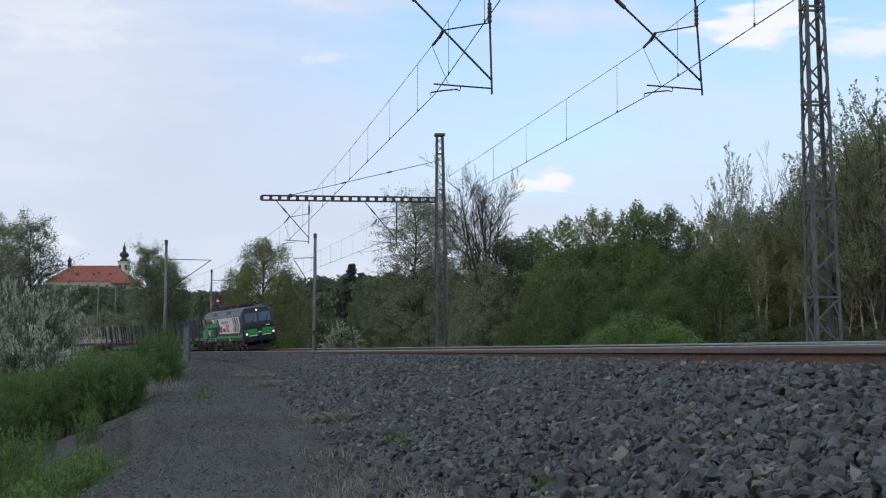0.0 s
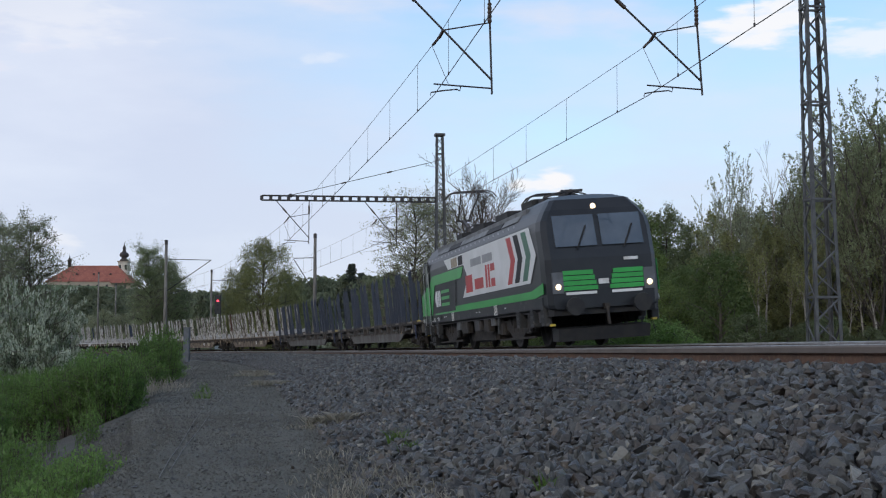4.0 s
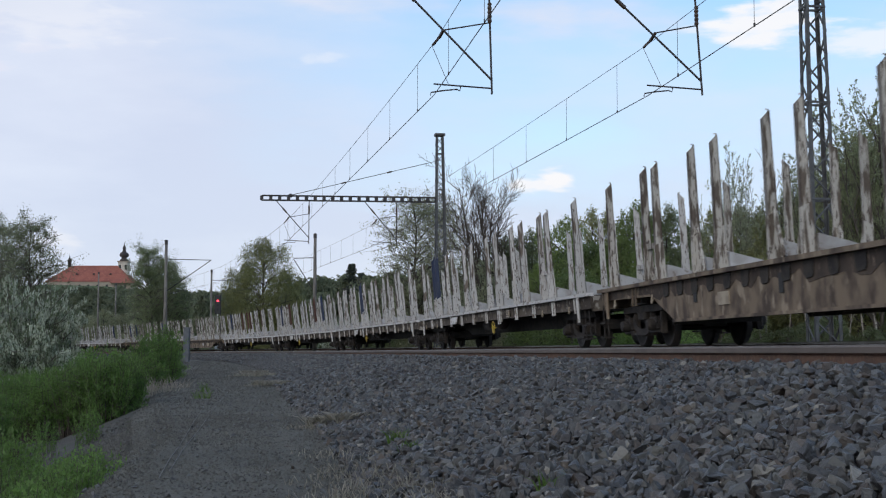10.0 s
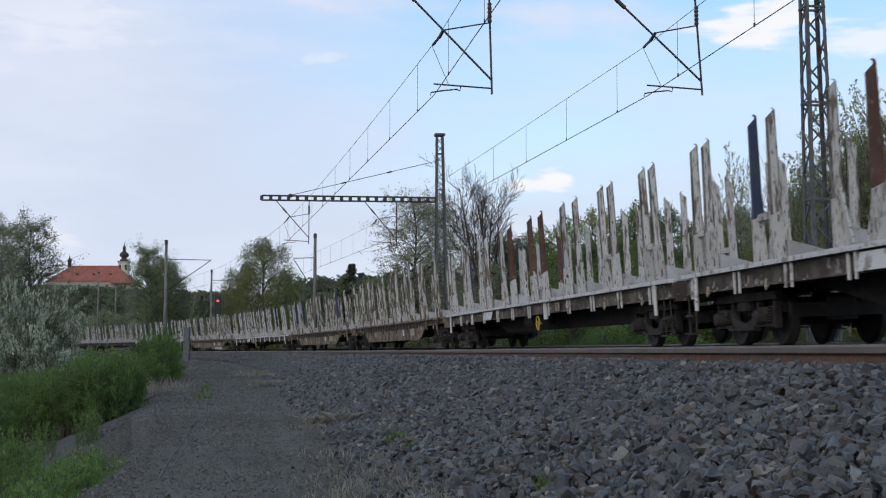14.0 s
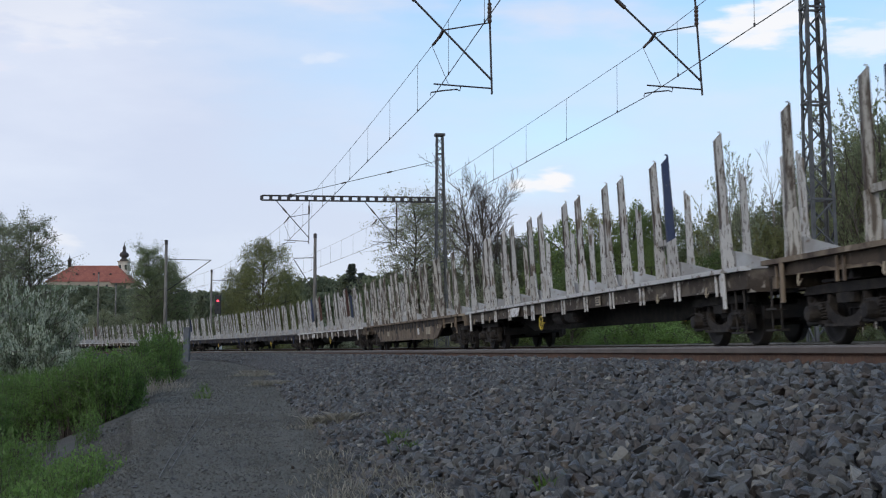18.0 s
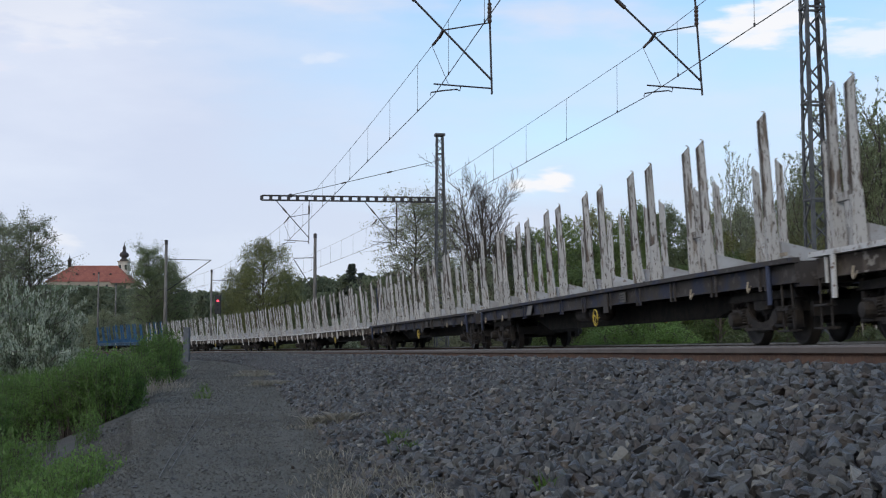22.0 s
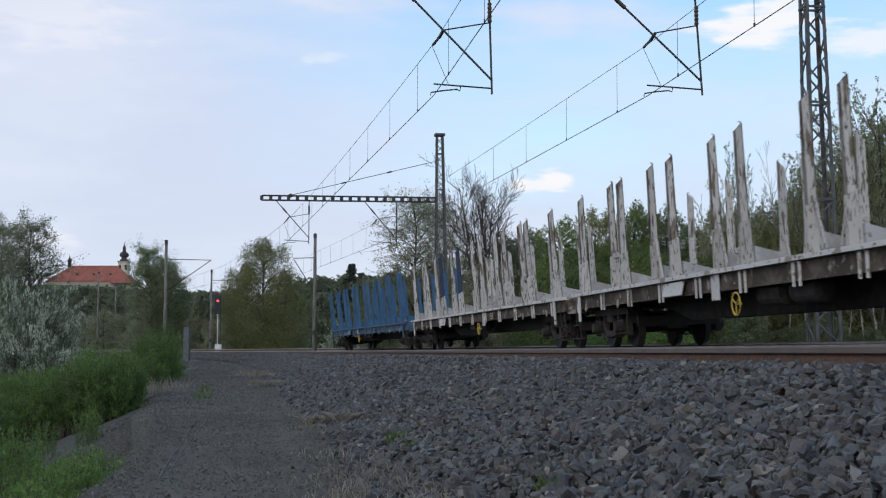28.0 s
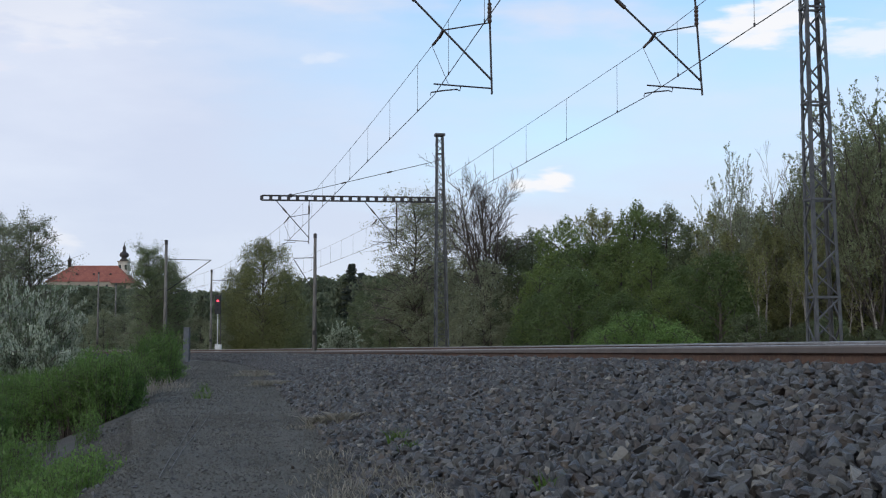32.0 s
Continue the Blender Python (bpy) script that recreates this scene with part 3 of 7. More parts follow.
def stanchion_mesh(low, top, mat, sleeve=0.0, worn=None):
    """An upright with its outer edge at y = 0 and its slanted top rising inwards."""
    g = Geo()
    # one tapering section with proud flanges on the outer and inner edge
    def ring(a, w, e, f, z):
        xy = [(-a, 0), (a, 0), (a, f), (w, f), (w, e - f), (a, e - f), (a, e), (-a, e), (-a, e - f), (-w, e - f), (-w, f), (-a, f)]
        return [(x, y, z(y / e)) for x, y in xy]

    g.add(ring(0.042, 0.034, 0.168, 0.018, lambda u: low) + ring(0.037, 0.029, 0.13, 0.016, lambda u: top - 0.13 * (1 - u)),
          [tuple(range(12))[::-1], tuple(range(12, 24))] + [(i, (i + 1) % 12, 12 + (i + 1) % 12, 12 + i) for i in range(12)])
    dark = {1, 2, 3, 7}
    hook = 0.6 if worn else 1.0
    g.bar((0, 0.12, top - 0.02), (0, 0.12, top + 0.03 * hook), 0.03 * hook)
    g.bar((0, 0.125, top + 0.025 * hook), (0, 0.08, top + 0.04 * hook), 0.025 * hook)
    if sleeve:
        g.box(0, 0.085, low + sleeve / 2, 0.118, 0.178, sleeve, b=0.02)
    me = g.mesh("stanchion", mat)
    if worn:
        me.materials.append(worn)
        for k in dark:
            me.polygons[k].material_index = 1
    return me


def wheel_parts(parent, x, y):
    """One wheel with a bright tread, at rail gauge."""
    sgn = 1 if y > 0 else -1
    g = Geo()
    g.lathe([(0.06, -0.09 * sgn), (0.14, -0.08 * sgn), (0.16, -0.03 * sgn), (0.38, -0.02 * sgn), (0.40, -0.055 * sgn), (0.452, -0.06 * sgn), (0.46, 0.045 * sgn), (0.485, 0.055 * sgn), (0.485, 0.075 * sgn), (0.36, 0.08 * sgn), (0.15, 0.05 * sgn), (0.06, 0.07 * sgn)][::sgn], (0, 0, 0), "y", 24)
    g.v = [(p[0], -p[1], p[2]) for p in g.v]
    return g


def make_bogie():
    """Meshes of a four-wheeled cast bogie with coil springs."""
    m = {}
    g = Geo()
    for sy in (-1, 1):
        y = 1.0 * sy
        # arched side frame that dips between the wheels, with a lightening hole
        top = [(-1.38, 0.74), (-1.3, 0.86), (-0.5, 0.88), (0.5, 0.88), (1.3, 0.86), (1.38, 0.74)]
        g.prism(top + [(0.8, 0.74), (-0.8, 0.74)], y - 0.06, y + 0.06)
        g.prism([(-0.62, 0.9), (0.62, 0.9), (0.62, 0.94), (-0.62, 0.94)], y - 0.12, y + 0.12)
        rim = [(0.68 * math.sin(t * 0.24 - 1.2), 0.66 - 0.36 * math.cos((t * 0.24 - 1.2) * 1.15)) for t in range(11)]
        for (xa, za), (xb, zb) in zip(rim, rim[1:]):
            g.bar((xa, y + 0.05 * sy, za), (xb, y + 0.05 * sy, zb), 0.05, 0.16)
        g.box(0, y + 0.02 * sy, 0.66, 0.5, 0.16, 0.14, b=0.04)
        for dx in (-0.9, 0.9):
            for k in (-0.34, 0.34):
                g.box(dx + k, y, 0.5, 0.07, 0.14, 0.44, b=0.02)
            g.box(dx, y + 0.04 * sy, 0.33, 0.74, 0.1, 0.05)
        g.bar((-0.55, y + 0.13 * sy, 0.28), (0.55, y + 0.13 * sy, 0.28), 0.04)
    g.box(0, 0, 0.62, 0.5, 1.9, 0.22, b=0.03)
    for sx in (-1, 1):
        g.box(1.2 * sx, 0, 0.6, 0.12, 2.0, 0.14)
        g.bar((0.9 * sx, -0.75, 0.46), (0.9 * sx, 0.75, 0.46), 0.17, n=8)
        for sy in (-1, 1):
            g.box(0.36 * sx, 0.72 * sy, 0.42, 0.09, 0.12, 0.36)
            g.bar((0.42 * sx, 0.74 * sy, 0.86), (0.44 * sx, 0.78 * sy, 0.34), 0.07)
    m["frame"] = g.mesh("bogie_frame", M["under"])
    g = Geo()
    g.lathe([(0.04, -0.2), (0.105, -0.19), (0.12, -0.15), (0.13, 0.1), (0.12, 0.14)], (0, 0, 0), "y", 12)
    g.box(0, 0.02, 0.1, 0.42, 0.16, 0.12, b=0.03)
    m["axlebox"] = g.mesh("axlebox", M["under"])
    g = Geo()
    pts = [(0.068 * math.cos(t * 0.8), 0.068 * math.sin(t * 0.8), 0.0055 * t) for t in range(48)]
    g.tube(pts, [0.013] * len(pts), 5)
    m["spring"] = g.mesh("spring", M["under"])
    m["wheel_near"] = wheel_parts(None, 0, -0.75).mesh("wheel", M["wheel"], True)
    m["wheel_far"] = wheel_parts(None, 0, 0.75).mesh("wheel", M["wheel"], True)
    return m


BOGIE = make_bogie()
BOGIE["rigging"] = Geo().box(0, 0, 0.56, 2.9, 0.5, 0.36, b=0.03).box(0, 0, 0.62, 0.5, 1.7, 0.34, b=0.03).box(-0.38, 0, 0.4, 0.1, 1.5, 0.16).box(0.38, 0, 0.4, 0.1, 1.5, 0.16).box(-1.5, 0, 0.55, 0.12, 1.8, 0.22).box(1.5, 0, 0.55, 0.12, 1.8, 0.22).mesh("brake_rigging", M["wheel"])


def add_bogie(parent, x):
    b = part("bogie", BOGIE["frame"], None, parent, "grimy cast-steel bogie", at=pose(x, 0, 0))
    part("brake_rigging", BOGIE["rigging"], None, b, "black brake beams and rods between the wheels")
    for dx in (-0.9, 0.9):
        part("wheel", BOGIE["wheel_near"], None, b, at=pose(dx, -0.75, 0.46))
        part("wheel", BOGIE["wheel_far"], None, b, at=pose(dx, 0.75, 0.46))
        for y in (-1.06, 1.06):
            part("axlebox", BOGIE["axlebox"], None, b, at=pose(dx, y, 0.46, 0, 0, 0 if y < 0 else 180))
            for k in (-0.22, 0.22):
                part("spring", BOGIE["spring"], None, b, at=pose(dx + k, y * 0.99, 0.36))


def wagon_kind(style, twin=False):
    """Builds a stake wagon with all its parts, at the origin, running towards +x."""
    posts = {"slate": "slate", "brown": "grey_post", "white": "white_post", "navy": "white_post", "blue": "blue"}[style]
    sill = {"slate": "sill_grey", "brown": "sill_brown", "white": "sill_white", "navy": "sill_navy", "blue": "blue_edge"}[style]
    edge = {"slate": "under", "brown": "sill_brown", "white": "edge_white", "navy": "sill_navy", "blue": "blue_edge"}[style]
    ramp = {"slate": "ramp_wood", "brown": "ramp_white", "white": "ramp_white", "navy": "ramp_white", "blue": "blue"}[style]
    deep = style in ("slate", "brown")
    dk, top = (1.16, 3.5) if style == "slate" else (1.26, 3.6)
    w = new("stake_wagon")
    # side sills and the spine between them
    for sy in (-1, 1):
        g = Geo()
        y0, y1 = sorted((1.36 * sy, 1.28 * sy))
        if style == "slate":
            low_edge = dk - 0.36
            g.prism([(-HALF + 3.9, low_edge), (HALF - 3.9, low_edge), (HALF - 5.0, 0.46), (-HALF + 5.0, 0.46)], y0, y1)
            for i in range(27):
                arc = [(0.2 * math.cos(t * math.pi / 8), 0.2 * math.sin(t * math.pi / 8)) for t in range(9)]
                g.prism([(-7.8 + 0.6 * i + x, low_edge - 0.004 + z) for x, z in arc], y0 + 0.004, y1 - 0.004)
            g.box(0, 1.33 * sy, 0.46, 2 * HALF - 10.1, 0.16, 0.05)
            # inset dark sheet that stands in for the shade below the deck edge
            part("recess", Geo().box(0, 1.22 * sy, dk - 0.21, 2 * HALF - 0.2, 0.05, 0.4), M["under"], w, "dark sheet standing in for the shade under the deck")
        elif deep:
            g.prism([(-HALF, dk), (HALF, dk), (HALF, dk - 0.2), (HALF - 3.6, dk - 0.25), (HALF - 5.0, 0.5), (-HALF + 5.0, 0.5), (-HALF + 3.6, dk - 0.25), (-HALF, dk - 0.2)][::1], y0, y1)
            g.box(0, 1.33 * sy, 0.5, 2 * HALF - 10.1, 0.16, 0.05)
        else:
            g.box(0, 1.32 * sy, dk - 0.17, 2 * HALF, 0.07, 0.26)
            g.box(0, 1.33 * sy, dk - 0.31, 2 * HALF, 0.14, 0.025)
        part("side_sill", g, M[sill], w)
        g = Geo()
        g.box(0, 1.37 * sy, dk + 0.012, 2 * HALF + 0.04, 0.2, 0.075, b=0.01)
        part("deck_edge", g, M[edge], w)
    g = Geo()
    for y in (-0.35, 0.35):
        g.prism([(-HALF + 0.1, dk - 0.05), (HALF - 0.1, dk - 0.05), (HALF - 0.1, dk - 0.35), (HALF - 3.9, dk - 0.4), (HALF - 5.6, 0.52), (-HALF + 5.6, 0.52), (-HALF + 3.9, dk - 0.4), (-HALF + 0.1, dk - 0.35)], y - 0.06, y + 0.06)
    for i in range(9):
        g.box(-9.6 + 2.4 * i, 0, dk - 0.22, 0.1, 2.5, 0.26)
    part("spine", g, M["under"], w, "dark grimy centre beams")
    for sx in (-1, 1):
        part("headstock", Geo().box((HALF - 0.08) * sx, 0, dk - 0.2, 0.16, 2.6, 0.36), M[sill], w)
    g = Geo().box(0, 0, dk - 0.02, 2 * HALF - 0.3, 2.56, 0.04)
    part("floor_plate", g, M["under"], w)
    for sx in (-1, 1):
        for y in (-0.875, 0.875):
            g = Geo()
            g.lathe([(0.1, 0.0), (0.1, 0.3), (0.075, 0.32), (0.075, 0.5), (0.2, 0.52), (0.23, 0.55), (0.22, 0.585)], (0, 0, 0), "x", 14)
            part("buffer", g, M["under"], w, at=pose(HALF * sx, y, 1.05, 0, 0, 0 if sx > 0 else 180))
        g = Geo()
        g.box(0, 0, 0, 0.4, 0.1, 0.1).bar((0.2, 0, -0.05), (0.3, 0, -0.35), 0.07).bar((0.3, 0, -0.35), (0.42, 0, -0.05), 0.06)
        part("coupling", g, M["under"], w, at=pose((HALF + 0.15) * sx, 0, 1.0, 0, 0, 0 if sx > 0 else 180))
        add_bogie(w, PIVOT * sx)
    # stakes, braces and bolsters
    low = 0.93 if style == "slate" else dk + 0.05
    out = -1.5 if style == "slate" else -1.42
    gs = Geo()
    gs.add([(-0.046, -0.008, dk + 0.05), (0.046, -0.008, dk + 0.05), (0.046, 0.2, dk + 0.05), (-0.046, 0.2, dk + 0.05),
            (-0.042, -0.006, dk + 0.72), (0.042, -0.006, dk + 0.72), (0.044, 0.16, dk + 0.8), (-0.044, 0.16, dk + 0.8)],
           [(0, 3, 2, 1), (4, 5, 6, 7), (0, 1, 5, 4), (1, 2, 6, 5), (2, 3, 7, 6), (3, 0, 4, 7)])
    socket = gs.mesh("socket", M["socket" if style in ("white", "navy") else posts])
    sm = stanchion_mesh(dk + 0.1 if style == "slate" else low, top, M[posts], 0.8 if style == "slate" else 0.0, M["flange"] if posts in ("white_post", "grey_post") else None)
    sleeve = Geo().box(0, 0.1, (0.84 + dk + 0.14) / 2, 0.16, 0.22, dk + 0.14 - 0.84, b=0.02).mesh("sleeve", M["sleeve"])
    gr = Geo()
    gr.add([(-0.09, 0.2, dk + 0.03), (0.09, 0.2, dk + 0.03), (0.09, 2.62, dk + 0.03), (-0.09, 2.62, dk + 0.03),
            (-0.09, 0.2, dk + 0.34), (0.09, 0.2, dk + 0.34), (0.09, 2.62, dk + 0.34), (-0.09, 2.62, dk + 0.34),
            (-0.09, 0.95, dk + 0.13), (0.09, 0.95, dk + 0.13), (0.09, 1.87, dk + 0.13), (-0.09, 1.87, dk + 0.13)],
           [(0, 3, 2, 1), (0, 1, 5, 4), (2, 3, 7, 6), (4, 5, 9, 8), (8, 9, 10, 11), (11, 10, 6, 7), (1, 2, 6, 10, 9, 5), (3, 0, 4, 8, 11, 7)])
    if style == "slate":
        gr = Geo().box(0, 1.41, dk + 0.1, 0.3, 2.3, 0.06).box(0, 1.41, dk + 0.05, 0.12, 2.4, 0.06)
    rm = gr.mesh("bolster", M[ramp])
    gb = Geo().bar((0, 0.05, 0.02), (0.34, 0.05, 0.02), 0.07, 0.09)
    brace_bar = gb.mesh("crossbar", M[posts])
    gd = Geo()
    gd.bar((0.045, 0.06, dk + 0.85), (0.36, 0.06, dk + 0.08), 0.04, 0.06)
    brace_a = gd.mesh("brace", M["socket" if style in ("white", "navy") else posts])
    for ip, (cx, hg) in enumerate(PAIRS):
        lone = ip in (0, 7) and not twin
        if style == "blue" and ip == 0:
            cx -= 0.24
        if lone:
            cx = {"slate": (-11.5, 11.2)}.get(style, (-11.25, 11.4))[ip > 0]
        for sgn in (-1, 1):
            if lone and sgn * cx < 0:
                continue
            x = cx if lone else cx + hg * sgn
            part("stanchion", sm, None, w, at=pose(x, out, 0))
            part("stanchion", sm, None, w, at=pose(x, -out, 0, 0, 0, 180))
            if style == "slate":
                part("sleeve", sleeve, None, w, "grimy brown sleeve at the foot", at=pose(x, out - 0.01, 0))
                part("sleeve", sleeve, None, w, "grimy brown sleeve at the foot", at=pose(x, -out + 0.01, 0, 0, 0, 180))
            else:
                part("socket", socket, None, w, at=pose(x, out, 0))
                part("socket", socket, None, w, at=pose(x, -out, 0, 0, 0, 180))
            part("bolster", rm, None, w, at=pose(x, -1.41, 0))
            if hg > 0.45 and style != "slate":
                part("brace", brace_a, None, w, at=pose(x, out + 0.03, 0, 0, 0, 0) if sgn < 0 else pose(x, out + 0.15, 0, 0, 0, 180))
                part("brace", brace_a, None, w, at=pose(x, -out - 0.15, 0) if sgn < 0 else pose(x, -out - 0.03, 0, 0, 0, 180))
        if hg < 0.45 and style != "slate" and not lone:
            g = Geo().box(0, 0.1, dk + 0.74, 2 * hg - 0.08, 0.09, 0.11)
            me = g.mesh("crossbar", M[posts])
            part("crossbar", me, None, w, at=pose(cx, out, 0))
            part("crossbar", me, None, w, at=pose(cx, -out, 0, 0, 0, 180))
    # brackets, hooks and fittings along the sides
    g = Geo()
    for dx in (-0.11, 0.11):
        g.box(dx, 0, dk - 0.22, 0.05, 0.03, 0.36)
    bracket = g.mesh("bracket", M[edge if style != "slate" else "sill_grey"])
    g = Geo()
    g.tube([(0, 0, 0), (0.0, -0.02, -0.12), (0.05, -0.03, -0.17), (0.1, -0.02, -0.12), (0.11, 0, -0.07)], [0.018] * 5, 6)
    hook = g.mesh("tie_hook", M["tan"])
    g = Geo()
    g.lathe([(0.03, -0.16), (0.07, -0.15), (0.07, -0.11), (0.045, -0.1), (0.045, 0.02), (0.07, 0.03), (0.07, 0.07), (0.03, 0.08)], (0, 0, 0), "y", 10)
    winch = g.mesh("strap_winch", M["steel"])
    g = Geo()
    g.prism([(-0.17, 0), (-0.16, -0.2), (-0.1, -0.27), (0.12, -0.25), (0.16, -0.18), (0.17, 0)], -0.012, 0.012)
    pocket = g.mesh("pocket_plate", M["under"])
    for sy in (-1, 1):
        if style == "brown":
            # the upper web is a dark brown strip with an uneven lower edge
            rag = random.Random(6)
            low = [(HALF - 0.1 - 0.31 * i, dk - 0.03 - rag.uniform(0.1, 0.34)) for i in range(int((2 * HALF - 0.2) / 0.31) + 1)]
            low = [(x, max(z, dk - 0.2) if abs(x) > HALF - 3.8 else z) for x, z in low]
            y0, y1 = sorted((1.362 * sy, 1.368 * sy))
            part("dirty_web", Geo().prism([(-HALF + 0.1, dk - 0.03), (HALF - 0.1, dk - 0.03)] + low, y0, y1), M["sill_dark"], w, "dark brown upper web of the sill with a ragged lower edge")
            for i in range(20):
                x = -7.6 + 0.8 * i
                part("pocket_plate", pocket, None, w, at=pose(x, 1.375 * sy, dk - 0.03))
        n = 12
        for i in range(n):
            x = -11.65 + 2.07 * i
            if deep and abs(x) < 7.6:
                continue
            if style != "slate":
                part("bracket", bracket, None, w, at=pose(x, 1.41 * sy, 0))
        for x in (-9.9, -6.9, -3.6, 0.0, 3.6, 6.9, 9.9):
            if style == "slate":
                part("strap_winch", winch, None, w, "steel strap winch", at=pose(x, 1.45 * sy, dk - 0.2, 0, 0, 0 if sy < 0 else 180))
        for x in (-10.9, -8.3, 8.0, 10.6):
            part("tie_hook", hook, None, w, at=pose(x, 1.43 * sy, dk - 0.22))
        g = Geo()
        g.box(0, 0, 0, 0.36, 0.02, 0.2)
        if not deep:
            part("data_plate", g, M["tan" if style == "white" else "sill_grey" if style == "navy" else "blue_edge"], w, "lettered data plate", at=pose(3.9 * -sy, 1.43 * sy, dk - 0.19))
            for k in range(3):
                part("lettering_bar", Geo().box(0, 0, 0, 0.28 - 0.09 * (k % 2), 0.008, 0.022), M["black"], w, at=pose(3.9 * -sy, 1.443 * sy, dk - 0.14 - 0.05 * k))
            part("label_board", Geo().box(0, 0, -0.13, 1.1 if style != "navy" else 0.5, 0.02, 0.26), M[edge if style != "navy" else "sill_grey"], w, "tilted label board", at=pose(-4.62 * -sy, 1.42 * sy, dk - 0.06, 14 * sy, 0, 0))
            if style == "blue":
                part("owner_mark", Geo().prism([(-0.17, 0), (0.17, 0), (0.15, 0.09), (0.08, 0.15), (0, 0.17), (-0.08, 0.15), (-0.15, 0.09)], -0.006, 0.006), M["white"], w, "white dome-shaped owner's mark", at=pose(2.15 * sy, 1.365 * sy, dk - 0.19))
                part("lettering_bar", Geo().box(0, 0, 0, 0.34, 0.012, 0.08), M["white"], w, at=pose(2.15 * sy, 1.365 * sy, dk - 0.25))
            g = Geo()
            pts = [(0.185 * math.cos(t * math.pi / 10), 0, 0.185 * math.sin(t * math.pi / 10)) for t in range(21)]
            g.tube(pts, [0.015] * 21, 6)
            for t in range(3):
                g.bar((0, 0, 0), (0.185 * math.cos(t * 2.1 + 0.5), 0, 0.185 * math.sin(t * 2.1 + 0.5)), 0.018)
            g.bar((0, 0.0, 0), (0, 0.1, 0), 0.04, n=6)
            part("brake_handwheel", g, M["yellow"], w, "yellow brake handwheel", at=pose(1.66 * -sy, 1.4 * sy, dk - 0.56, 0, 0, 0 if sy < 0 else 180))
            for dx in (0, 1.25):
                g = Geo()
                g.lathe([(0.1, -0.5), (0.19, -0.46), (0.2, 0.44), (0.1, 0.5)], (0, 0, 0), "x", 14)
                g.box(0.2, 0, 0.2, 0.05, 0.1, 0.25).box(-0.2, 0, 0.2, 0.05, 0.1, 0.25)
                part("air_tank", g, M["under"], w, at=pose((-0.4 + dx) * -sy, 1.0 * sy, 0.82))
            g = Geo().box(0, 0, 0, 0.36, 0.02, 0.44)
            part("hanging_plate", g, M[edge], w, at=pose(2.55 * -sy, 1.4 * sy, dk - 0.25))
        else:
            for x, sx_, sz_, mt in ((-4.6, 0.5, 0.22, "tan"), (3.4, 0.3, 0.26, "white"), (5.6, 0.9, 0.3, "tan")):
                if style == "brown":
                    g = Geo().box(0, 0, 0, sx_, 0.02, sz_)
                    part("data_plate", g, M[mt], w, at=pose(x * -sy, 1.372 * sy, 0.82))
            if style == "brown":
                for x in (-6.0, -2.2, 1.6, 4.5):
                    g = Geo().box(0, 0, 0, 0.16, 0.02, 0.3)
                    part("slot", g, M["black"], w, at=pose(x * -sy, 1.372 * sy, 0.95))
    # end platform steps and grab irons at both corners
    for sx in (-1, 1):
        for sy in (-1, 1):
            g = Geo()
            g.bar((0, 0, 0.0), (0, 0, -0.75), 0.035, n=6).bar((0.35, 0, 0.0), (0.35, 0, -0.75), 0.035, n=6).box(0.17, 0, -0.72, 0.42, 0.2, 0.03).box(0.17, 0, -0.4, 0.42, 0.18, 0.03)
            part("step", g, M["under"], w, at=pose(HALF * sx - (0.5 if sx > 0 else 0.0) + (0.1 if sx < 0 else 0), 1.36 * sy, dk - 0.3))
            g = Geo().box(0, 0, 0, 0.1, 0.06, 0.6, b=0.02)
            part("corner_post", g, M["post_navy" if style in ("slate", "navy") else edge], w, at=pose((HALF - 0.75) * sx, 1.45 * sy, dk - 0.32))
            if style in ("slate", "blue", "navy"):
                part("grab_rail", Geo().box(0, 0, 0, 0.6 if style == "slate" else 0.22, 0.05, 0.05, b=0.01), M["yellow" if style == "slate" else "tan"], w, "worn grab rail", at=pose((HALF - 0.35) * sx, 1.36 * sy, dk + 0.12))
    return w


LABELS = {"slate": "empty timber wagon with slate-blue stakes and dusty grey sill",
          "brown": "empty timber wagon with dirty white stakes and rusty sill",
          "white": "empty timber wagon with peeling white stakes and sill",
          "navy": "empty timber wagon with white stakes and faded navy sill",
          "blue": "empty timber wagon painted mid blue with blue stakes"}
ORDER = ["slate", "slate", "brown", "brown", "white", "white", "white", "white", "brown", "brown", "white", "brown", "white", "navy", "navy", "white", "white", "white", "white", "blue"]
FIRST = -20.765
WAGONS = []


SHIFT = [-0.38, 0.05, 0.22, 0.08, 0.06, 0.19, 0.11, 0.16, 0.18, 0.2, 0.12, 0.18, 0.2, 0.26, 0.32, 0.26, 0.22, 0.18, 0.11, 0.0]
# stakes replaced in another colour, by wagon: place counted from the rear, and n for the near or f for the far side
REPLACED = {2: {"n2": "brown"}, 4: {"n1": "navy", "n2": "navy", "f6": "navy"}, 5: {"n5": "navy"}, 6: {"n1": "navy", "n4": "brown", "n10": "brown", "n12": "navy"},
            7: {"n6": "brown", "n7": "brown", "n8": "brown", "f3": "brown"}, 8: {"f10": "navy", "f8": "brown"}, 9: {"n2": "navy", "n4": "navy", "n12": "navy"}, 10: {"n12": "navy"},
            12: {"n4": "navy", "n6": "brown", "n12": "brown", "f4": "navy"}, 15: {"f8": "navy"}, 17: {"f10": "brown"}, 18: {"n4": "navy", "n6": "navy"}}
# wagons that run the other way round carry their handwheel nearer the rear
REVERSED = (5, 6, 10, 17, 19)
# wagons with a pair of stakes at each end in place of a single one
TWIN_ENDS = (6, 7, 12, 19)


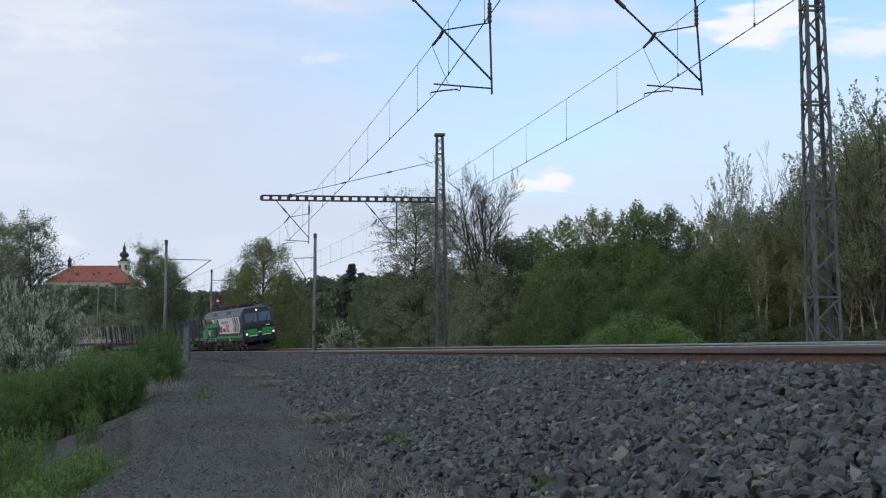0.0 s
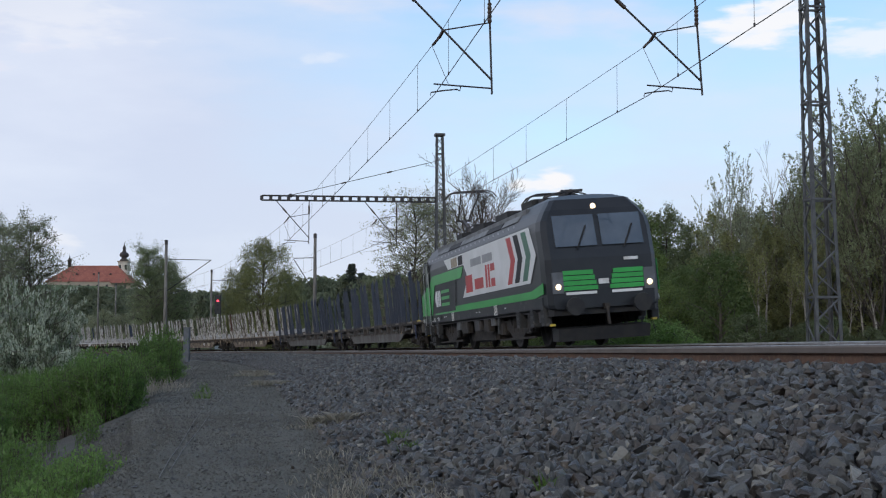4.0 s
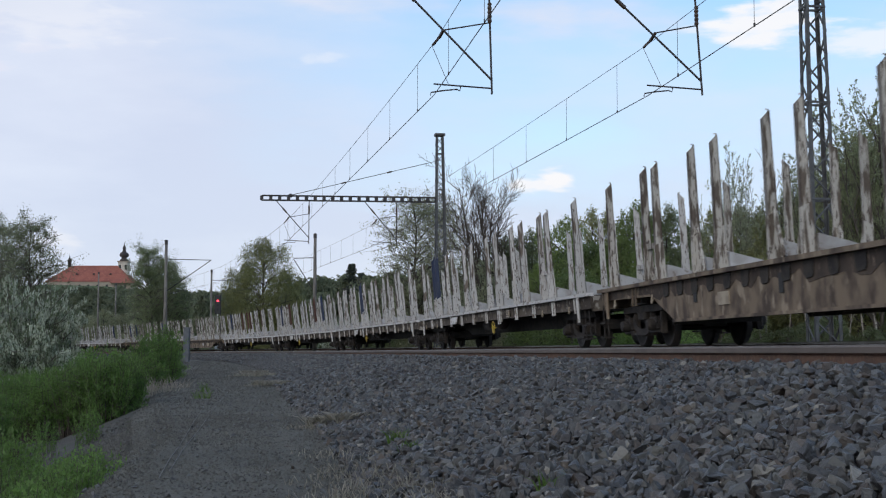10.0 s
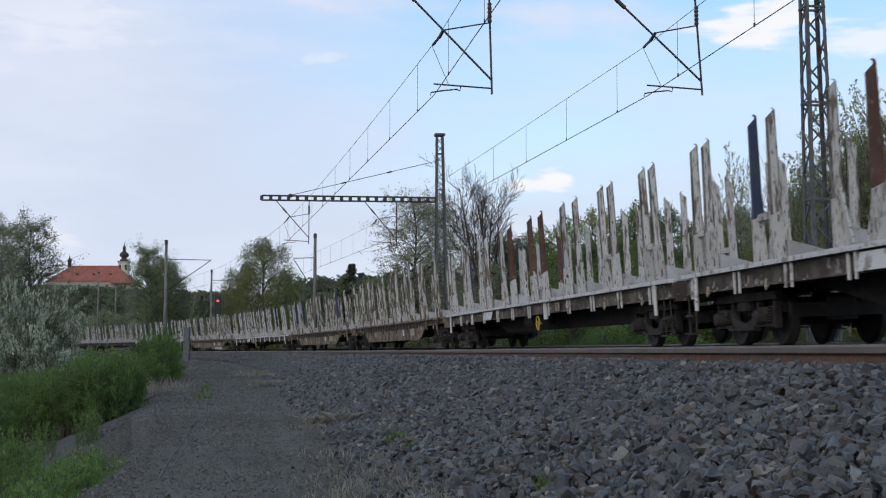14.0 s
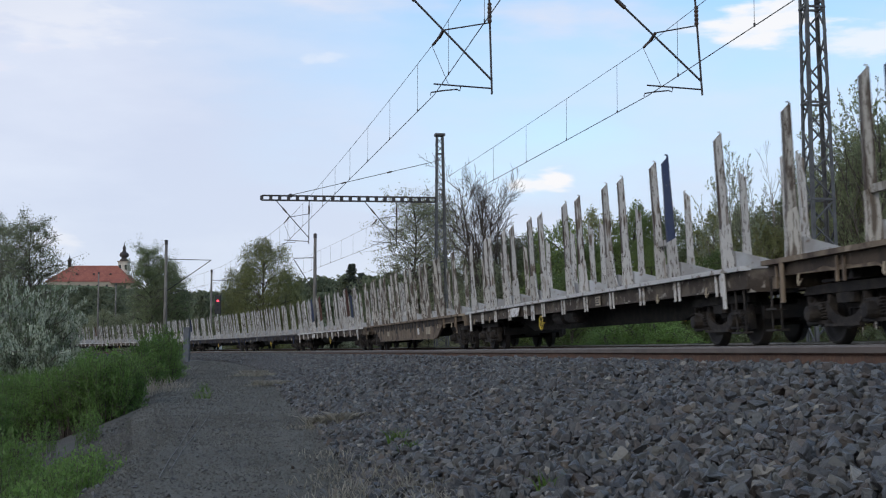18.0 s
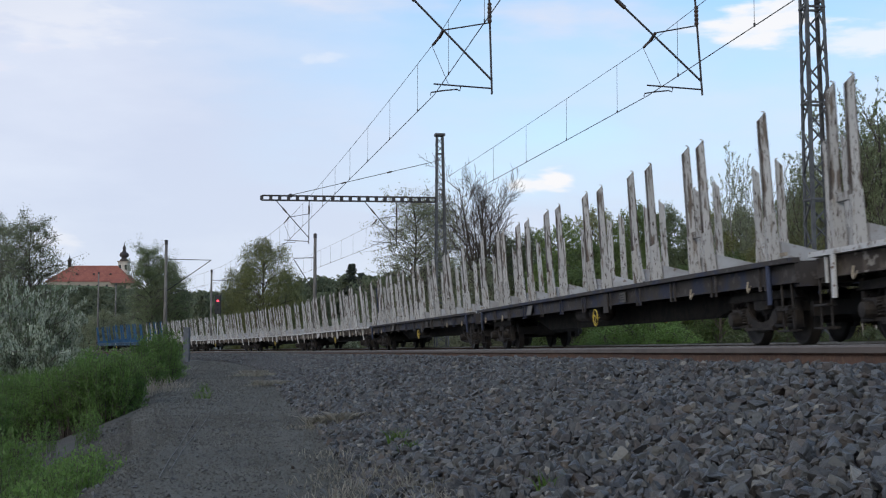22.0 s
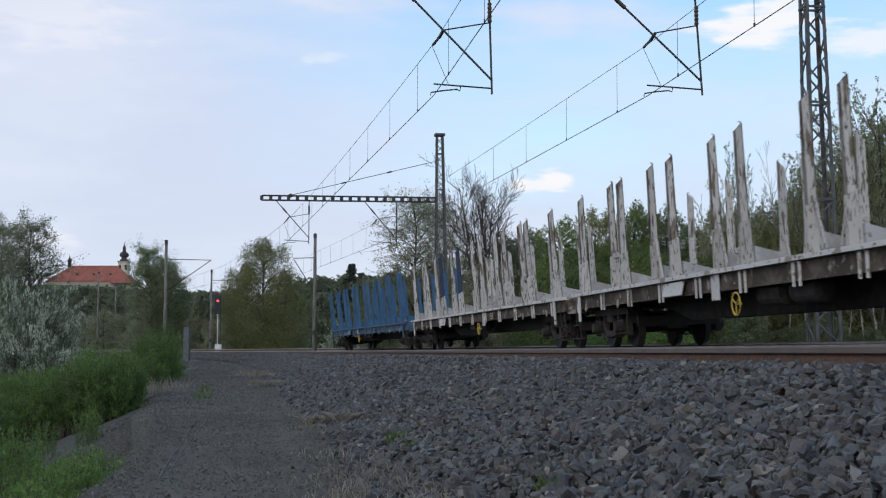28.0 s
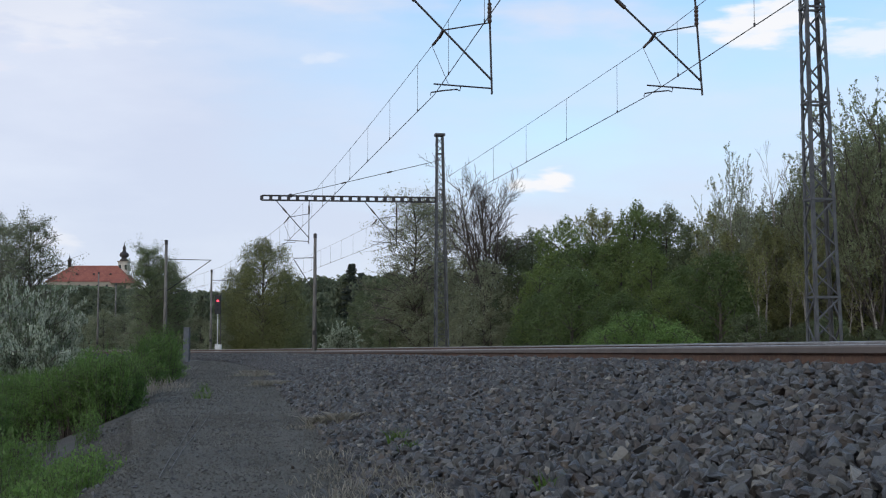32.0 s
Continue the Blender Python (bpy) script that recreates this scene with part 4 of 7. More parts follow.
def refit(w, i, spare):
    """Puts in the replaced stakes of one wagon and sets its brake gear by the way it runs."""
    for side, mark in ((-1, "n"), (1, "f")):
        row = sorted([c for c in w.children if c.name.startswith("stanchion") and c.location.y * side > 0], key=lambda c: c.location.x)
        for k, c in enumerate(row):
            colour = REPLACED.get(i, {}).get("%s%d" % (mark, k - (i in TWIN_ENDS)))
            if colour:
                c.data = spare[colour]
                c["label"] = {"navy": "dark navy stake", "brown": "rusty brown stake"}[colour]
    if i in REVERSED:
        for c in w.children:
            if c.name.split(".")[0] in ("brake_handwheel", "air_tank", "hanging_plate"):
                c.location.x = -c.location.x


def make_train():
    kinds = {}
    spare = {k: stanchion_mesh(1.31, 3.6, M["post_" + k]) for k in ("navy", "brown")}
    for i, style in enumerate(ORDER):
        key = (style, i in TWIN_ENDS)
        if key not in kinds:
            w = kinds[key] = wagon_kind(*key)
            tagged(w, LABELS[style], "goods wagon", "timber wagons of the train")
        else:
            w = copy_thing(kinds[key], Matrix.Identity(4))
        WAGONS.append((w, FIRST - PITCH * (i + 0.5) - float(np.interp(i, [0, 1, 2, 14, 17, 19], [-0.35, 0.05, 0.45, 0.5, 0.25, 0.0])) + SHIFT[i]))
    for i, (w, u) in enumerate(WAGONS):
        refit(w, i, spare)


make_train()


# ---------------------------------------------------------------- locomotive
SECTION = [(1.42, 1.0), (1.48, 1.04), (1.5, 1.12), (1.5, 1.5), (1.5, 2.2), (1.5, 2.9), (1.46, 3.12), (1.30, 3.36), (1.08, 3.62), (0.85, 3.74), (0.4, 3.78)]


def nose(z):
    """How far the cab front lies ahead of the middle at the height z."""
    return float(np.interp(z, [0.6, 1.0, 1.9, 2.3, 3.3, 3.62, 3.78], [8.8, 9.0, 9.0, 8.96, 8.66, 8.4, 7.8]))


def panel_on_side(points, y, t=0.012):
    g = Geo()
    g.prism(points, y - t, y)
    return g


def make_loco():
    loco = new("electric_locomotive")
    tagged(loco, "modern electric locomotive in anthracite and green with white banners", "locomotive")
    ring = [(-w, z) for w, z in SECTION] + [(w, z) for w, z in SECTION[::-1]]
    n = len(ring)
    verts, faces = [], []
    stations = [(-1.0, 0.88), (-1.0, 0.97), (-0.97, 1.0), (-0.8, 1.0), (-0.5, 1.0), (0, 1.0), (0.5, 1.0), (0.8, 1.0), (0.97, 1.0), (1.0, 0.97), (1.0, 0.88)]
    for i, (f, k) in enumerate(stations):
        for w, z in ring:
            e = nose(z)
            if abs(f) == 1.0:
                x = math.copysign(e - (0.0 if k < 0.9 else 0.12), f)
            elif abs(f) == 0.97:
                x = math.copysign(min(e - 0.42, 8.6), f)
            else:
                x = f * 8.2 if abs(f) < 0.8 else math.copysign(min(6.6, e - 0.6), f)
            verts.append((x, w * k, z))
    for i in range(len(stations) - 1):
        for j in range(n - 1):
            faces.append((i * n + j, i * n + j + 1, (i + 1) * n + j + 1, (i + 1) * n + j))
        faces.append((i * n + n - 1, i * n, (i + 1) * n, (i + 1) * n + n - 1))
    for i in (0, len(stations) - 1):
        half = n // 2
        for j in range(half - 1):
            faces.append((i * n + j, i * n + j + 1, i * n + n - 2 - j, i * n + n - 1 - j))
    me = mesh_of("body", verts, faces, M["loco_grey"])
    bm = bmesh.new()
    bm.from_mesh(me)
    bmesh.ops.recalc_face_normals(bm, faces=bm.faces)
    bm.to_mesh(me)
    bm.free()
    body = part("body", me, None, loco)
    # skirt along the lower edge
    for sy in (-1, 1):
        g = panel_on_side([(-8.6, 1.06), (8.6, 1.06), (8.6, 1.33), (-8.6, 1.33)], 1.513 if sy > 0 else -1.503)
        part("skirt", g, M["loco_skirt"], loco)

        def side(points, y=1.518, mirror=sy):
            # outlines are given for the near side, front to the right; the far side is turned round
            pts = [(x * -mirror, z) for x, z in points]
            return panel_on_side(pts, y if mirror > 0 else -y + 0.012)

        band = side([(-6.2, 1.34), (7.9, 1.34), (8.75, 1.42), (8.75, 1.68), (7.6, 1.54), (-6.0, 1.54)])
        part("green_band", band, M["green"], loco)
        part("green_flash", side([(-8.86, 1.36), (-6.75, 1.36), (-6.0, 2.36), (-1.2, 2.36), (-0.7, 2.68), (-6.4, 2.68), (-7.2, 2.3), (-8.8, 2.1)]), M["green"], loco, "green cab end with a stripe that runs forward")
        part("logo_field", side([(-6.5, 1.4), (-2.4, 1.4), (-2.0, 2.34), (-5.9, 2.34)], 1.521), M["loco_skirt"], loco)
        part("logo_mark", side([(-6.0, 1.88), (-5.8, 2.14), (-5.5, 2.14), (-5.5, 1.62), (-5.8, 1.62)], 1.526), M["banner"], loco)
        for x0 in (-5.4, -5.12):
            part("logo_bar", side([(x0, 1.62), (x0 + 0.2, 1.62), (x0 + 0.2, 2.14), (x0, 2.14)], 1.526), M["banner"], loco)
        for zz in (2.08, 1.87, 1.66):
            part("lettering_bar", side([(-4.75, zz - 0.05), (-3.3, zz - 0.05), (-3.3, zz + 0.05), (-4.75, zz + 0.05)], 1.526), M["green"], loco)
        part("banner", side([(-1.0, 1.74), (7.6, 1.74), (8.3, 2.35), (7.75, 3.06), (-3.9, 3.06), (-3.2, 2.72), (-0.6, 2.72), (-0.1, 2.3)], 1.522), M["banner"], loco, "white vinyl banner")
        for x0, mt in ((5.2, "red"), (6.0, "black"), (6.85, "dull_green")):
            part("chevron", side([(x0, 1.82), (x0 + 0.48, 1.82), (x0 + 0.98, 2.4), (x0 + 0.58, 3.0), (x0 + 0.1, 3.0), (x0 + 0.5, 2.4)], 1.527), M[mt], loco)
        for x0, z0, w, h, mt in ((-0.4, 1.86, 1.0, 0.5, "red"), (0.95, 1.9, 1.2, 0.3, "red"), (2.5, 1.88, 0.22, 0.62, "red"), (2.85, 1.88, 0.22, 0.62, "red"), (3.2, 1.88, 0.5, 0.22, "red"), (3.2, 2.3, 0.5, 0.2, "red"), (0.5, 2.58, 1.5, 0.22, "grey_mark"), (2.2, 2.58, 1.3, 0.22, "grey_mark"), (-2.6, 2.74, 1.0, 0.28, "tan"), (-1.4, 2.74, 0.7, 0.28, "black")):
            part("print", side([(x0, z0), (x0 + w, z0), (x0 + w, z0 + h), (x0, z0 + h)], 1.527), M[mt], loco)
        for k in range(22):
            x0 = -7.0 + 0.62 * k
            part("roof_bolt", side([(x0, 3.2), (x0 + 0.07, 3.2), (x0 + 0.07, 3.25), (x0, 3.25)], 1.46), M["silver"], loco)
        part("cab_side_glass", side([(-8.62, 2.2), (-7.85, 2.3), (-7.85, 2.9), (-8.5, 2.86)], 1.519), M["glass_dark"], loco, "dark glossy cab side panel")
        for x0, z0 in ((-5.9, 1.2), (-5.6, 1.2), (-4.5, 1.21), (-4.2, 1.21), (0.8, 1.2), (1.2, 1.2), (4.6, 1.2), (-7.0, 1.12), (-6.8, 1.12)):
            part("lettering_bar", side([(x0, z0), (x0 + 0.16, z0), (x0 + 0.16, z0 + 0.03), (x0, z0 + 0.03)], 1.526), M["white"], loco)
        for x0 in (-5.15, -4.95):
            part("vent_slot", side([(x0, 1.14), (x0 + 0.13, 1.14), (x0 + 0.13, 1.3), (x0, 1.3)], 1.526), M["black"], loco)
        for x0 in (-3.1, 3.3):
            for a, b, c, d in ((0, 0, 0.34, 0.03), (0, 0.27, 0.34, 0.3), (0, 0.03, 0.03, 0.27), (0.31, 0.03, 0.34, 0.27), (0.11, 0.06, 0.15, 0.24), (0.15, 0.06, 0.22, 0.09), (0.15, 0.21, 0.22, 0.24), (0.21, 0.09, 0.25, 0.21)):
                part("sign_stroke", side([(x0 + a, 1.04 + b), (x0 + c, 1.04 + b), (x0 + c, 1.04 + d), (x0 + a, 1.04 + d)], 1.527), M["white"], loco)
        for x0 in (-8.5, -7.45, -6.0, 6.0, 7.45, 8.5):
            b = part("step_box", Geo().box(x0, 1.42 * sy, 0.86, 0.34, 0.2, 0.5, b=0.02), M["loco_skirt"], loco, "grey box step below the skirt")
            for zz in (0.76, 0.97):
                part("step_hole", Geo().box(x0, 1.523 * sy, zz, 0.24, 0.01, 0.14), M["black"], b)
        # cab doors, side windows, rails and steps at both ends
        for sx in (-1, 1):
            x = 7.3 * sx
            if sx * -sy > 0:
                continue
            g = Geo()
            g.box(0, 0, 0, 0.75, 0.016, 2.1)
            d = part("cab_door", g, M["loco_grey"], loco, at=pose(x, 1.522 * sy, 2.15))
            part("door_panel", Geo().box(0, 0, 0, 0.74, 0.008, 1.0), M["green"], d, "green lower door panel", at=pose(0, 0.012 * sy, -0.3))
            g = Geo().box(0, 0, 0, 0.42, 0.02, 0.66, b=0.004)
            part("door_window", g, M["glass_pale"], d, "door window coloured pale for the daylight seen through it", at=pose(0, 0.012 * sy, 0.62))
            for cx, cz, wx, wz in ((-0.38, 0, 0.025, 2.1), (0.38, 0, 0.025, 2.1), (0, 1.05, 0.78, 0.025), (0, -1.0, 0.78, 0.025), (-0.23, 0.62, 0.03, 0.72), (0.23, 0.62, 0.03, 0.72), (0, 0.97, 0.48, 0.03), (0, 0.27, 0.48, 0.03)):
                part("door_seam", Geo().box(cx, 0.018 * sy, cz, wx, 0.012, wz), M["black"], d)
            for dx in (-0.5, 0.5):
                g = Geo()
                g.tube([(0, 0, 0), (0, 0.07 * sy, 0.04), (0, 0.07 * sy, 1.85), (0, 0, 1.9)], [0.013] * 4, 6)
                part("handrail", g, M["silver"], loco, "pale tubular handrail", at=pose(x + dx, 1.52 * sy, 0.95))
            g = Geo()
            for zz in (0.0, 0.32):
                g.box(0, 0, zz, 0.5, 0.16, 0.04)
            g.bar((-0.24, 0, -0.02), (-0.24, 0, 0.45), 0.04).bar((0.24, 0, -0.02), (0.24, 0, 0.45), 0.04)
            part("step", g, M["loco_skirt"], loco, at=pose(x, 1.46 * sy, 0.32))
            for k, dx in enumerate((-1.15, -1.4, 0.95, 1.75)):
                g = Geo().box(0, 0, 0, 0.12, 0.012, 0.14)
                part("marking", g, M["white"], loco, at=pose(x - dx * sx, 1.523 * sy, 1.18))
            g = Geo().box(0, 0, 0, 0.3, 0.02, 0.34)
            part("hatch", g, M["black"], loco, at=pose(x + 1.2 * sx, 1.516 * sy, 1.2))
    # cab ends
    for sx in (-1, 1):
        turn = pose(0, 0, 0) if sx > 0 else pose(0, 0, 0, 0, 0, 180)

        def front(y0, y1, z0, z1, out=0.02, inset=(0, 0)):
            g = Geo()
            pts = [(y0 - inset[0], z1), (y1 + inset[0], z1), (y1, z0), (y0, z0)]
            vs = [(nose(z) + out, y, z) for y, z in pts] + [(nose(z) - 0.05, y, z) for y, z in pts]
            g.add(vs, [(0, 1, 2, 3), (7, 6, 5, 4), (0, 4, 5, 1), (1, 5, 6, 2), (2, 6, 7, 3), (3, 7, 4, 0)])
            return g

        for a, b in ((-1.16, -0.07), (0.07, 1.16)):
            part("windscreen", front(a, b, 2.48, 3.22, 0.035, (0.0, 0)), M["glass"], loco, "tinted windscreen pane", at=turn)
            wp = Geo().bar((nose(2.4) + 0.06, (a + b) / 2, 2.40), (nose(2.9) + 0.06, (a + b) / 2 + 0.3, 2.95), 0.03)
            part("wiper", wp, M["black"], loco, at=turn)
        for sg in (-1, 1):
            for k, z0 in enumerate((1.46, 1.58, 1.7, 1.82)):
                inner = 0.16 + 0.035 * k
                a, b = sorted((inner * sg, 1.05 * sg))
                part("green_front", front(a, b, z0, z0 + 0.1, 0.02), M["green"], loco, at=turn)
            a, b = sorted((0.2 * sg, 1.0 * sg))
            part("white_trim", front(a, b, 1.35, 1.42, 0.024), M["banner"], loco, at=turn)
        part("badge", front(-0.13, 0.13, 1.58, 1.7, 0.03), M["white"], loco, "white maker's badge", at=turn)
        part("number_bar", front(0.58, 0.95, 2.1, 2.17, 0.026), M["white"], loco, "small white number, unreadable", at=turn)
        for y in (-1.2, 1.2):
            part("lamp_housing", front(y - 0.14, y + 0.14, 1.4, 1.9, 0.03), M["cabinet"], loco, at=turn)
            g = Geo()
            g.lathe([(0.02, 0.0), (0.07, 0.0), (0.07, 0.02), (0.02, 0.035)], (nose(1.55) + 0.03, y, 1.56), "x", 14)
            part("headlight", g, M["lamp" if sx > 0 else "window_dark"], loco, "lit warm headlight" if sx > 0 else "", at=turn)
        g = Geo()
        g.lathe([(0.02, 0.0), (0.07, 0.0), (0.07, 0.02), (0.02, 0.035)], (nose(3.45) + 0.05, 0, 3.42), "x", 14)
        part("headlight", g, M["lamp" if sx > 0 else "window_dark"], loco, "lit warm top light" if sx > 0 else "", at=turn)
        g = Geo()
        g.prism([(8.2, 0.2), (8.75, 0.18), (8.82, 0.5), (8.2, 0.55)], -1.2, 1.2)
        part("snow_plough", g, M["black"], loco, at=turn)
        g = Geo()
        g.box(8.74, 0, 1.02, 0.34, 2.86, 0.36, b=0.1)
        part("buffer_beam", g, M["black"], loco, at=turn)
        for y in (-0.875, 0.875):
            g = Geo()
            g.lathe([(0.12, 0.0), (0.12, 0.25), (0.09, 0.27), (0.09, 0.4), (0.2, 0.42), (0.24, 0.46), (0.23, 0.5)], (8.85, y, 1.05), "x", 14)
            part("buffer", g, M["black"], loco, at=turn)
        for y in (-1.34, 1.34):
            g = Geo().box(8.75, y, 0.62, 0.12, 0.12, 0.06)
            part("step_end", g, M["yellow"], loco, "yellow step edge", at=turn)
        g = Geo()
        g.box(9.0, 0, 1.02, 0.3, 0.12, 0.14).bar((9.12, 0, 1.0), (9.2, 0, 0.55), 0.07)
        part("coupling", g, M["under"], loco, at=turn)
    # bogies
    for sx in (-1, 1):
        g = Geo()
        for sy in (-1, 1):
            y = 1.12 * sy
            g.prism([(-2.2, 0.7), (-2.0, 0.86), (-0.8, 0.86), (-0.5, 0.62), (0.5, 0.62), (0.8, 0.86), (2.0, 0.86), (2.2, 0.7), (1.0, 0.55), (0.6, 0.34), (-0.6, 0.34), (-1.0, 0.55)], y - 0.1, y + 0.1)
            for dx in (-1.5, 1.5):
                g.box(dx, y + 0.06 * sy, 0.62, 0.4, 0.3, 0.34, b=0.06)
                g.bar((dx - 0.3, y, 0.45), (dx - 0.3, y, 0.95), 0.22, n=8).bar((dx + 0.35, y, 0.5), (dx + 0.35, y, 0.95), 0.18, n=8)
            for dx in (-0.45, 0.0, 0.45):
                g.bar((dx, y, 0.5), (dx, y, 1.0), 0.24, n=8)
            g.bar((-2.0, y + 0.12 * sy, 0.3), (2.0, y + 0.12 * sy, 0.34), 0.06)
        g.box(0, 0, 0.7, 1.2, 2.0, 0.3)
        b = part("bogie", g, M["under"], loco, at=pose(4.75 * sx, 0, 0))
        for dx in (-1.5, 1.5):
            for y in (-0.75, 0.75):
                s2 = -1 if y < 0 else 1
                g = Geo()
                g.lathe([(0.1, 0.09), (0.2, 0.06), (0.24, 0.0), (0.5, 0.0), (0.53, 0.05), (0.62, 0.05), (0.625, -0.05), (0.655, -0.06), (0.655, -0.08), (0.5, -0.08), (0.1, -0.06)], (0, 0, 0), "y", 28)
                g.v = [(p[0], p[1] * s2, p[2]) for p in g.v]
                part("wheel", g, M["wheel"], b, smooth=True, at=pose(dx, y, 0.63))
    g = Geo()
    g.box(0, 0, 0.62, 3.6, 2.3, 0.62, b=0.1)
    part("transformer", g, M["under"], loco)
    # boxes, pipes and sand hoppers between the bogies and the body
    for sy in (-1, 1):
        for x, z, l, h, mt in ((-7.4, 0.82, 0.7, 0.4, "under"), (-2.6, 0.86, 0.6, 0.3, "steel"), (-1.6, 0.8, 0.9, 0.44, "under"), (0.3, 0.84, 0.8, 0.4, "dark_steel"), (1.6, 0.8, 0.7, 0.44, "under"), (2.5, 0.88, 0.5, 0.26, "steel"), (6.9, 0.8, 0.6, 0.44, "under"), (7.9, 0.86, 0.4, 0.32, "dark_steel")):
            part("equipment_box", Geo().box(x, 1.3 * sy, z, l, 0.22, h, b=0.04), M[mt], loco)
        for x in (-6.6, -3.0, 3.0, 6.6):
            part("damper", Geo().bar((x, 1.34 * sy, 0.5), (x + 0.25, 1.36 * sy, 1.02), 0.1, n=8), M["steel"], loco, "pale grey damper")
        part("brake_pipe", Geo().bar((-8.2, 1.4 * sy, 0.98), (8.2, 1.4 * sy, 0.98), 0.05, n=6), M["dark_steel"], loco)
    # roof gear
    g = Geo()
    for sy in (-1, 1):
        g.prism([(-6.5, 3.42), (6.5, 3.42), (6.5, 3.62), (-6.5, 3.62)], 1.14 * sy - 0.05, 1.14 * sy + 0.05)
    part("roof_ledge", g, M["loco_roof"], loco)
    for i in range(6):
        for sy in (-1, 1):
            g = Geo()
            x0 = -5.9 + 2.0 * i
            a, b2 = 1.33 * sy, 1.1 * sy
            g.add([(x0, a, 3.36), (x0 + 1.9, a, 3.36), (x0 + 1.9, b2, 3.63), (x0, b2, 3.63), (x0, a - 0.05 * sy, 3.34), (x0 + 1.9, a - 0.05 * sy, 3.34), (x0 + 1.9, b2 - 0.05 * sy, 3.6), (x0, b2 - 0.05 * sy, 3.6)],
                  [(0, 1, 2, 3), (7, 6, 5, 4), (0, 4, 5, 1), (1, 5, 6, 2), (2, 6, 7, 3), (3, 7, 4, 0)])
            part("roof_panel", g, M["loco_roof"] if i not in (1, 4) else M["black"], loco)
    for x, l in ((4.6, 1.4), (1.5, 1.8), (-2.0, 2.2), (-5.0, 1.2)):
        g = Geo().box(x, 0, 3.88, l, 1.3, 0.2, b=0.1)
        part("roof_box", g, M["black"], loco)
    for x in (-3.4, -0.6, 0.4, 3.0):
        g = Geo()
        g.lathe([(0.05, 3.75)] + [(0.07 + 0.04 * (k % 2), 3.78 + 0.05 * k) for k in range(7)] + [(0.03, 4.14)], (x, 0.4, 0), "z", 10)
        part("roof_insulator", g, M["insulator"], loco)
    for x, d, up in ((-5.6, 1, 1.7), (5.4, -1, 0.18), (-2.6, -1, 0.16)):
        z0 = 4.17
        kx, kz = x - 1.5 * d, z0 + up * 0.45
        hx = kx + 1.5 * d
        panto = part("pantograph", Geo().box(x, 0, z0, 1.0, 1.0, 0.08), M["dark_steel"], loco, "raised pantograph" if up > 1 else "lowered pantograph")
        part("lower_arm", Geo().bar((x + 0.3 * d, 0, z0), (kx, 0, kz), 0.09), M["dark_steel"], panto)
        part("thrust_rod", Geo().bar((x - 0.1 * d, 0, z0), (kx + 0.15 * d, 0, kz - 0.08), 0.04), M["dark_steel"], panto)
        part("elbow", Geo().bar((kx, -0.3, kz), (kx, 0.3, kz), 0.07), M["dark_steel"], panto)
        for s3 in (-1, 1):
            part("upper_arm", Geo().bar((kx, 0.2 * s3, kz), (hx, 0.35 * s3, z0 + up - 0.08), 0.05), M["dark_steel"], panto)
        for dx in (-0.2, 0.2):
            xh, zt = hx + dx, z0 + up
            part("contact_strip", Geo().tube([(xh, -0.96, zt - 0.24), (xh, -0.8, zt - 0.06), (xh, -0.6, zt), (xh, 0.6, zt), (xh, 0.8, zt - 0.06), (xh, 0.96, zt - 0.24)], [0.025] * 6, 5), M["dark_steel"], panto)
    # the upper body stands a little taller than its drawing
    done = set()
    for c in loco.children_recursive:
        if c.data.name in done or c.name.split(".")[0] in ("bogie", "wheel", "pantograph", "lower_arm", "thrust_rod", "elbow", "upper_arm", "contact_strip", "step"):
            continue
        done.add(c.data.name)
        base = c.matrix_basis.translation.z + (c.parent.matrix_basis.translation.z if c.parent is not loco else 0.0)
        for v in c.data.vertices:
            v.co.z += 0.11 * max(0.0, base + v.co.z - 1.5)
    loco.scale = (1.107, 1.03, 1.02)
    return loco


LOCO = make_loco()


# ---------------------------------------------------------------- catenary
WIRE_Z = 5.88
S_MAST_A, S_MAST_B = -8.7, -52.5
# for both tracks: the wire's stagger, its height and the rake of the drop post
WIRES_AT = {S_MAST_A: ((0.16, WIRE_Z - 0.05, 0.025), (0.11, WIRE_Z + 0.09, 0.06)), S_MAST_B: ((-0.26, WIRE_Z, 0.0), (-0.45, WIRE_Z, 0.0))}


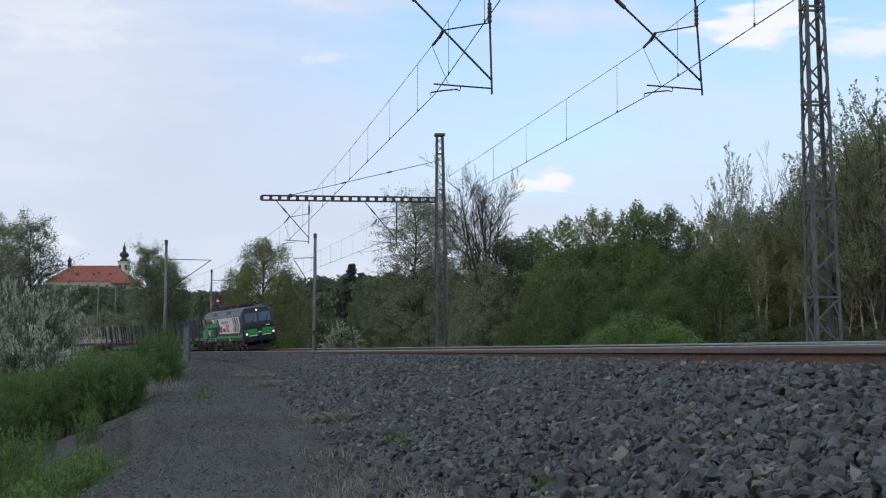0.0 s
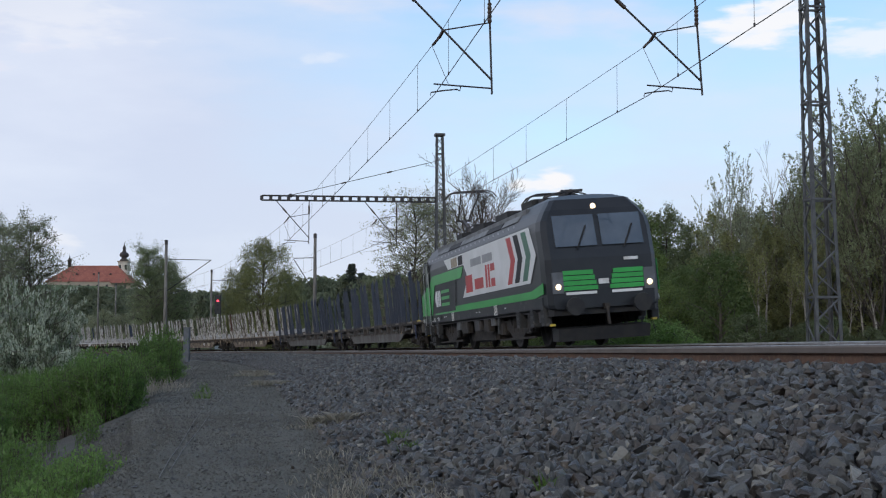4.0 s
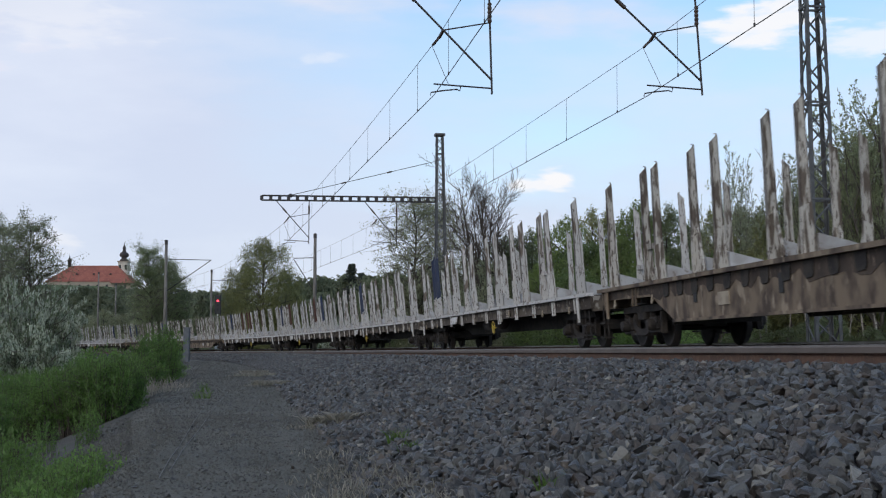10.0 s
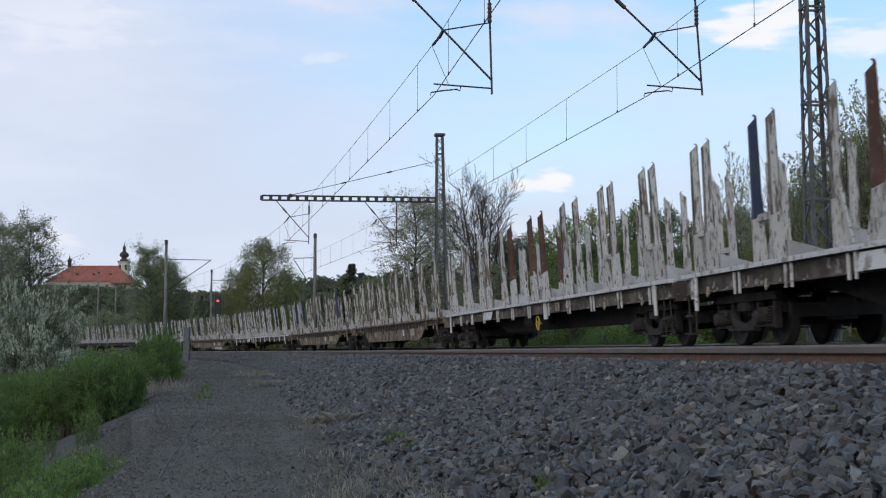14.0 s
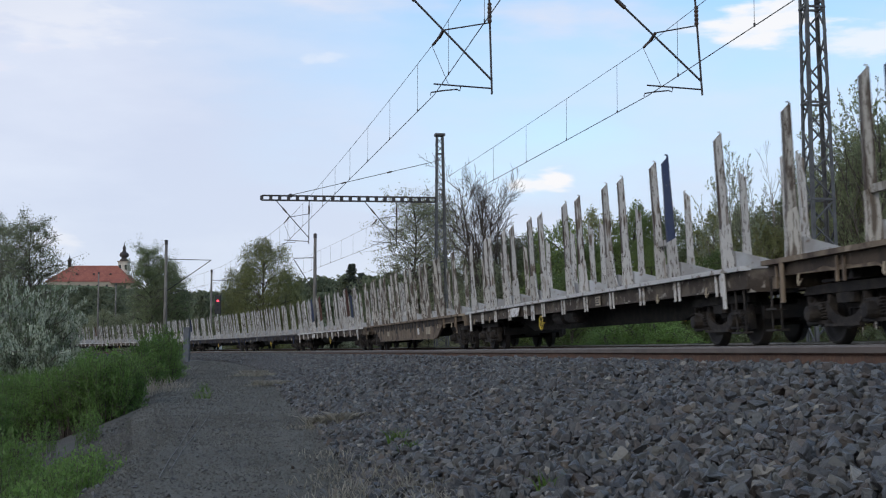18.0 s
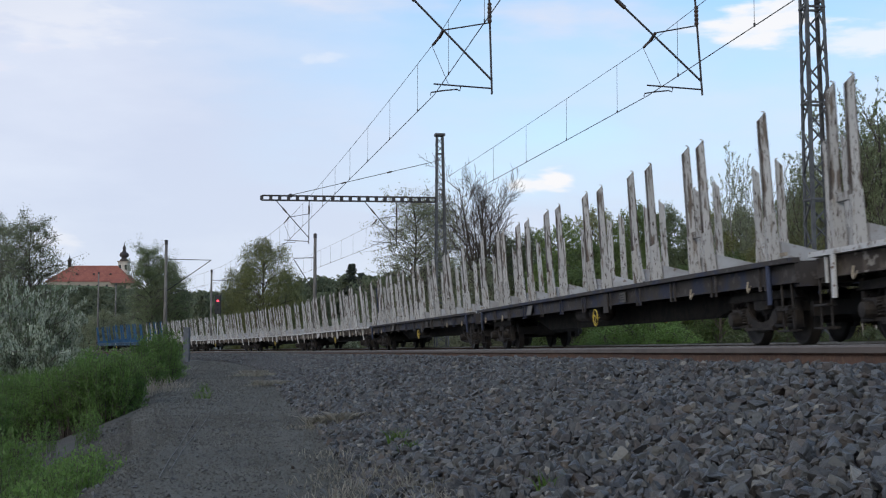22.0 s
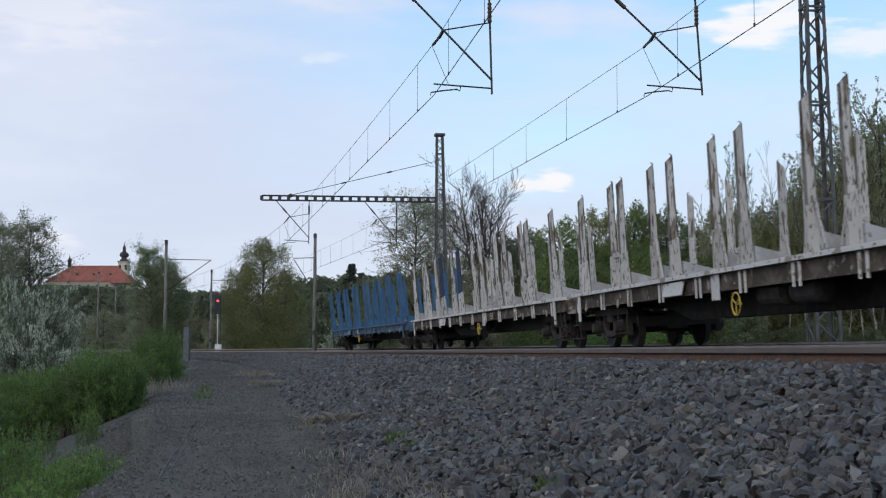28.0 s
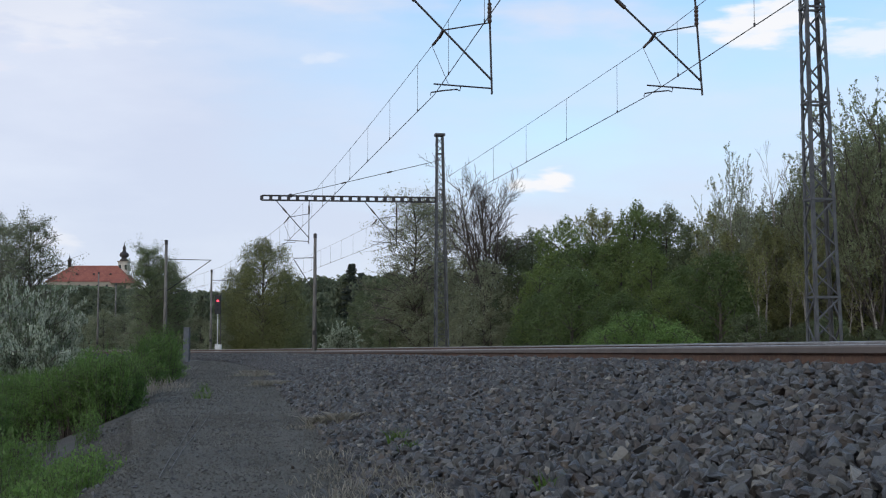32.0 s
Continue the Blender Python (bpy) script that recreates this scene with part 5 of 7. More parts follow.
def lattice_mast(base, top_z, w0, w1, turn, panels, lean=0.0):
    """A four-legged lattice mast of angle steel; each leg and each side's lacing is a part."""
    mast = new("lattice_mast")
    mast.matrix_basis = Matrix.LocRotScale((base[0], base[1], 0), Euler((0, 0, turn)), None)
    z0 = base[2]

    def corner(sx, sy, z):
        t = (z - z0) / (top_z - z0)
        w = w0 + (w1 - w0) * t
        return Vector((sx * w / 2 - lean * t, sy * w / 2 * 0.8, z))

    for sx in (-1, 1):
        for sy in (-1, 1):
            a, b = corner(sx, sy, z0), corner(sx, sy, top_z)
            inx, iny = Vector((-0.035 * sx, 0, 0)), Vector((0, -0.035 * sy, 0))
            g = Geo()
            for off, wx, wy in ((inx, 0.085, 0.012), (iny, 0.012, 0.085)):
                vs = [p + off + Vector((i * wx / 2, j * wy / 2, 0)) for p in (a, b) for i, j in ((-1, -1), (1, -1), (1, 1), (-1, 1))]
                g.add(vs, [(3, 2, 1, 0), (4, 5, 6, 7)] + [(i, (i + 1) % 4, 4 + (i + 1) % 4, 4 + i) for i in range(4)])
            part("leg", g, M["steel"], mast, "angle-steel leg")

    for (a, b) in (((-1, -1), (1, -1)), ((1, -1), (1, 1)), ((1, 1), (-1, 1)), ((-1, 1), (-1, -1))):
        for i in range(panels):
            g = Geo()
            za, zb = z0 + (top_z - z0) * i / panels, z0 + (top_z - z0) * (i + 1) / panels
            p, q = (a, b) if i % 2 else (b, a)
            g.bar(corner(*p, za), corner(*q, zb), 0.036, 0.036)
            if i % 4 == 3:
                g.bar(corner(*a, zb), corner(*b, zb), 0.05, 0.05)
            part("lacing", g, M["steel"], mast)
    g = Geo().box(-lean, 0, top_z + 0.06, w1 + 0.16, w1 * 0.8 + 0.16, 0.14)
    part("cap", g, M["dark_steel"], mast)
    g = Geo().box(0, 0, z0 + 0.1, w0 + 0.5, w0 + 0.3, 0.5)
    part("footing", g, M["concrete"], mast)
    return mast


def portal(s, mast_lat, top_z, w0, w1, arm_z, reach, panels, label, lean=0.0, tip=0.0, strut=2.6):
    """A mast beyond both tracks with its arm over them, and a wire support over each track."""
    x, y, h = on_line(s, mast_lat)
    mast = lattice_mast((x, y, -1.2), top_z, w0, w1, h, panels, lean)
    tagged(mast, label, "catenary mast", "masts along the line")
    a0, a1 = -0.5 * w1 - lean, -reach

    def arm_at(u):
        return arm_z - tip * (u - a0) / (a1 - a0)

    g = Geo()
    for dz in (-0.13, 0.13):
        for dy in (-0.12, 0.12):
            g.bar((a0, dy, arm_z + dz), (a1, dy, arm_at(a1) + dz), 0.06)
    nn = 20
    for i in range(nn + 1):
        u = a0 + (a1 - a0) * i / nn
        for dy in (-0.12, 0.12):
            g.box(u, dy, arm_at(u), 0.16, 0.02, 0.25)
    part("arm", g, M["dark_steel"], mast, "ladder-like steel arm over both tracks")
    p, q = Vector((-lean, 0, min(top_z - 1.3, arm_z + 2.3))), Vector((a1 + 1.6, 0, arm_at(a1 + 1.6) + 0.16))
    part("tie_rod", Geo().bar(p, q, 0.036, n=6), M["dark_steel"], mast)
    for t in (0.344, 0.65):
        part("turnbuckle", Geo().bar(p + (q - p) * (t - 0.016), p + (q - p) * (t + 0.016), 0.09, n=8), M["insulator"], mast)
    part("tie_foot", Geo().box(q.x, 0, q.z - 0.02, 0.16, 0.16, 0.2), M["dark_steel"], mast)
    for track, off in zip((-TRACK_GAP, 0.0), WIRES_AT[s]):
        stagger, wz, rake = off
        c = track - mast_lat + stagger
        post = c + 1.36
        head = Vector((post - rake * (arm_at(post) - wz), 0, arm_at(post) - 0.1))
        foot = Vector((post, 0, wz + 0.02))

        def on_post(z):
            return foot + (head - foot) * ((z - foot.z) / (head.z - foot.z))

        ps = part("drop_post", Geo().bar(head, foot, 0.05, n=8), M["dark_steel"], mast)
        at = on_post(wz + 1.95)
        part("post_insulator", Geo().lathe([(0.03, -0.25)] + [(0.042 + 0.014 * (k % 2), -0.23 + 0.05 * k) for k in range(10)] + [(0.03, 0.25)], at, "z", 10), M["insulator"], ps)
        g = Geo().bar((head.x - strut, 0, arm_at(post - strut) - 0.15), on_post(wz + 0.36), 0.05, n=8)
        part("diagonal_strut", g, M["dark_steel"], mast)
        part("diagonal_insulator", Geo().bar(Vector((head.x - strut, 0, arm_at(post - strut) - 0.15)).lerp(on_post(wz + 0.36), 0.2), Vector((head.x - strut, 0, arm_at(post - strut) - 0.15)).lerp(on_post(wz + 0.36), 0.32), 0.1, n=8), M["insulator"], mast)
        g = Geo().bar(on_post(wz + 1.72), (post - 1.15, 0, wz + 1.5), 0.034, n=6)
        part("stay_tube", g, M["dark_steel"], mast)
        g = Geo().bar((post, 0, wz + 0.16), (c - 0.02, 0, wz + 0.22), 0.038, n=6)
        g.tube([(c + 0.62, 0, wz + 0.18), (c + 0.6, 0, wz + 0.08), (c + 0.52, 0, wz + 0.11), (c + 0.2, 0, wz + 0.07), (c - 0.08, 0, wz + 0.02), (c - 0.1, 0, wz - 0.05)], [0.018] * 6, 6)
        part("steady_arm", g, M["dark_steel"], mast)
        g = Geo()
        g.bar((post - 1.15, 0.0, wz + 1.5), (post - 1.22, 0.15, wz + 1.36), 0.08, n=6).bar((post - 1.22, 0.15, wz + 1.36), (c, 0.3, wz + 1.2), 0.045)
        part("clamp", g, M["insulator"], mast)
        part("slack_dropper", Geo().bar((c - 0.02, 0.25, wz + 1.18), (c + 0.34, 0, wz + 0.2), 0.011), M["wire"], mast)
    return mast


mast_a = portal(S_MAST_A, 4.47, 10.6, 0.70, 0.43, 9.0, 10.9, 20, "tall grey steel lattice mast beyond the tracks", lean=0.2)
portal(S_MAST_B, 3.55, 12.3, 0.80, 0.40, 8.58, 10.3, 26, "grey steel lattice mast with a long arm over both tracks", lean=0.12, tip=0.14, strut=1.85)


def wires():
    """Contact and carrier wires with droppers, span by span."""
    spans = [(36.0, S_MAST_A), (S_MAST_A, S_MAST_B), (S_MAST_B, -93.0), (-93.0, -135.0), (-135.0, -178.0), (-178.0, -225.0)]
    a, b = WIRES_AT[S_MAST_A], WIRES_AT[S_MAST_B]
    for k2, track in enumerate((-TRACK_GAP, 0.0)):
        offsets = (a[k2][0], a[k2][0], b[k2][0], 0.2, -0.2, 0.2, -0.2)
        heights = (a[k2][1], a[k2][1]) + (WIRE_Z,) * 5
        ob = new("overhead_line")
        tagged(ob, "thin dark contact wire hung from a carrier wire", "overhead wire", "overhead wires")
        for k, (sa, sb) in enumerate(spans):
            xa, ya, _ = on_line(sa, track + offsets[k])
            xb, yb, _ = on_line(sb, track + offsets[k + 1])
            n = 20
            lo, hi = [], []
            for i in range(n + 1):
                t = i / n
                x, y, z = xa + (xb - xa) * t, ya + (yb - ya) * t, heights[k] + (heights[k + 1] - heights[k]) * t
                lo.append((x, y, z - 0.03))
                hi.append((x, y, z + 1.2 - (0.2 if k2 == 0 else 0.06) * 4 * t * (1 - t)))
            rad = 0.0105
            part("contact_wire", Geo().tube(lo, [rad] * (n + 1), 5), M["wire"], ob)
            part("carrier_wire", Geo().tube(hi, [rad * 0.7] * (n + 1), 5), M["wire"], ob)
            for i in range(1, n, 2):
                part("dropper", Geo().bar(lo[i], hi[i], 0.009), M["wire"], ob)
                part("dropper_clip", Geo().box(lo[i][0], lo[i][1], lo[i][2] + 0.02, 0.03, 0.05, 0.07), M["dark_steel"], ob)


wires()


def pole(px, d, top_y, arm=0.0, label="slim grey concrete catenary pole", arm_z=0.0):
    x = (px - 784) / 2300 * d
    top = (623.5 - top_y) / 2300 * d - 0.16
    p = new("catenary_pole")
    p.location = (x, d, -1.3)
    tagged(p, label, "catenary pole", "poles along the line")
    g = Geo().lathe([(0.19, 0.0), (0.14, top * 0.5 + 0.6), (0.11, top + 1.3)], (0, 0, 0), "z", 12)
    part("shaft", g, M["concrete"], p, smooth=True)
    part("cap", Geo().lathe([(0.13, top + 1.28), (0.13, top + 1.6), (0.04, top + 1.66)], (0, 0, 0), "z", 10), M["dark_steel"], p)
    if arm:
        z = arm_z + 1.3
        part("bracket_arm", Geo().bar((0, 0, z), (arm, 0, z - 0.08 * abs(arm) * 0.3), 0.06, n=6), M["dark_steel"], p)
        part("bracket_strut", Geo().bar((0.0, 0, z - 2.6), (arm, 0, z - 0.1), 0.06, n=6), M["dark_steel"], p)
    part("marker", Geo().box(0, -0.16, 2.6, 0.22, 0.05, 0.35), M["black"], p)
    return p


pole(557, 97, 421, -1.6, arm_z=6.9)
pole(293, 104, 432, 3.6, arm_z=7.3)
pole(374, 158, 482, 3.4, arm_z=8.6)
pole(174, 200, 485)
pole(205, 230, 505)
pole(246, 290, 527)


def signal():
    d = 150.0
    x = (386 - 784) / 2300 * d
    sg = new("railway_signal")
    sg.location = (x, d, -0.5)
    tagged(sg, "colour-light railway signal showing red on a striped post", "railway signal")
    z0, z1 = (623.5 - 556) / 2300 * d + 0.34, (623.5 - 522) / 2300 * d + 0.34
    for i in range(6):
        g = Geo().bar((0, 0, z0 * i / 6), (0, 0, z0 * (i + 1) / 6), 0.1, n=10)
        part("post_band", g, M["white"], sg)
    part("head", Geo().box(0, 0, (z0 + z1) / 2, 0.72, 0.25, z1 - z0, b=0.06), M["black"], sg)
    zl = (623.5 - 532.5) / 2300 * d + 0.34
    part("red_lamp", Geo().lathe([(0.02, -0.2), (0.13, -0.2), (0.13, -0.1), (0.02, -0.1)], (0, 0, zl), "y", 16), M["signal_red"], sg, "lit red lamp")
    for zz in (zl - 0.5, zl - 1.0, zl + 0.45):
        part("lamp", Geo().lathe([(0.02, -0.17), (0.12, -0.17), (0.12, -0.1), (0.02, -0.1)], (0, 0, zz), "y", 12), M["window_dark"], sg)
    part("ladder", Geo().bar((0.3, 0.1, 0), (0.3, 0.1, z0), 0.05).bar((0.3, 0.3, 0), (0.3, 0.3, z0), 0.05), M["dark_steel"], sg)
    part("base", Geo().box(0.1, 0, 0.62, 0.75, 0.5, 1.3, b=0.05), M["white"], sg)


signal()


def cabinet():
    d = 84.0
    c = new("relay_cabinet")
    c.location = ((332 - 784) / 2300 * d, d, -0.95)
    tagged(c, "slim grey metal relay cabinet beside the line", "relay cabinet")
    h = (623.5 - 581) / 2300 * d + 0.8
    part("housing", Geo().box(0, 0, h / 2, 0.38, 0.4, h, b=0.03), M["cabinet"], c)
    part("lid", Geo().box(0, 0, h + 0.02, 0.42, 0.46, 0.05), M["cabinet"], c)
    part("door", Geo().box(0, -0.21, h / 2, 0.28, 0.02, h * 0.86), M["cabinet"], c)


cabinet()


# ---------------------------------------------------------------- trees and shrubs
def leaf_cloud(rng, centres, spreads, per, size, flat=0.6, droop=0.0):
    """Many small folded leaves round the given centres, as vertices and faces."""
    c = np.repeat(np.asarray(centres), per, axis=0)
    sp = np.repeat(np.asarray(spreads), per)[:, None]
    n = len(c)
    off = np.clip(rng.normal(size=(n, 3)), -1.35, 1.35) * sp * np.array([1, 1, flat])
    if droop:
        off[:, 2] -= np.abs(rng.normal(size=n)) * sp[:, 0] * droop
    p = c + off
    a = rng.normal(size=(n, 3))
    a /= np.linalg.norm(a, axis=1)[:, None]
    if droop:
        a[:, 2] -= droop
        a /= np.linalg.norm(a, axis=1)[:, None]
    b = np.cross(a, rng.normal(size=(n, 3)))
    b /= np.linalg.norm(b, axis=1)[:, None] + 1e-6
    nrm = np.cross(a, b)
    s = size * rng.uniform(0.6, 1.4, size=(n, 1))
    v = np.empty((n, 4, 3))
    v[:, 0], v[:, 1], v[:, 2], v[:, 3] = p - a * s, p + b * s * 0.45 + nrm * s * 0.15, p + a * s, p - b * s * 0.45 + nrm * s * 0.15
    f = np.arange(n * 4).reshape(n, 4)
    return v.reshape(-1, 3), f


def leaf_mesh(name, rng, centres, spreads, per, size, mat, flat=0.6, droop=0.0):
    v, f = leaf_cloud(rng, centres, spreads, per, size, flat, droop)
    me = bpy.data.meshes.new(name)
    n = len(f)
    me.vertices.add(len(v))
    me.vertices.foreach_set("co", v.astype(np.float32).ravel())
    me.loops.add(n * 4)
    me.loops.foreach_set("vertex_index", f.ravel().astype(np.int32))
    me.polygons.add(n)
    me.polygons.foreach_set("loop_start", np.arange(0, n * 4, 4, dtype=np.int32))
    me.polygons.foreach_set("loop_total", np.full(n, 4, dtype=np.int32))
    me.materials.append(mat)
    me.update(calc_edges=True)
    me.validate()
    return me


def tree_kind(name, seed, height, radius, crown_from, limbs, twigs, per, leaf, leaf_mat, bark_mat, label, category="tree", trunk=0.16, taper=0.55, droop=0.0, spread=0.42, stems=1, rise=0.55, top=0.0):
    """A tree or shrub: tapered stem or stems, limbs, twigs and a crown of small leaves at the twigs."""
    rng = np.random.default_rng(seed)
    g, gt = Geo(), Geo()
    centres, spreads = [], []
    for st in range(stems):
        lean = rng.normal(size=2) * (0.05 if stems == 1 else 0.22)
        h = height * (1 if st == 0 else rng.uniform(0.65, 0.95))
        base = np.array([0, 0, -0.25]) if stems == 1 else np.array([*rng.normal(size=2) * radius * 0.22, -0.25])
        pts = []
        for i in range(8):
            t = i / 7
            pts.append(base + np.array([lean[0] * h * t + rng.normal() * 0.03 * h * t * 0.4, lean[1] * h * t + rng.normal() * 0.03 * h * t * 0.4, h * t]))
        r0 = trunk / math.sqrt(stems)
        g.tube(pts, [r0 * (1 - 0.9 * i / 7) + 0.008 for i in range(8)], 7)
        pts = np.array(pts)
        nl = max(3, limbs // stems)
        for k in range(nl):
            t = crown_from + (0.98 - crown_from) * (k + rng.uniform(0, 1)) / nl
            p = np.array([np.interp(t, np.linspace(0, 1, 8), pts[:, j]) for j in range(3)])
            ang = k * 2.4 + rng.uniform(-0.5, 0.5)
            u = (t - crown_from) / (1 - crown_from)
            prof = math.sin(math.pi * min(1, max(0.08, u * (1 - top) + 0.18 + top * 0.2))) ** taper
            ln = radius * prof * rng.uniform(0.65, 1.15) / (1 if stems == 1 else 1.3)
            up = rise * rng.uniform(0.5, 1.4)
            d = np.array([math.cos(ang), math.sin(ang), up])
            q1 = p + d * ln * 0.5
            q2 = p + np.array([math.cos(ang), math.sin(ang), up * 0.9 - droop * 0.5]) * ln
            rl = max(0.012, r0 * (1 - 0.85 * t) * 0.5)
            g.tube([p, q1, q2], [rl, rl * 0.65, rl * 0.25], 5)
            for m in range(twigs):
                w = rng.uniform(0.25, 1.0)
                b0 = p + (q2 - p) * w + (q1 - (p + q2) / 2) * (1 - abs(2 * w - 1))
                e = b0 + rng.normal(size=3) * np.array([1, 1, 0.8]) * ln * 0.33 + np.array([0, 0, ln * 0.18 * rise - droop * ln * 0.2])
                gt.tube([b0, (b0 + e) / 2 + rng.normal(size=3) * 0.04, e], [rl * 0.35 + 0.006, rl * 0.22 + 0.005, 0.004], 3)
                centres.append(e)
                spreads.append(spread * rng.uniform(0.6, 1.3))
                centres.append((b0 + e) / 2)
                spreads.append(spread * 0.7)
    ob = new(name)
    nt = len(g.f)
    g.add(gt.v, gt.f)
    part("trunk", mesh_of("trunk", g.v, g.f, [M[bark_mat], M["bark"] if bark_mat == "birch_bark" else M["twig"]], [0] * nt + [1] * len(gt.f)), None, ob)
    if per:
        part("crown", leaf_mesh("crown", rng, centres, spreads, per, leaf, M[leaf_mat], droop=droop), None, ob)
    tagged(ob, label, category)
    return ob


def leaf_strip(name, p, a, size, mat, rng, wide=0.4):
    """Leaves at the places p that point along a."""
    n = len(p)
    a = a / (np.linalg.norm(a, axis=1)[:, None] + 1e-6)
    b = np.cross(a, rng.normal(size=(n, 3)))
    b /= np.linalg.norm(b, axis=1)[:, None] + 1e-6
    nrm = np.cross(a, b)
    s = size * rng.uniform(0.6, 1.4, size=(n, 1))
    v = np.empty((n, 4, 3))
    v[:, 0], v[:, 1], v[:, 2], v[:, 3] = p, p + a * s * 0.9 + b * s * wide + nrm * s * 0.12, p + a * s * 2, p + a * s * 0.9 - b * s * wide + nrm * s * 0.12
    me = bpy.data.meshes.new(name)
    me.vertices.add(n * 4)
    me.vertices.foreach_set("co", v.astype(np.float32).ravel())
    me.loops.add(n * 4)
    me.loops.foreach_set("vertex_index", np.arange(n * 4, dtype=np.int32))
    me.polygons.add(n)
    me.polygons.foreach_set("loop_start", np.arange(0, n * 4, 4, dtype=np.int32))
    me.polygons.foreach_set("loop_total", np.full(n, 4, dtype=np.int32))
    me.materials.append(mat)
    me.update(calc_edges=True)
    me.validate()
    return me


def wand_shrub(seed, height, radius, stems, per, leaf, mat, label, bark="bark", fan=1.5, side=0, flower="", lift=1.4, wide=0.4):
    """A shrub of many rising stems, leafy along their whole length."""
    rng = np.random.default_rng(seed)
    g = Geo()
    P, A, FP, FA = [], [], [], []
    for i in range(stems):
        r = radius * 0.55 * math.sqrt(rng.random())
        t0 = rng.uniform(0, 6.28)
        b = np.array([r * math.cos(t0), r * math.sin(t0), -0.1])
        h = height * rng.uniform(0.55, 1.0) * (1 - 0.35 * (r / radius) ** 2)
        e = np.array([b[0] * fan + rng.normal() * 0.08 * h, b[1] * fan + rng.normal() * 0.08 * h, h])
        m = (b + e) / 2 + np.array([b[0], b[1], 0.2 * h]) * -0.12
        wands = [(b, m, e)]
        for k in range(side):
            t = rng.uniform(0.3, 0.9)
            q = b + (e - b) * t
            d = rng.normal(size=3) * np.array([0.32, 0.32, 0.12]) * radius
            wands.append((q, q + d * 0.6 + np.array([0, 0, 0.1 * h]), q + d + np.array([0, 0, 0.16 * h * lift * 0.5])))
        for k, (u, v, w) in enumerate(wands):
            rad = 0.006 * height if k == 0 else 0.003 * height
            g.tube([u, v, w], [rad, rad * 0.7, rad * 0.3], 4)
            n = per if k == 0 else max(4, per // 2)
            t = rng.uniform(0.12, 1.0, size=(n, 1)) ** 0.8
            p = (1 - t) ** 2 * u + 2 * t * (1 - t) * v + t * t * w + rng.normal(size=(n, 3)) * 0.018 * height
            a = rng.normal(size=(n, 3)) + np.array([0, 0, lift])
            cut = int(n * 0.75) if flower and k else 0
            if cut:
                t = rng.uniform(0.45, 1.0, size=(cut, 1))
                p[:cut] = (1 - t) ** 2 * u + 2 * t * (1 - t) * v + t * t * w + rng.normal(size=(cut, 3)) * 0.009 * height
                a[:cut] += (w - u) / np.linalg.norm(w - u) * 1.6
                FP.append(p[:cut])
                FA.append(a[:cut])
            P.append(p[cut:])
            A.append(a[cut:])
    ob = new("shrub")
    part("trunk", g, M[bark], ob)
    part("crown", leaf_strip("crown", np.concatenate(P), np.concatenate(A), leaf, M[mat], rng, wide), None, ob)
    if flower:
        part("blossom", leaf_strip("blossom", np.concatenate(FP), np.concatenate(FA), leaf, M[flower], rng, wide), None, ob)
    return tagged(ob, label, "shrub")


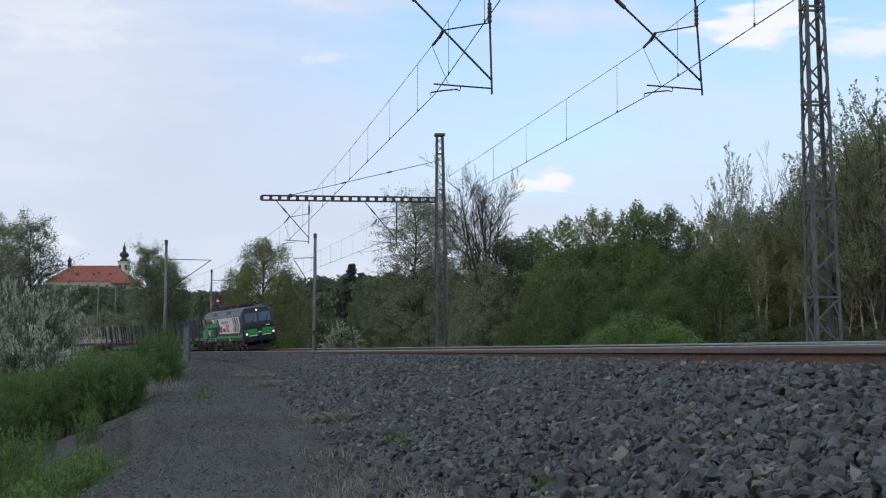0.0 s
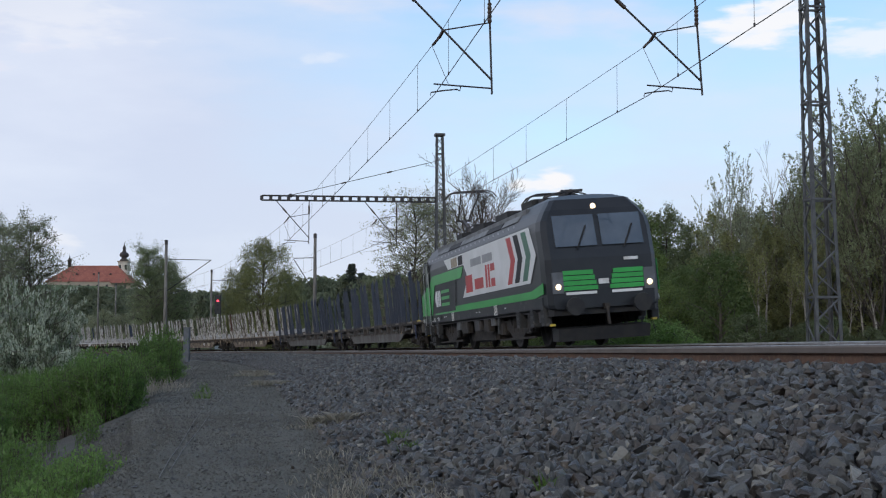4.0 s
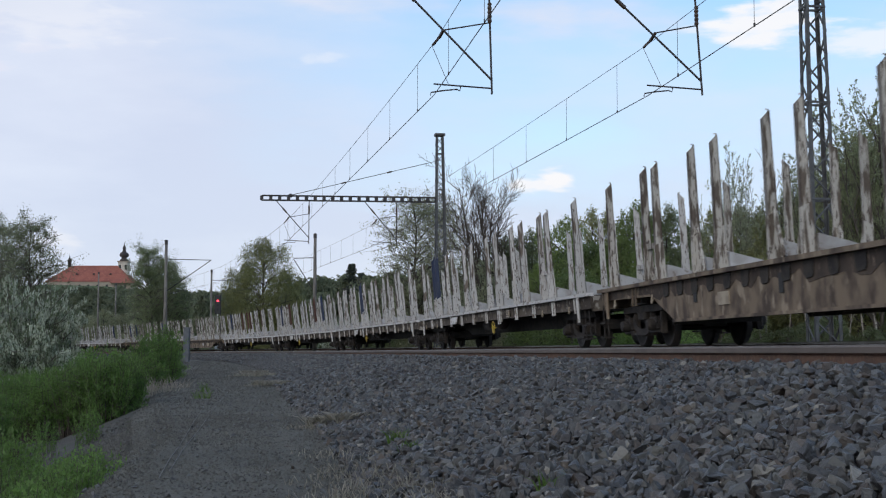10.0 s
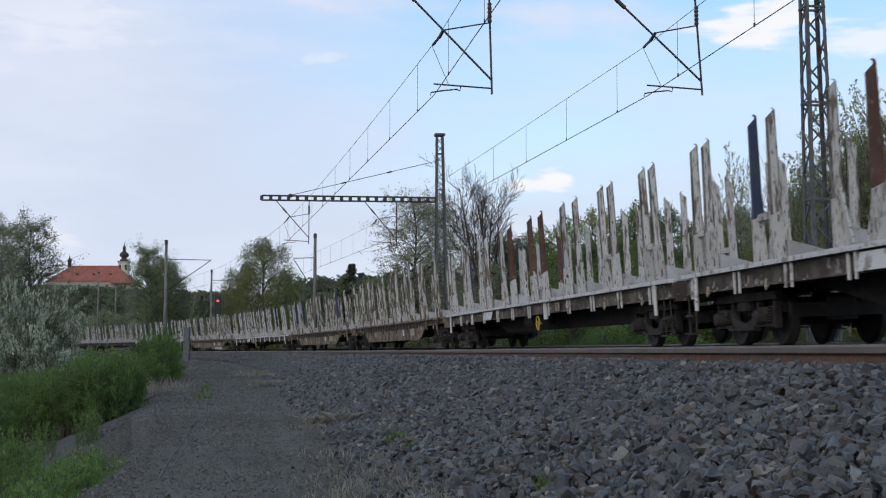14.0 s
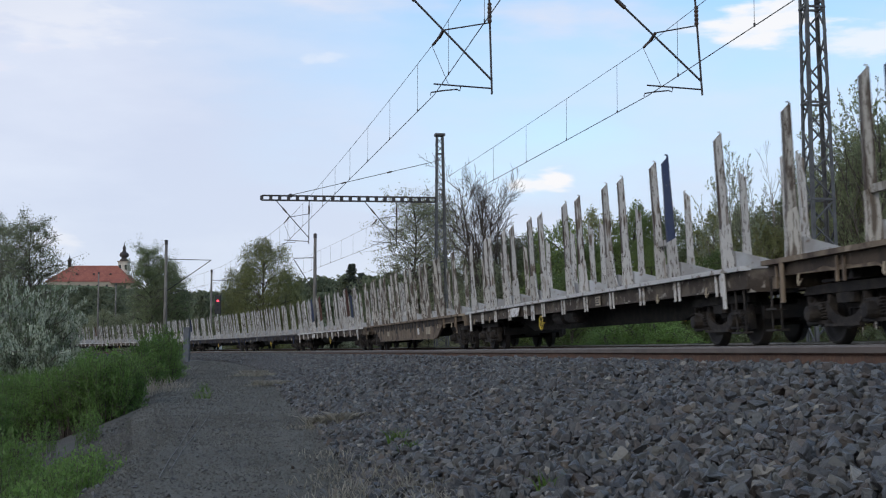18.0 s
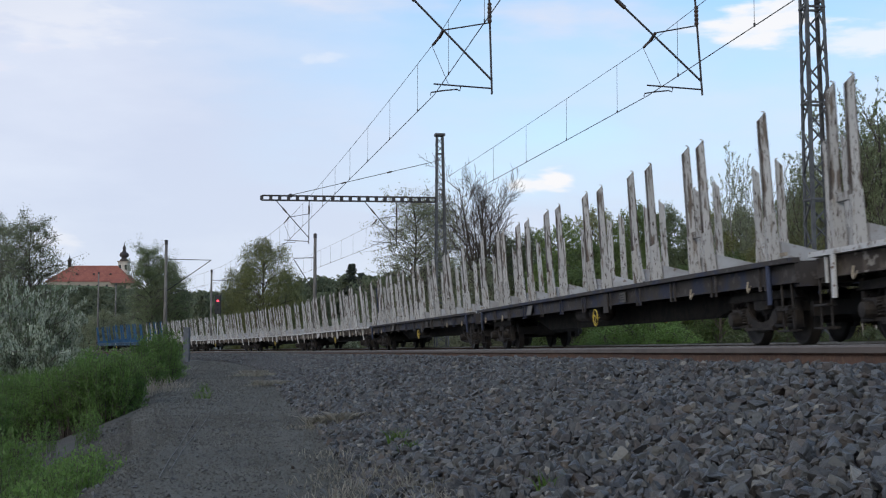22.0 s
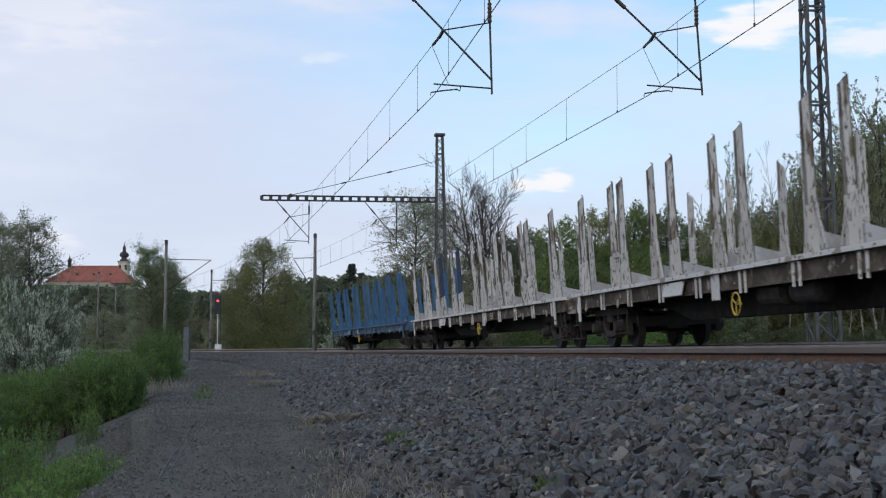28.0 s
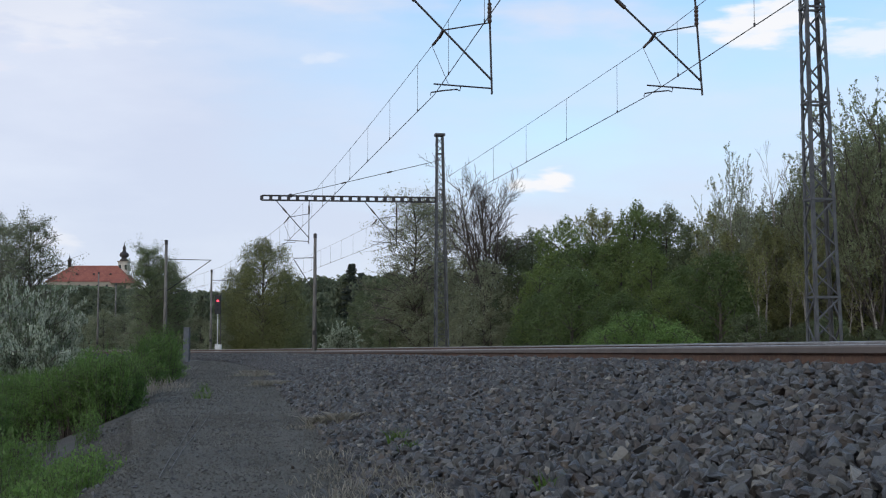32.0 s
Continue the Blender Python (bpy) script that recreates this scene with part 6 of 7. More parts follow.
def branch_tree(seed, height, leaders, counts, wide, per, leaf, mat, bark, label, trunk=0.16, clear=0.12, upward=1.0, droop=0.0, fine=0.007, twig="twig", splay=1.0, even=False):
    """A tree grown branch by branch: leaders from a short trunk, each forking twice more into fine twigs."""
    rng = np.random.default_rng(seed)
    g, gt = Geo(), Geo()
    P, A = [], []

    def grow(p, d, ln, r, level):
        d = d / np.linalg.norm(d)
        bend = np.array([0, 0, 0.25 * upward - droop * (0.4 if level >= 1 else 0.0)])
        m = p + d * ln * 0.5 + rng.normal(size=3) * 0.03 * ln
        e = m + (d + bend + rng.normal(size=3) * 0.08) * ln * 0.5
        (g if level < 2 else gt).tube([p, m, e], [r, r * 0.7, max(fine * 0.6, r * 0.35)], 6 if level < 1 else 4 if level < 2 else 3)
        if level == len(counts):
            if per:
                t = rng.uniform(0.1, 1.05, size=(per, 1))
                P.append(p + (e - p) * t + rng.normal(size=(per, 3)) * 0.06 * ln)
                A.append(rng.normal(size=(per, 3)) + np.array([0, 0, 0.6 * upward - 1.5 * droop]))
            return
        for k in range(counts[level]):
            t = 0.22 + 0.78 * (k + rng.random()) / counts[level]
            q = p + (m - p) * 2 * t if t < 0.5 else m + (e - m) * (2 * t - 1)
            side = rng.normal(size=3)
            side -= d * side.dot(d)
            side /= np.linalg.norm(side)
            nd = d * 0.75 + side * wide * rng.uniform(0.6, 1.3) + np.array([0, 0, 0.35 * upward])
            grow(q, nd, ln * rng.uniform(0.3, 0.55) * (1.15 - 0.45 * t), max(fine, r * (0.55 - 0.25 * t)), level + 1)

    base = height * clear
    g.tube([(0, 0, -0.3), (0.02 * height * rng.normal(), 0, base * 0.5), (0, 0, base)], [trunk * 1.15, trunk, trunk * 0.9], 8)
    for i in range(leaders):
        ang = i * 2.4 + rng.uniform(-0.4, 0.4)
        tilt = (0.05 if i == 0 else rng.uniform(0.12, 0.34)) * wide / 0.5 * splay
        grow(np.array([0, 0, base * (0.75 + 0.25 * rng.random())]), np.array([tilt * math.cos(ang), tilt * math.sin(ang), 1.0]), (height - base) * (rng.uniform(0.66, 0.84) if even else 0.9 if i == 0 else rng.uniform(0.6, 0.88)), trunk * (0.8 if i == 0 else 0.5), 0)
    ob = new("tree")
    if not per:
        part("crown", mesh_of("crown", gt.v, gt.f, M[twig]), None, ob)
        gt = Geo()
    nt = len(g.f)
    g.add(gt.v, gt.f)
    part("trunk", mesh_of("trunk", g.v, g.f, [M[bark], M[twig]], [0] * nt + [1] * len(gt.f)), None, ob)
    if per:
        part("crown", leaf_strip("crown", np.concatenate(P), np.concatenate(A), leaf, M[mat], rng, 0.5), None, ob)
    return tagged(ob, label, "tree")


def lobed_tree(seed, height, radius, base, lobes, leaves, leaf, mat, label, bark="bark", trunk=0.15, taper=0.6, ragged=0.16, up=0.4, thin=0.0, top=0.3, lobe=1.0, hang=0.0):
    """A full-leaved tree: limbs run to many rounded masses of foliage, each a shell of small leaves with loose sprays."""
    rng = np.random.default_rng(seed)
    g = Geo()
    h0 = height * 0.86
    bend = rng.normal(size=2) * 0.02 * height
    g.tube([(0, 0, -0.3), (bend[0] * 0.5, bend[1] * 0.5, h0 * 0.4), (bend[0], bend[1], h0)], [trunk, trunk * 0.7, 0.02], 7)
    P, D = [], []
    for k in range(lobes):
        u = (k + rng.uniform(0.2, 0.8)) / lobes
        r = radius * math.sin(math.pi * min(0.97, 0.16 + 0.8 * u * (1 - 0.2 * top))) ** taper * (1 - top * max(0.0, u - 0.55))
        lr = lobe * radius * rng.uniform(0.24, 0.42) * (1 - 0.35 * u)
        ang = 2.4 * k + rng.uniform(-0.5, 0.5)
        far = max(0.0, r - lr * 0.8) * rng.uniform(0.55, 1.08) * (1 if u < 0.93 else 0.2)
        c = np.array([far * math.cos(ang), far * math.sin(ang), height * (base + (1 - base) * u) - lr * (0.8 if u > 0.9 else 0.2)])
        z0 = max(0.2, c[2] - 0.45 * far - 0.3)
        m = np.array([bend[0] * z0 / height, bend[1] * z0 / height, z0])
        g.tube([m, (m + c) / 2 + np.array([0, 0, 0.1 * far]), c], [trunk * 0.3, trunk * 0.2, 0.012], 4)
        for j in range(5):
            e = rng.normal(size=3)
            e = c + e / np.linalg.norm(e) * lr * 0.95
            g.tube([c, (c + e) / 2 + rng.normal(size=3) * 0.05 * lr, e], [0.014, 0.01, 0.005], 3)
        n = int(leaves / lobes * (lr / (0.3 * radius * lobe)) ** 2)
        d = rng.normal(size=(n, 3)) + np.array([0, 0, 0.25])
        d /= np.linalg.norm(d, axis=1)[:, None]
        ph = rng.uniform(0, 6.28, 6)
        lump = 1 + 0.17 * np.sin(5.3 * d[:, 0] + ph[0]) * np.sin(4.7 * d[:, 2] + ph[1]) + 0.11 * np.sin(11 * d[:, 1] + ph[2]) * np.sin(10 * d[:, 2] + ph[3]) + 0.07 * np.sin(19 * d[:, 0] + ph[4]) * np.sin(17 * d[:, 1] + ph[5])
        rad = lr * lump * (1.04 - (0.34 + thin) * rng.random(n) ** 1.5)
        spray = rng.normal(size=(14, 3)) + np.array([0, 0, 0.5])
        spray /= np.linalg.norm(spray, axis=1)[:, None]
        cut = int(n * ragged)
        d[:cut] = spray[rng.integers(0, 14, cut)] + rng.normal(size=(cut, 3)) * 0.1
        rad[:cut] = lr * rng.uniform(0.7, 1.38, cut)
        q = c + d * rad[:, None] * np.array([1, 1, 0.9])
        q[:cut, 2] -= hang * lr * rng.random(cut) ** 0.7
        P.append(q)
        D.append(d + np.array([0, 0, up]) + rng.normal(size=(n, 3)) * 0.55)
    ob = new("tree")
    part("trunk", mesh_of("trunk", g.v, g.f, M[bark]), None, ob)
    part("crown", facing_leaves("crown", np.concatenate(P), np.concatenate(D), leaf, M[mat], rng), None, ob)
    return tagged(ob, label, "tree")


def facing_leaves(name, p, nrm, size, mat, rng):
    """Small three-cornered leaves at the places p, their faces turned along nrm."""
    n = len(p)
    nrm = nrm / (np.linalg.norm(nrm, axis=1)[:, None] + 1e-6)
    a = np.cross(nrm, rng.normal(size=(n, 3)))
    a /= np.linalg.norm(a, axis=1)[:, None] + 1e-6
    b = np.cross(nrm, a)
    s = size * rng.uniform(0.6, 1.4, size=(n, 1))
    v = np.empty((n, 3, 3))
    v[:, 0], v[:, 1], v[:, 2] = p + a * s, p - a * s * 0.6 + b * s * 0.6, p - a * s * 0.6 - b * s * 0.6
    me = bpy.data.meshes.new(name)
    me.vertices.add(n * 3)
    me.vertices.foreach_set("co", v.astype(np.float32).ravel())
    me.loops.add(n * 3)
    me.loops.foreach_set("vertex_index", np.arange(n * 3, dtype=np.int32))
    me.polygons.add(n)
    me.polygons.foreach_set("loop_start", np.arange(0, n * 3, 3, dtype=np.int32))
    me.polygons.foreach_set("loop_total", np.full(n, 3, dtype=np.int32))
    me.materials.append(mat)
    me.update(calc_edges=True)
    return me


TREES = {}


def tree_kinds():
    T = TREES
    dense = "dense fresh green tree at the edge of the wood"
    T["green"] = [lobed_tree(11 + i, 8.6, 2.7, 0.1, 30, 24000, 0.07, "leaf_mid", dense) for i in range(2)]
    T["deep"] = [lobed_tree(15 + i, 7.0, 2.9, 0.04, 32, 26000, 0.068, "leaf_dark", "broad dark green tree at the edge of the wood", top=0.15) for i in range(2)]
    T["dim"] = [lobed_tree(18 + i, 8.6, 2.5, 0.08, 26, 17000, 0.075, "leaf_moss", "grey-green tree in young leaf at the edge of the wood", ragged=0.24, thin=0.2) for i in range(2)]
    T["olive"] = [lobed_tree(31, 9, 2.3, 0.06, 28, 15000, 0.072, "leaf_olive", "slender tree with young olive-green leaves", ragged=0.3, thin=0.25)]
    T["poplar"] = [branch_tree(41 + i, 12, 3, (12, 6, 3), 0.5, 20, 0.06, "leaf_poplar", "birch_bark", "tall thin-leaved poplar with a pale trunk", 0.1, 0.1, 1.2, splay=0.9) for i in range(3)]
    T["upright"] = [branch_tree(46 + i, 14, 5, (12, 7, 3), 0.72, 18, 0.065, "leaf_tall", "bark", "tall tree of rising branches in young grey-green leaf", 0.17, 0.08, 0.9, splay=0.8) for i in range(2)]
    T["stem"] = [branch_tree(48 + i, 8, 1, (12, 6), 0.45, 12, 0.07, "leaf_olive", "birch_bark", "young birch with a thin white stem", 0.05, 0.5, 1.0) for i in range(2)]
    T["haze"] = [lobed_tree(55 + i, 8, 2.9, 0.02, 26, 15000, 0.08, "leaf_haze", "budding grey-brown tree at the edge of the wood", ragged=0.3, thin=0.3, trunk=0.12) for i in range(2)]
    T["bare"] = [branch_tree(59, 12.5, 7, (9, 8, 6), 0.72, 0, 0.07, "leaf_olive", "bark", "bare tree with fine upright twigs", 0.13, 0.3, 0.6, fine=0.011, twig="bark", splay=0.6, even=True)]
    T["whip"] = [branch_tree(57, 12.5, 3, (10, 6, 3), 0.5, 0, 0.07, "leaf_olive", "birch_bark", "bare birch with fine pale twigs", 0.12, 0.1, 0.7, fine=0.012, splay=0.7)]
    T["birch"] = [tree_kind("tree", 61 + i, 10, 2.6, 0.14, 80, 9, 14, 0.05, "leaf_grey", "bark", "birch with fine drooping young leaves", trunk=0.13, spread=0.2, rise=0.75, droop=0.3, taper=0.5, top=0.35) for i in range(2)]
    T["weep"] = [tree_kind("tree", 66 + i, 10, 2.7, 0.1, 84, 9, 18, 0.052, "leaf_weep", "bark", "birch with dark limbs and hanging grey-green leaves", trunk=0.17, spread=0.2, rise=0.8, droop=0.55, taper=0.45, top=0.3) for i in range(2)]
    T["shrub"] = [wand_shrub(71 + i, 2.2, 0.95, 85, 80, 0.034, "leaf_bright", "leafy bright green shrub of upright shoots below the bank", side=2) for i in range(3)]
    T["thicket"] = [lobed_tree(75, 2.4, 1.5, 0.05, 26, 14000, 0.04, "leaf_thicket", "low bright green shrub in front of the wood", trunk=0.05, ragged=0.35)]
    T["weed"] = [wand_shrub(77 + i, 0.6, 0.4, 42, 40, 0.019, "leaf_bright", "low leafy weed growing beside the path") for i in range(3)]
    T["blossom"] = [wand_shrub(81 + i, 3.6, 2.2, 64, 120, 0.046, "leaf_sage", "spreading shrub of pale grey-green leaves, white with blossom", fan=1.9, side=12, flower="blossom", lift=1.2, wide=0.6) for i in range(2)]
    T["far"] = [tree_kind("tree", 91 + i, 14, 4.6, 0.12, 30, 5, 5, 0.5, m, "bark", "distant green tree on the skyline", trunk=0.2, spread=0.85) for i, m in enumerate(("leaf_far", "leaf_far", "leaf_far"))]
    T["broad"] = [lobed_tree(35 + i, 12.5, 4.3, 0.03, 56, 60000, 0.075, "leaf_bronze", "rounded tree in young olive-green leaf", trunk=0.22, ragged=0.22, thin=0.1, top=0.35) for i in range(2)]
    T["lacy"] = [tree_kind("tree", 68 + i, 10, 2.5, 0.06, 90, 10, 26, 0.05, "leaf_lacy", "bark", "tall green birch in leaf beside the line", trunk=0.15, spread=0.26, rise=0.8, droop=0.5, taper=0.45, top=0.3) for i in range(2)]
    T["conifer"] = [conifer(95)]


def conifer(seed):
    """A spruce: whorls of drooping boughs on a straight stem, with gaps between the tiers."""
    rng = np.random.default_rng(seed)
    g = Geo().tube([(0, 0, -0.3), (0, 0, 8), (0, 0, 17)], [0.22, 0.14, 0.03], 7)
    c, sp = [], []
    for tier in range(22):
        t = 0.1 + 0.89 * tier / 21
        for k in range(9):
            r = 3.7 * (1 - t) ** 0.85 * rng.uniform(0.45, 1.15) + 0.1
            t = t + rng.uniform(-0.02, 0.02)
            a = k * 0.7 + tier + rng.uniform(-0.2, 0.2)
            for w in (0.3, 0.55, 0.8, 1.0):
                c.append((r * w * math.cos(a), r * w * math.sin(a), 17 * t - 0.3 * r * w + 0.12 * r * w * w))
                sp.append(0.2)
            g.bar((0, 0, 17 * t), (r * math.cos(a), r * math.sin(a), 17 * t - 0.2 * r), 0.05)
    ob = new("spruce")
    part("trunk", g, M["bark"], ob)
    part("crown", leaf_mesh("crown", rng, c, [0.3] * len(c), 9, 0.2, M["leaf_conifer"], 0.7), None, ob)
    return tagged(ob, "dark spruce above the distant wood", "tree")


tree_kinds()
TOPS = {}
for kinds in TREES.values():
    for t in kinds:
        zs = np.concatenate([np.array([v.co.z for v in c.data.vertices]) for c in t.children])
        TOPS[t.name] = float(np.percentile(zs, 99.7))
USED = set()
FAR_WOODS = []


def plant(kind, px, d, top_y, scale_w=1.0, z=-1.5, turn=None, tall=None, label=""):
    """Sets a tree of a kind on the sight line px at the distance d, its top on the line top_y."""
    rng = random.Random(int(px * 7 + d * 13 + top_y))
    src = rng.choice(TREES[kind])
    nominal = TOPS[src.name]
    h = tall if tall else (623.5 - top_y) / 2300 * d - 0.16 - z
    k = h / nominal
    x = (px - 784) / 2300 * d
    if kind == "far":
        FAR_WOODS.append((src, Matrix.LocRotScale((x, d, z), Euler((0, 0, rng.uniform(0, 6.28))), (k * scale_w, k * scale_w, k))))
        return None
    m = Matrix.LocRotScale((x, d, z), Euler((0, 0, rng.uniform(0, 6.28) if turn is None else turn)), None)
    if src.name in USED:
        ob = copy_thing(src, m)
    else:
        USED.add(src.name)
        ob = src
        ob.matrix_basis = m
    ob.scale = (k * scale_w, k * scale_w, k)
    if label:
        ob["label"] = label
    return ob


def planting():
    # beyond the tracks: the rounded green trees at the edge of the wood
    for px, d, ty, w in ((1000, 80, 388, 0.85), (1128, 80, 360, 0.75), (1100, 70, 420, 0.9), (1060, 64, 470, 0.9), (1150, 66, 440, 0.85), (955, 74, 470, 0.95), (1185, 60, 500, 0.9)):
        plant("green", px, d, ty, w)
    for px, d, ty, w in ((1272, 58, 447, 0.85), (1012, 60, 476, 1.0), (1215, 62, 470, 0.8), (1300, 60, 500, 0.8), (960, 66, 520, 1.1), (1100, 56, 520, 1.1), (1045, 72, 430, 0.9)):
        plant("deep", px, d, ty, w)
    for px, d, ty, w in ((944, 88, 408, 0.9), (1184, 82, 364, 0.75), (905, 92, 440, 1.0), (1226, 78, 394, 0.8), (920, 80, 480, 1.1), (885, 84, 520, 1.2), (1155, 86, 380, 0.9)):
        plant("dim", px, d, ty, w)
    for px, d, ty, w in ((1050, 82, 370, 0.75), (1073, 84, 376, 0.75), (1262, 74, 372, 0.8), (1313, 72, 366, 0.85), (1290, 66, 410, 0.9), (1345, 70, 385, 0.9), (1335, 64, 440, 1.0), (1375, 68, 410, 1.0), (1430, 70, 400, 1.1), (1490, 68, 385, 1.1), (1545, 66, 370, 1.1), (1400, 64, 480, 1.2), (1455, 63, 470, 1.2), (1515, 62, 450, 1.2), (1570, 60, 440, 1.2), (1600, 66, 350, 1.1)):
        plant("olive", px, d, ty, w)
    for i in range(9):
        plant("dim", 900 + 55 * i, 92 + 5 * (i % 2), 420 + 9 * (i * 5 % 4), 1.3)
    for i in range(7):
        plant("deep", 1300 + 48 * i, 80 + 4 * (i % 2), 430 + 14 * (i % 3), 1.3)
    for px, d, ty, w in ((1284, 68, 300, 0.8), (1306, 66, 266, 0.85), (1335, 70, 292, 0.8), (1412, 72, 280, 0.9), (1440, 72, 300, 0.9), (1262, 74, 345, 0.8)):
        plant("poplar", px, d, ty, w)
    for px, d, ty, w in ((1498, 62, 240, 0.85), (1525, 60, 214, 0.85), (1552, 58, 188, 0.9), (1582, 58, 158, 0.9), (1620, 60, 130, 0.9), (1470, 70, 268, 0.9), (1510, 66, 250, 0.9), (1540, 66, 222, 0.9), (1568, 64, 204, 0.9), (1395, 74, 310, 0.8), (1455, 72, 310, 0.9)):
        plant("upright", px, d, ty, w)
    rng = random.Random(15)
    for i in range(9):
        plant("stem", 1335 + 27 * i + rng.uniform(-9, 9), 57 + rng.uniform(0, 4), 400 + rng.uniform(0, 60), 1.1)
    for i in range(8):
        plant("dim", 1322 + 36 * i, 54 + 3 * (i % 2), 556 + 12 * (i * 3 % 4), 1.6, label="low grey-green bush along the edge of the wood")
    # the grey budding wood round the second mast
    for px, d, ty, w in ((830, 92, 450, 1.0), (780, 100, 465, 1.0), (740, 96, 500, 1.1), (820, 84, 525, 1.1), (870, 78, 545, 1.1), (860, 90, 470, 1.0), (700, 104, 545, 1.1), (760, 90, 560, 1.2), (660, 118, 560, 1.0)):
        plant("haze", px, d, ty, w)
    for px, d, ty, w in ((700, 112, 478, 1.0), (665, 118, 492, 1.0), (720, 104, 520, 1.1), (640, 124, 520, 1.0), (690, 100, 560, 1.2), (745, 112, 480, 1.0), (810, 104, 480, 1.1)):
        plant("dim", px, d, ty, w)
    plant("bare", 862, 84, 283, 1.0)
    plant("haze", 858, 80, 462, 0.9)
    for px, d, ty, w in ((1400, 76, 345, 0.9), (1440, 77, 330, 0.9), (1480, 75, 318, 0.9), (1530, 72, 320, 0.9), (1350, 78, 372, 0.9)):
        plant("dim", px, d, ty, w)
    plant("whip", 1368, 72, 248, 0.8)
    plant("birch", 735, 98, 338, 1.0)
    plant("birch", 775, 104, 352, 0.9)
    for px, d, ty, w in ((1128, 44, 552, 1.0), (1085, 46, 572, 1.0), (1180, 43, 574, 1.0), (1060, 48, 586, 0.9)):
        plant("thicket", px, d, ty, w)
    plant("blossom", 606, 112, 572, 0.5)
    # the bend
    plant("broad", 466, 168, 424, 0.95)
    plant("broad", 436, 176, 468, 0.95)
    plant("broad", 505, 178, 480, 0.95)
    plant("far", 420, 200, 520, 0.9)
    plant("far", 560, 215, 520, 0.9)
    plant("lacy", 276, 175, 431, 0.75, -2.2)
    plant("lacy", 302, 178, 455, 0.8, -2.2)
    for px, d, ty, w in ((150, 222, 556, 1.3), (185, 216, 548, 1.3), (218, 214, 556, 1.3), (250, 205, 545, 1.2), (352, 172, 560, 1.2), (384, 166, 565, 1.1)):
        plant("haze", px, d, ty, w, -2.0, label="olive-brown thicket behind the tracks")
    plant("dim", 272, 182, 468, 0.9, -2.2)
    plant("dim", 308, 184, 486, 1.0, -2.2)
    # left of the path
    plant("weep", 52, 62, 376, 0.8, -2.2)
    plant("weep", 4, 66, 384, 0.8, -2.2)
    plant("weep", -35, 58, 380, 1.0, -2.2)
    plant("blossom", 22, 27, 508, 0.5, -2.2)
    plant("blossom", -15, 30, 515, 0.65, -2.2)
    plant("blossom", 74, 30, 535, 0.32, -2.2)
    plant("blossom", 48, 29, 522, 0.4, -2.2)
    plant("blossom", 25, 24, 575, 0.5, -2.2)
    for px, d, ty, w, z in ((284, 32, 580, 0.68, -1.35), (298, 36, 592, 0.65, -1.35), (268, 29, 598, 0.65, -1.35), (245, 27, 618, 0.8, -1.4), (308, 44, 606, 0.55, -1.3), (196, 15.6, 622, 0.8, -1.1), (168, 16.0, 630, 0.85, -1.15), (228, 16.4, 634, 0.7, -1.05), (140, 16.5, 640, 0.9, -1.2), (108, 17, 648, 0.9, -1.25), (76, 17.5, 655, 0.9, -1.3), (215, 18.5, 628, 0.8, -1.2), (180, 19, 618, 0.9, -1.3), (48, 18, 664, 0.9, -1.35), (240, 19, 645, 0.55, -1.1), (10, 16, 690, 0.9, -1.4), (-20, 14, 700, 0.9, -1.4), (30, 22, 655, 1.0, -1.6), (292, 70, 602, 1.0, -1.5)):
        plant("shrub", px, d, ty, w, z)
    for px, d, ty, w in ((160, 13.0, 720, 0.6), (86, 12.5, 742, 0.7), (25, 9.5, 775, 1.1), (-10, 9.0, 760, 1.2), (60, 8.6, 808, 1.1), (105, 8.2, 800, 1.0), (140, 7.8, 790, 1.0), (165, 7.4, 785, 0.8), (20, 7.6, 815, 1.2), (90, 7.0, 828, 1.1), (130, 6.8, 812, 0.9), (50, 6.6, 845, 1.2), (10, 6.2, 850, 1.2), (100, 6.0, 862, 0.9), (158, 7.0, 800, 0.8)):
        plant("weed", px, d, ty, w, -1.12 if px > 80 else -1.2)
    # distance
    rng = random.Random(5)
    for i in range(46):
        px = 520 + 6 * i + rng.uniform(-6, 6)
        plant("far", px, 250 + rng.uniform(-20, 70), 492 + 14 * rng.random() - 0.04 * (px - 520), 0.9, 0.0)
    plant("conifer", 622, 240, 468, 1.2, 0.0)
    plant("conifer", 640, 245, 484, 1.1, 0.0)
    for i in range(26):
        px = 330 + 4 * i + rng.uniform(-4, 4)
        plant("far", px, 300 + rng.uniform(-20, 60), 512 + 10 * rng.random(), 0.9, 0.0)
    for i in range(60):
        px = -40 + 7.0 * i + rng.uniform(-6, 6)
        d = 260 + rng.uniform(0, 120)
        plant("far", px, d, 545 + 12 * rng.random() if i % 2 else 520 + 8 * rng.random(), 1.0, 2.0)


planting()


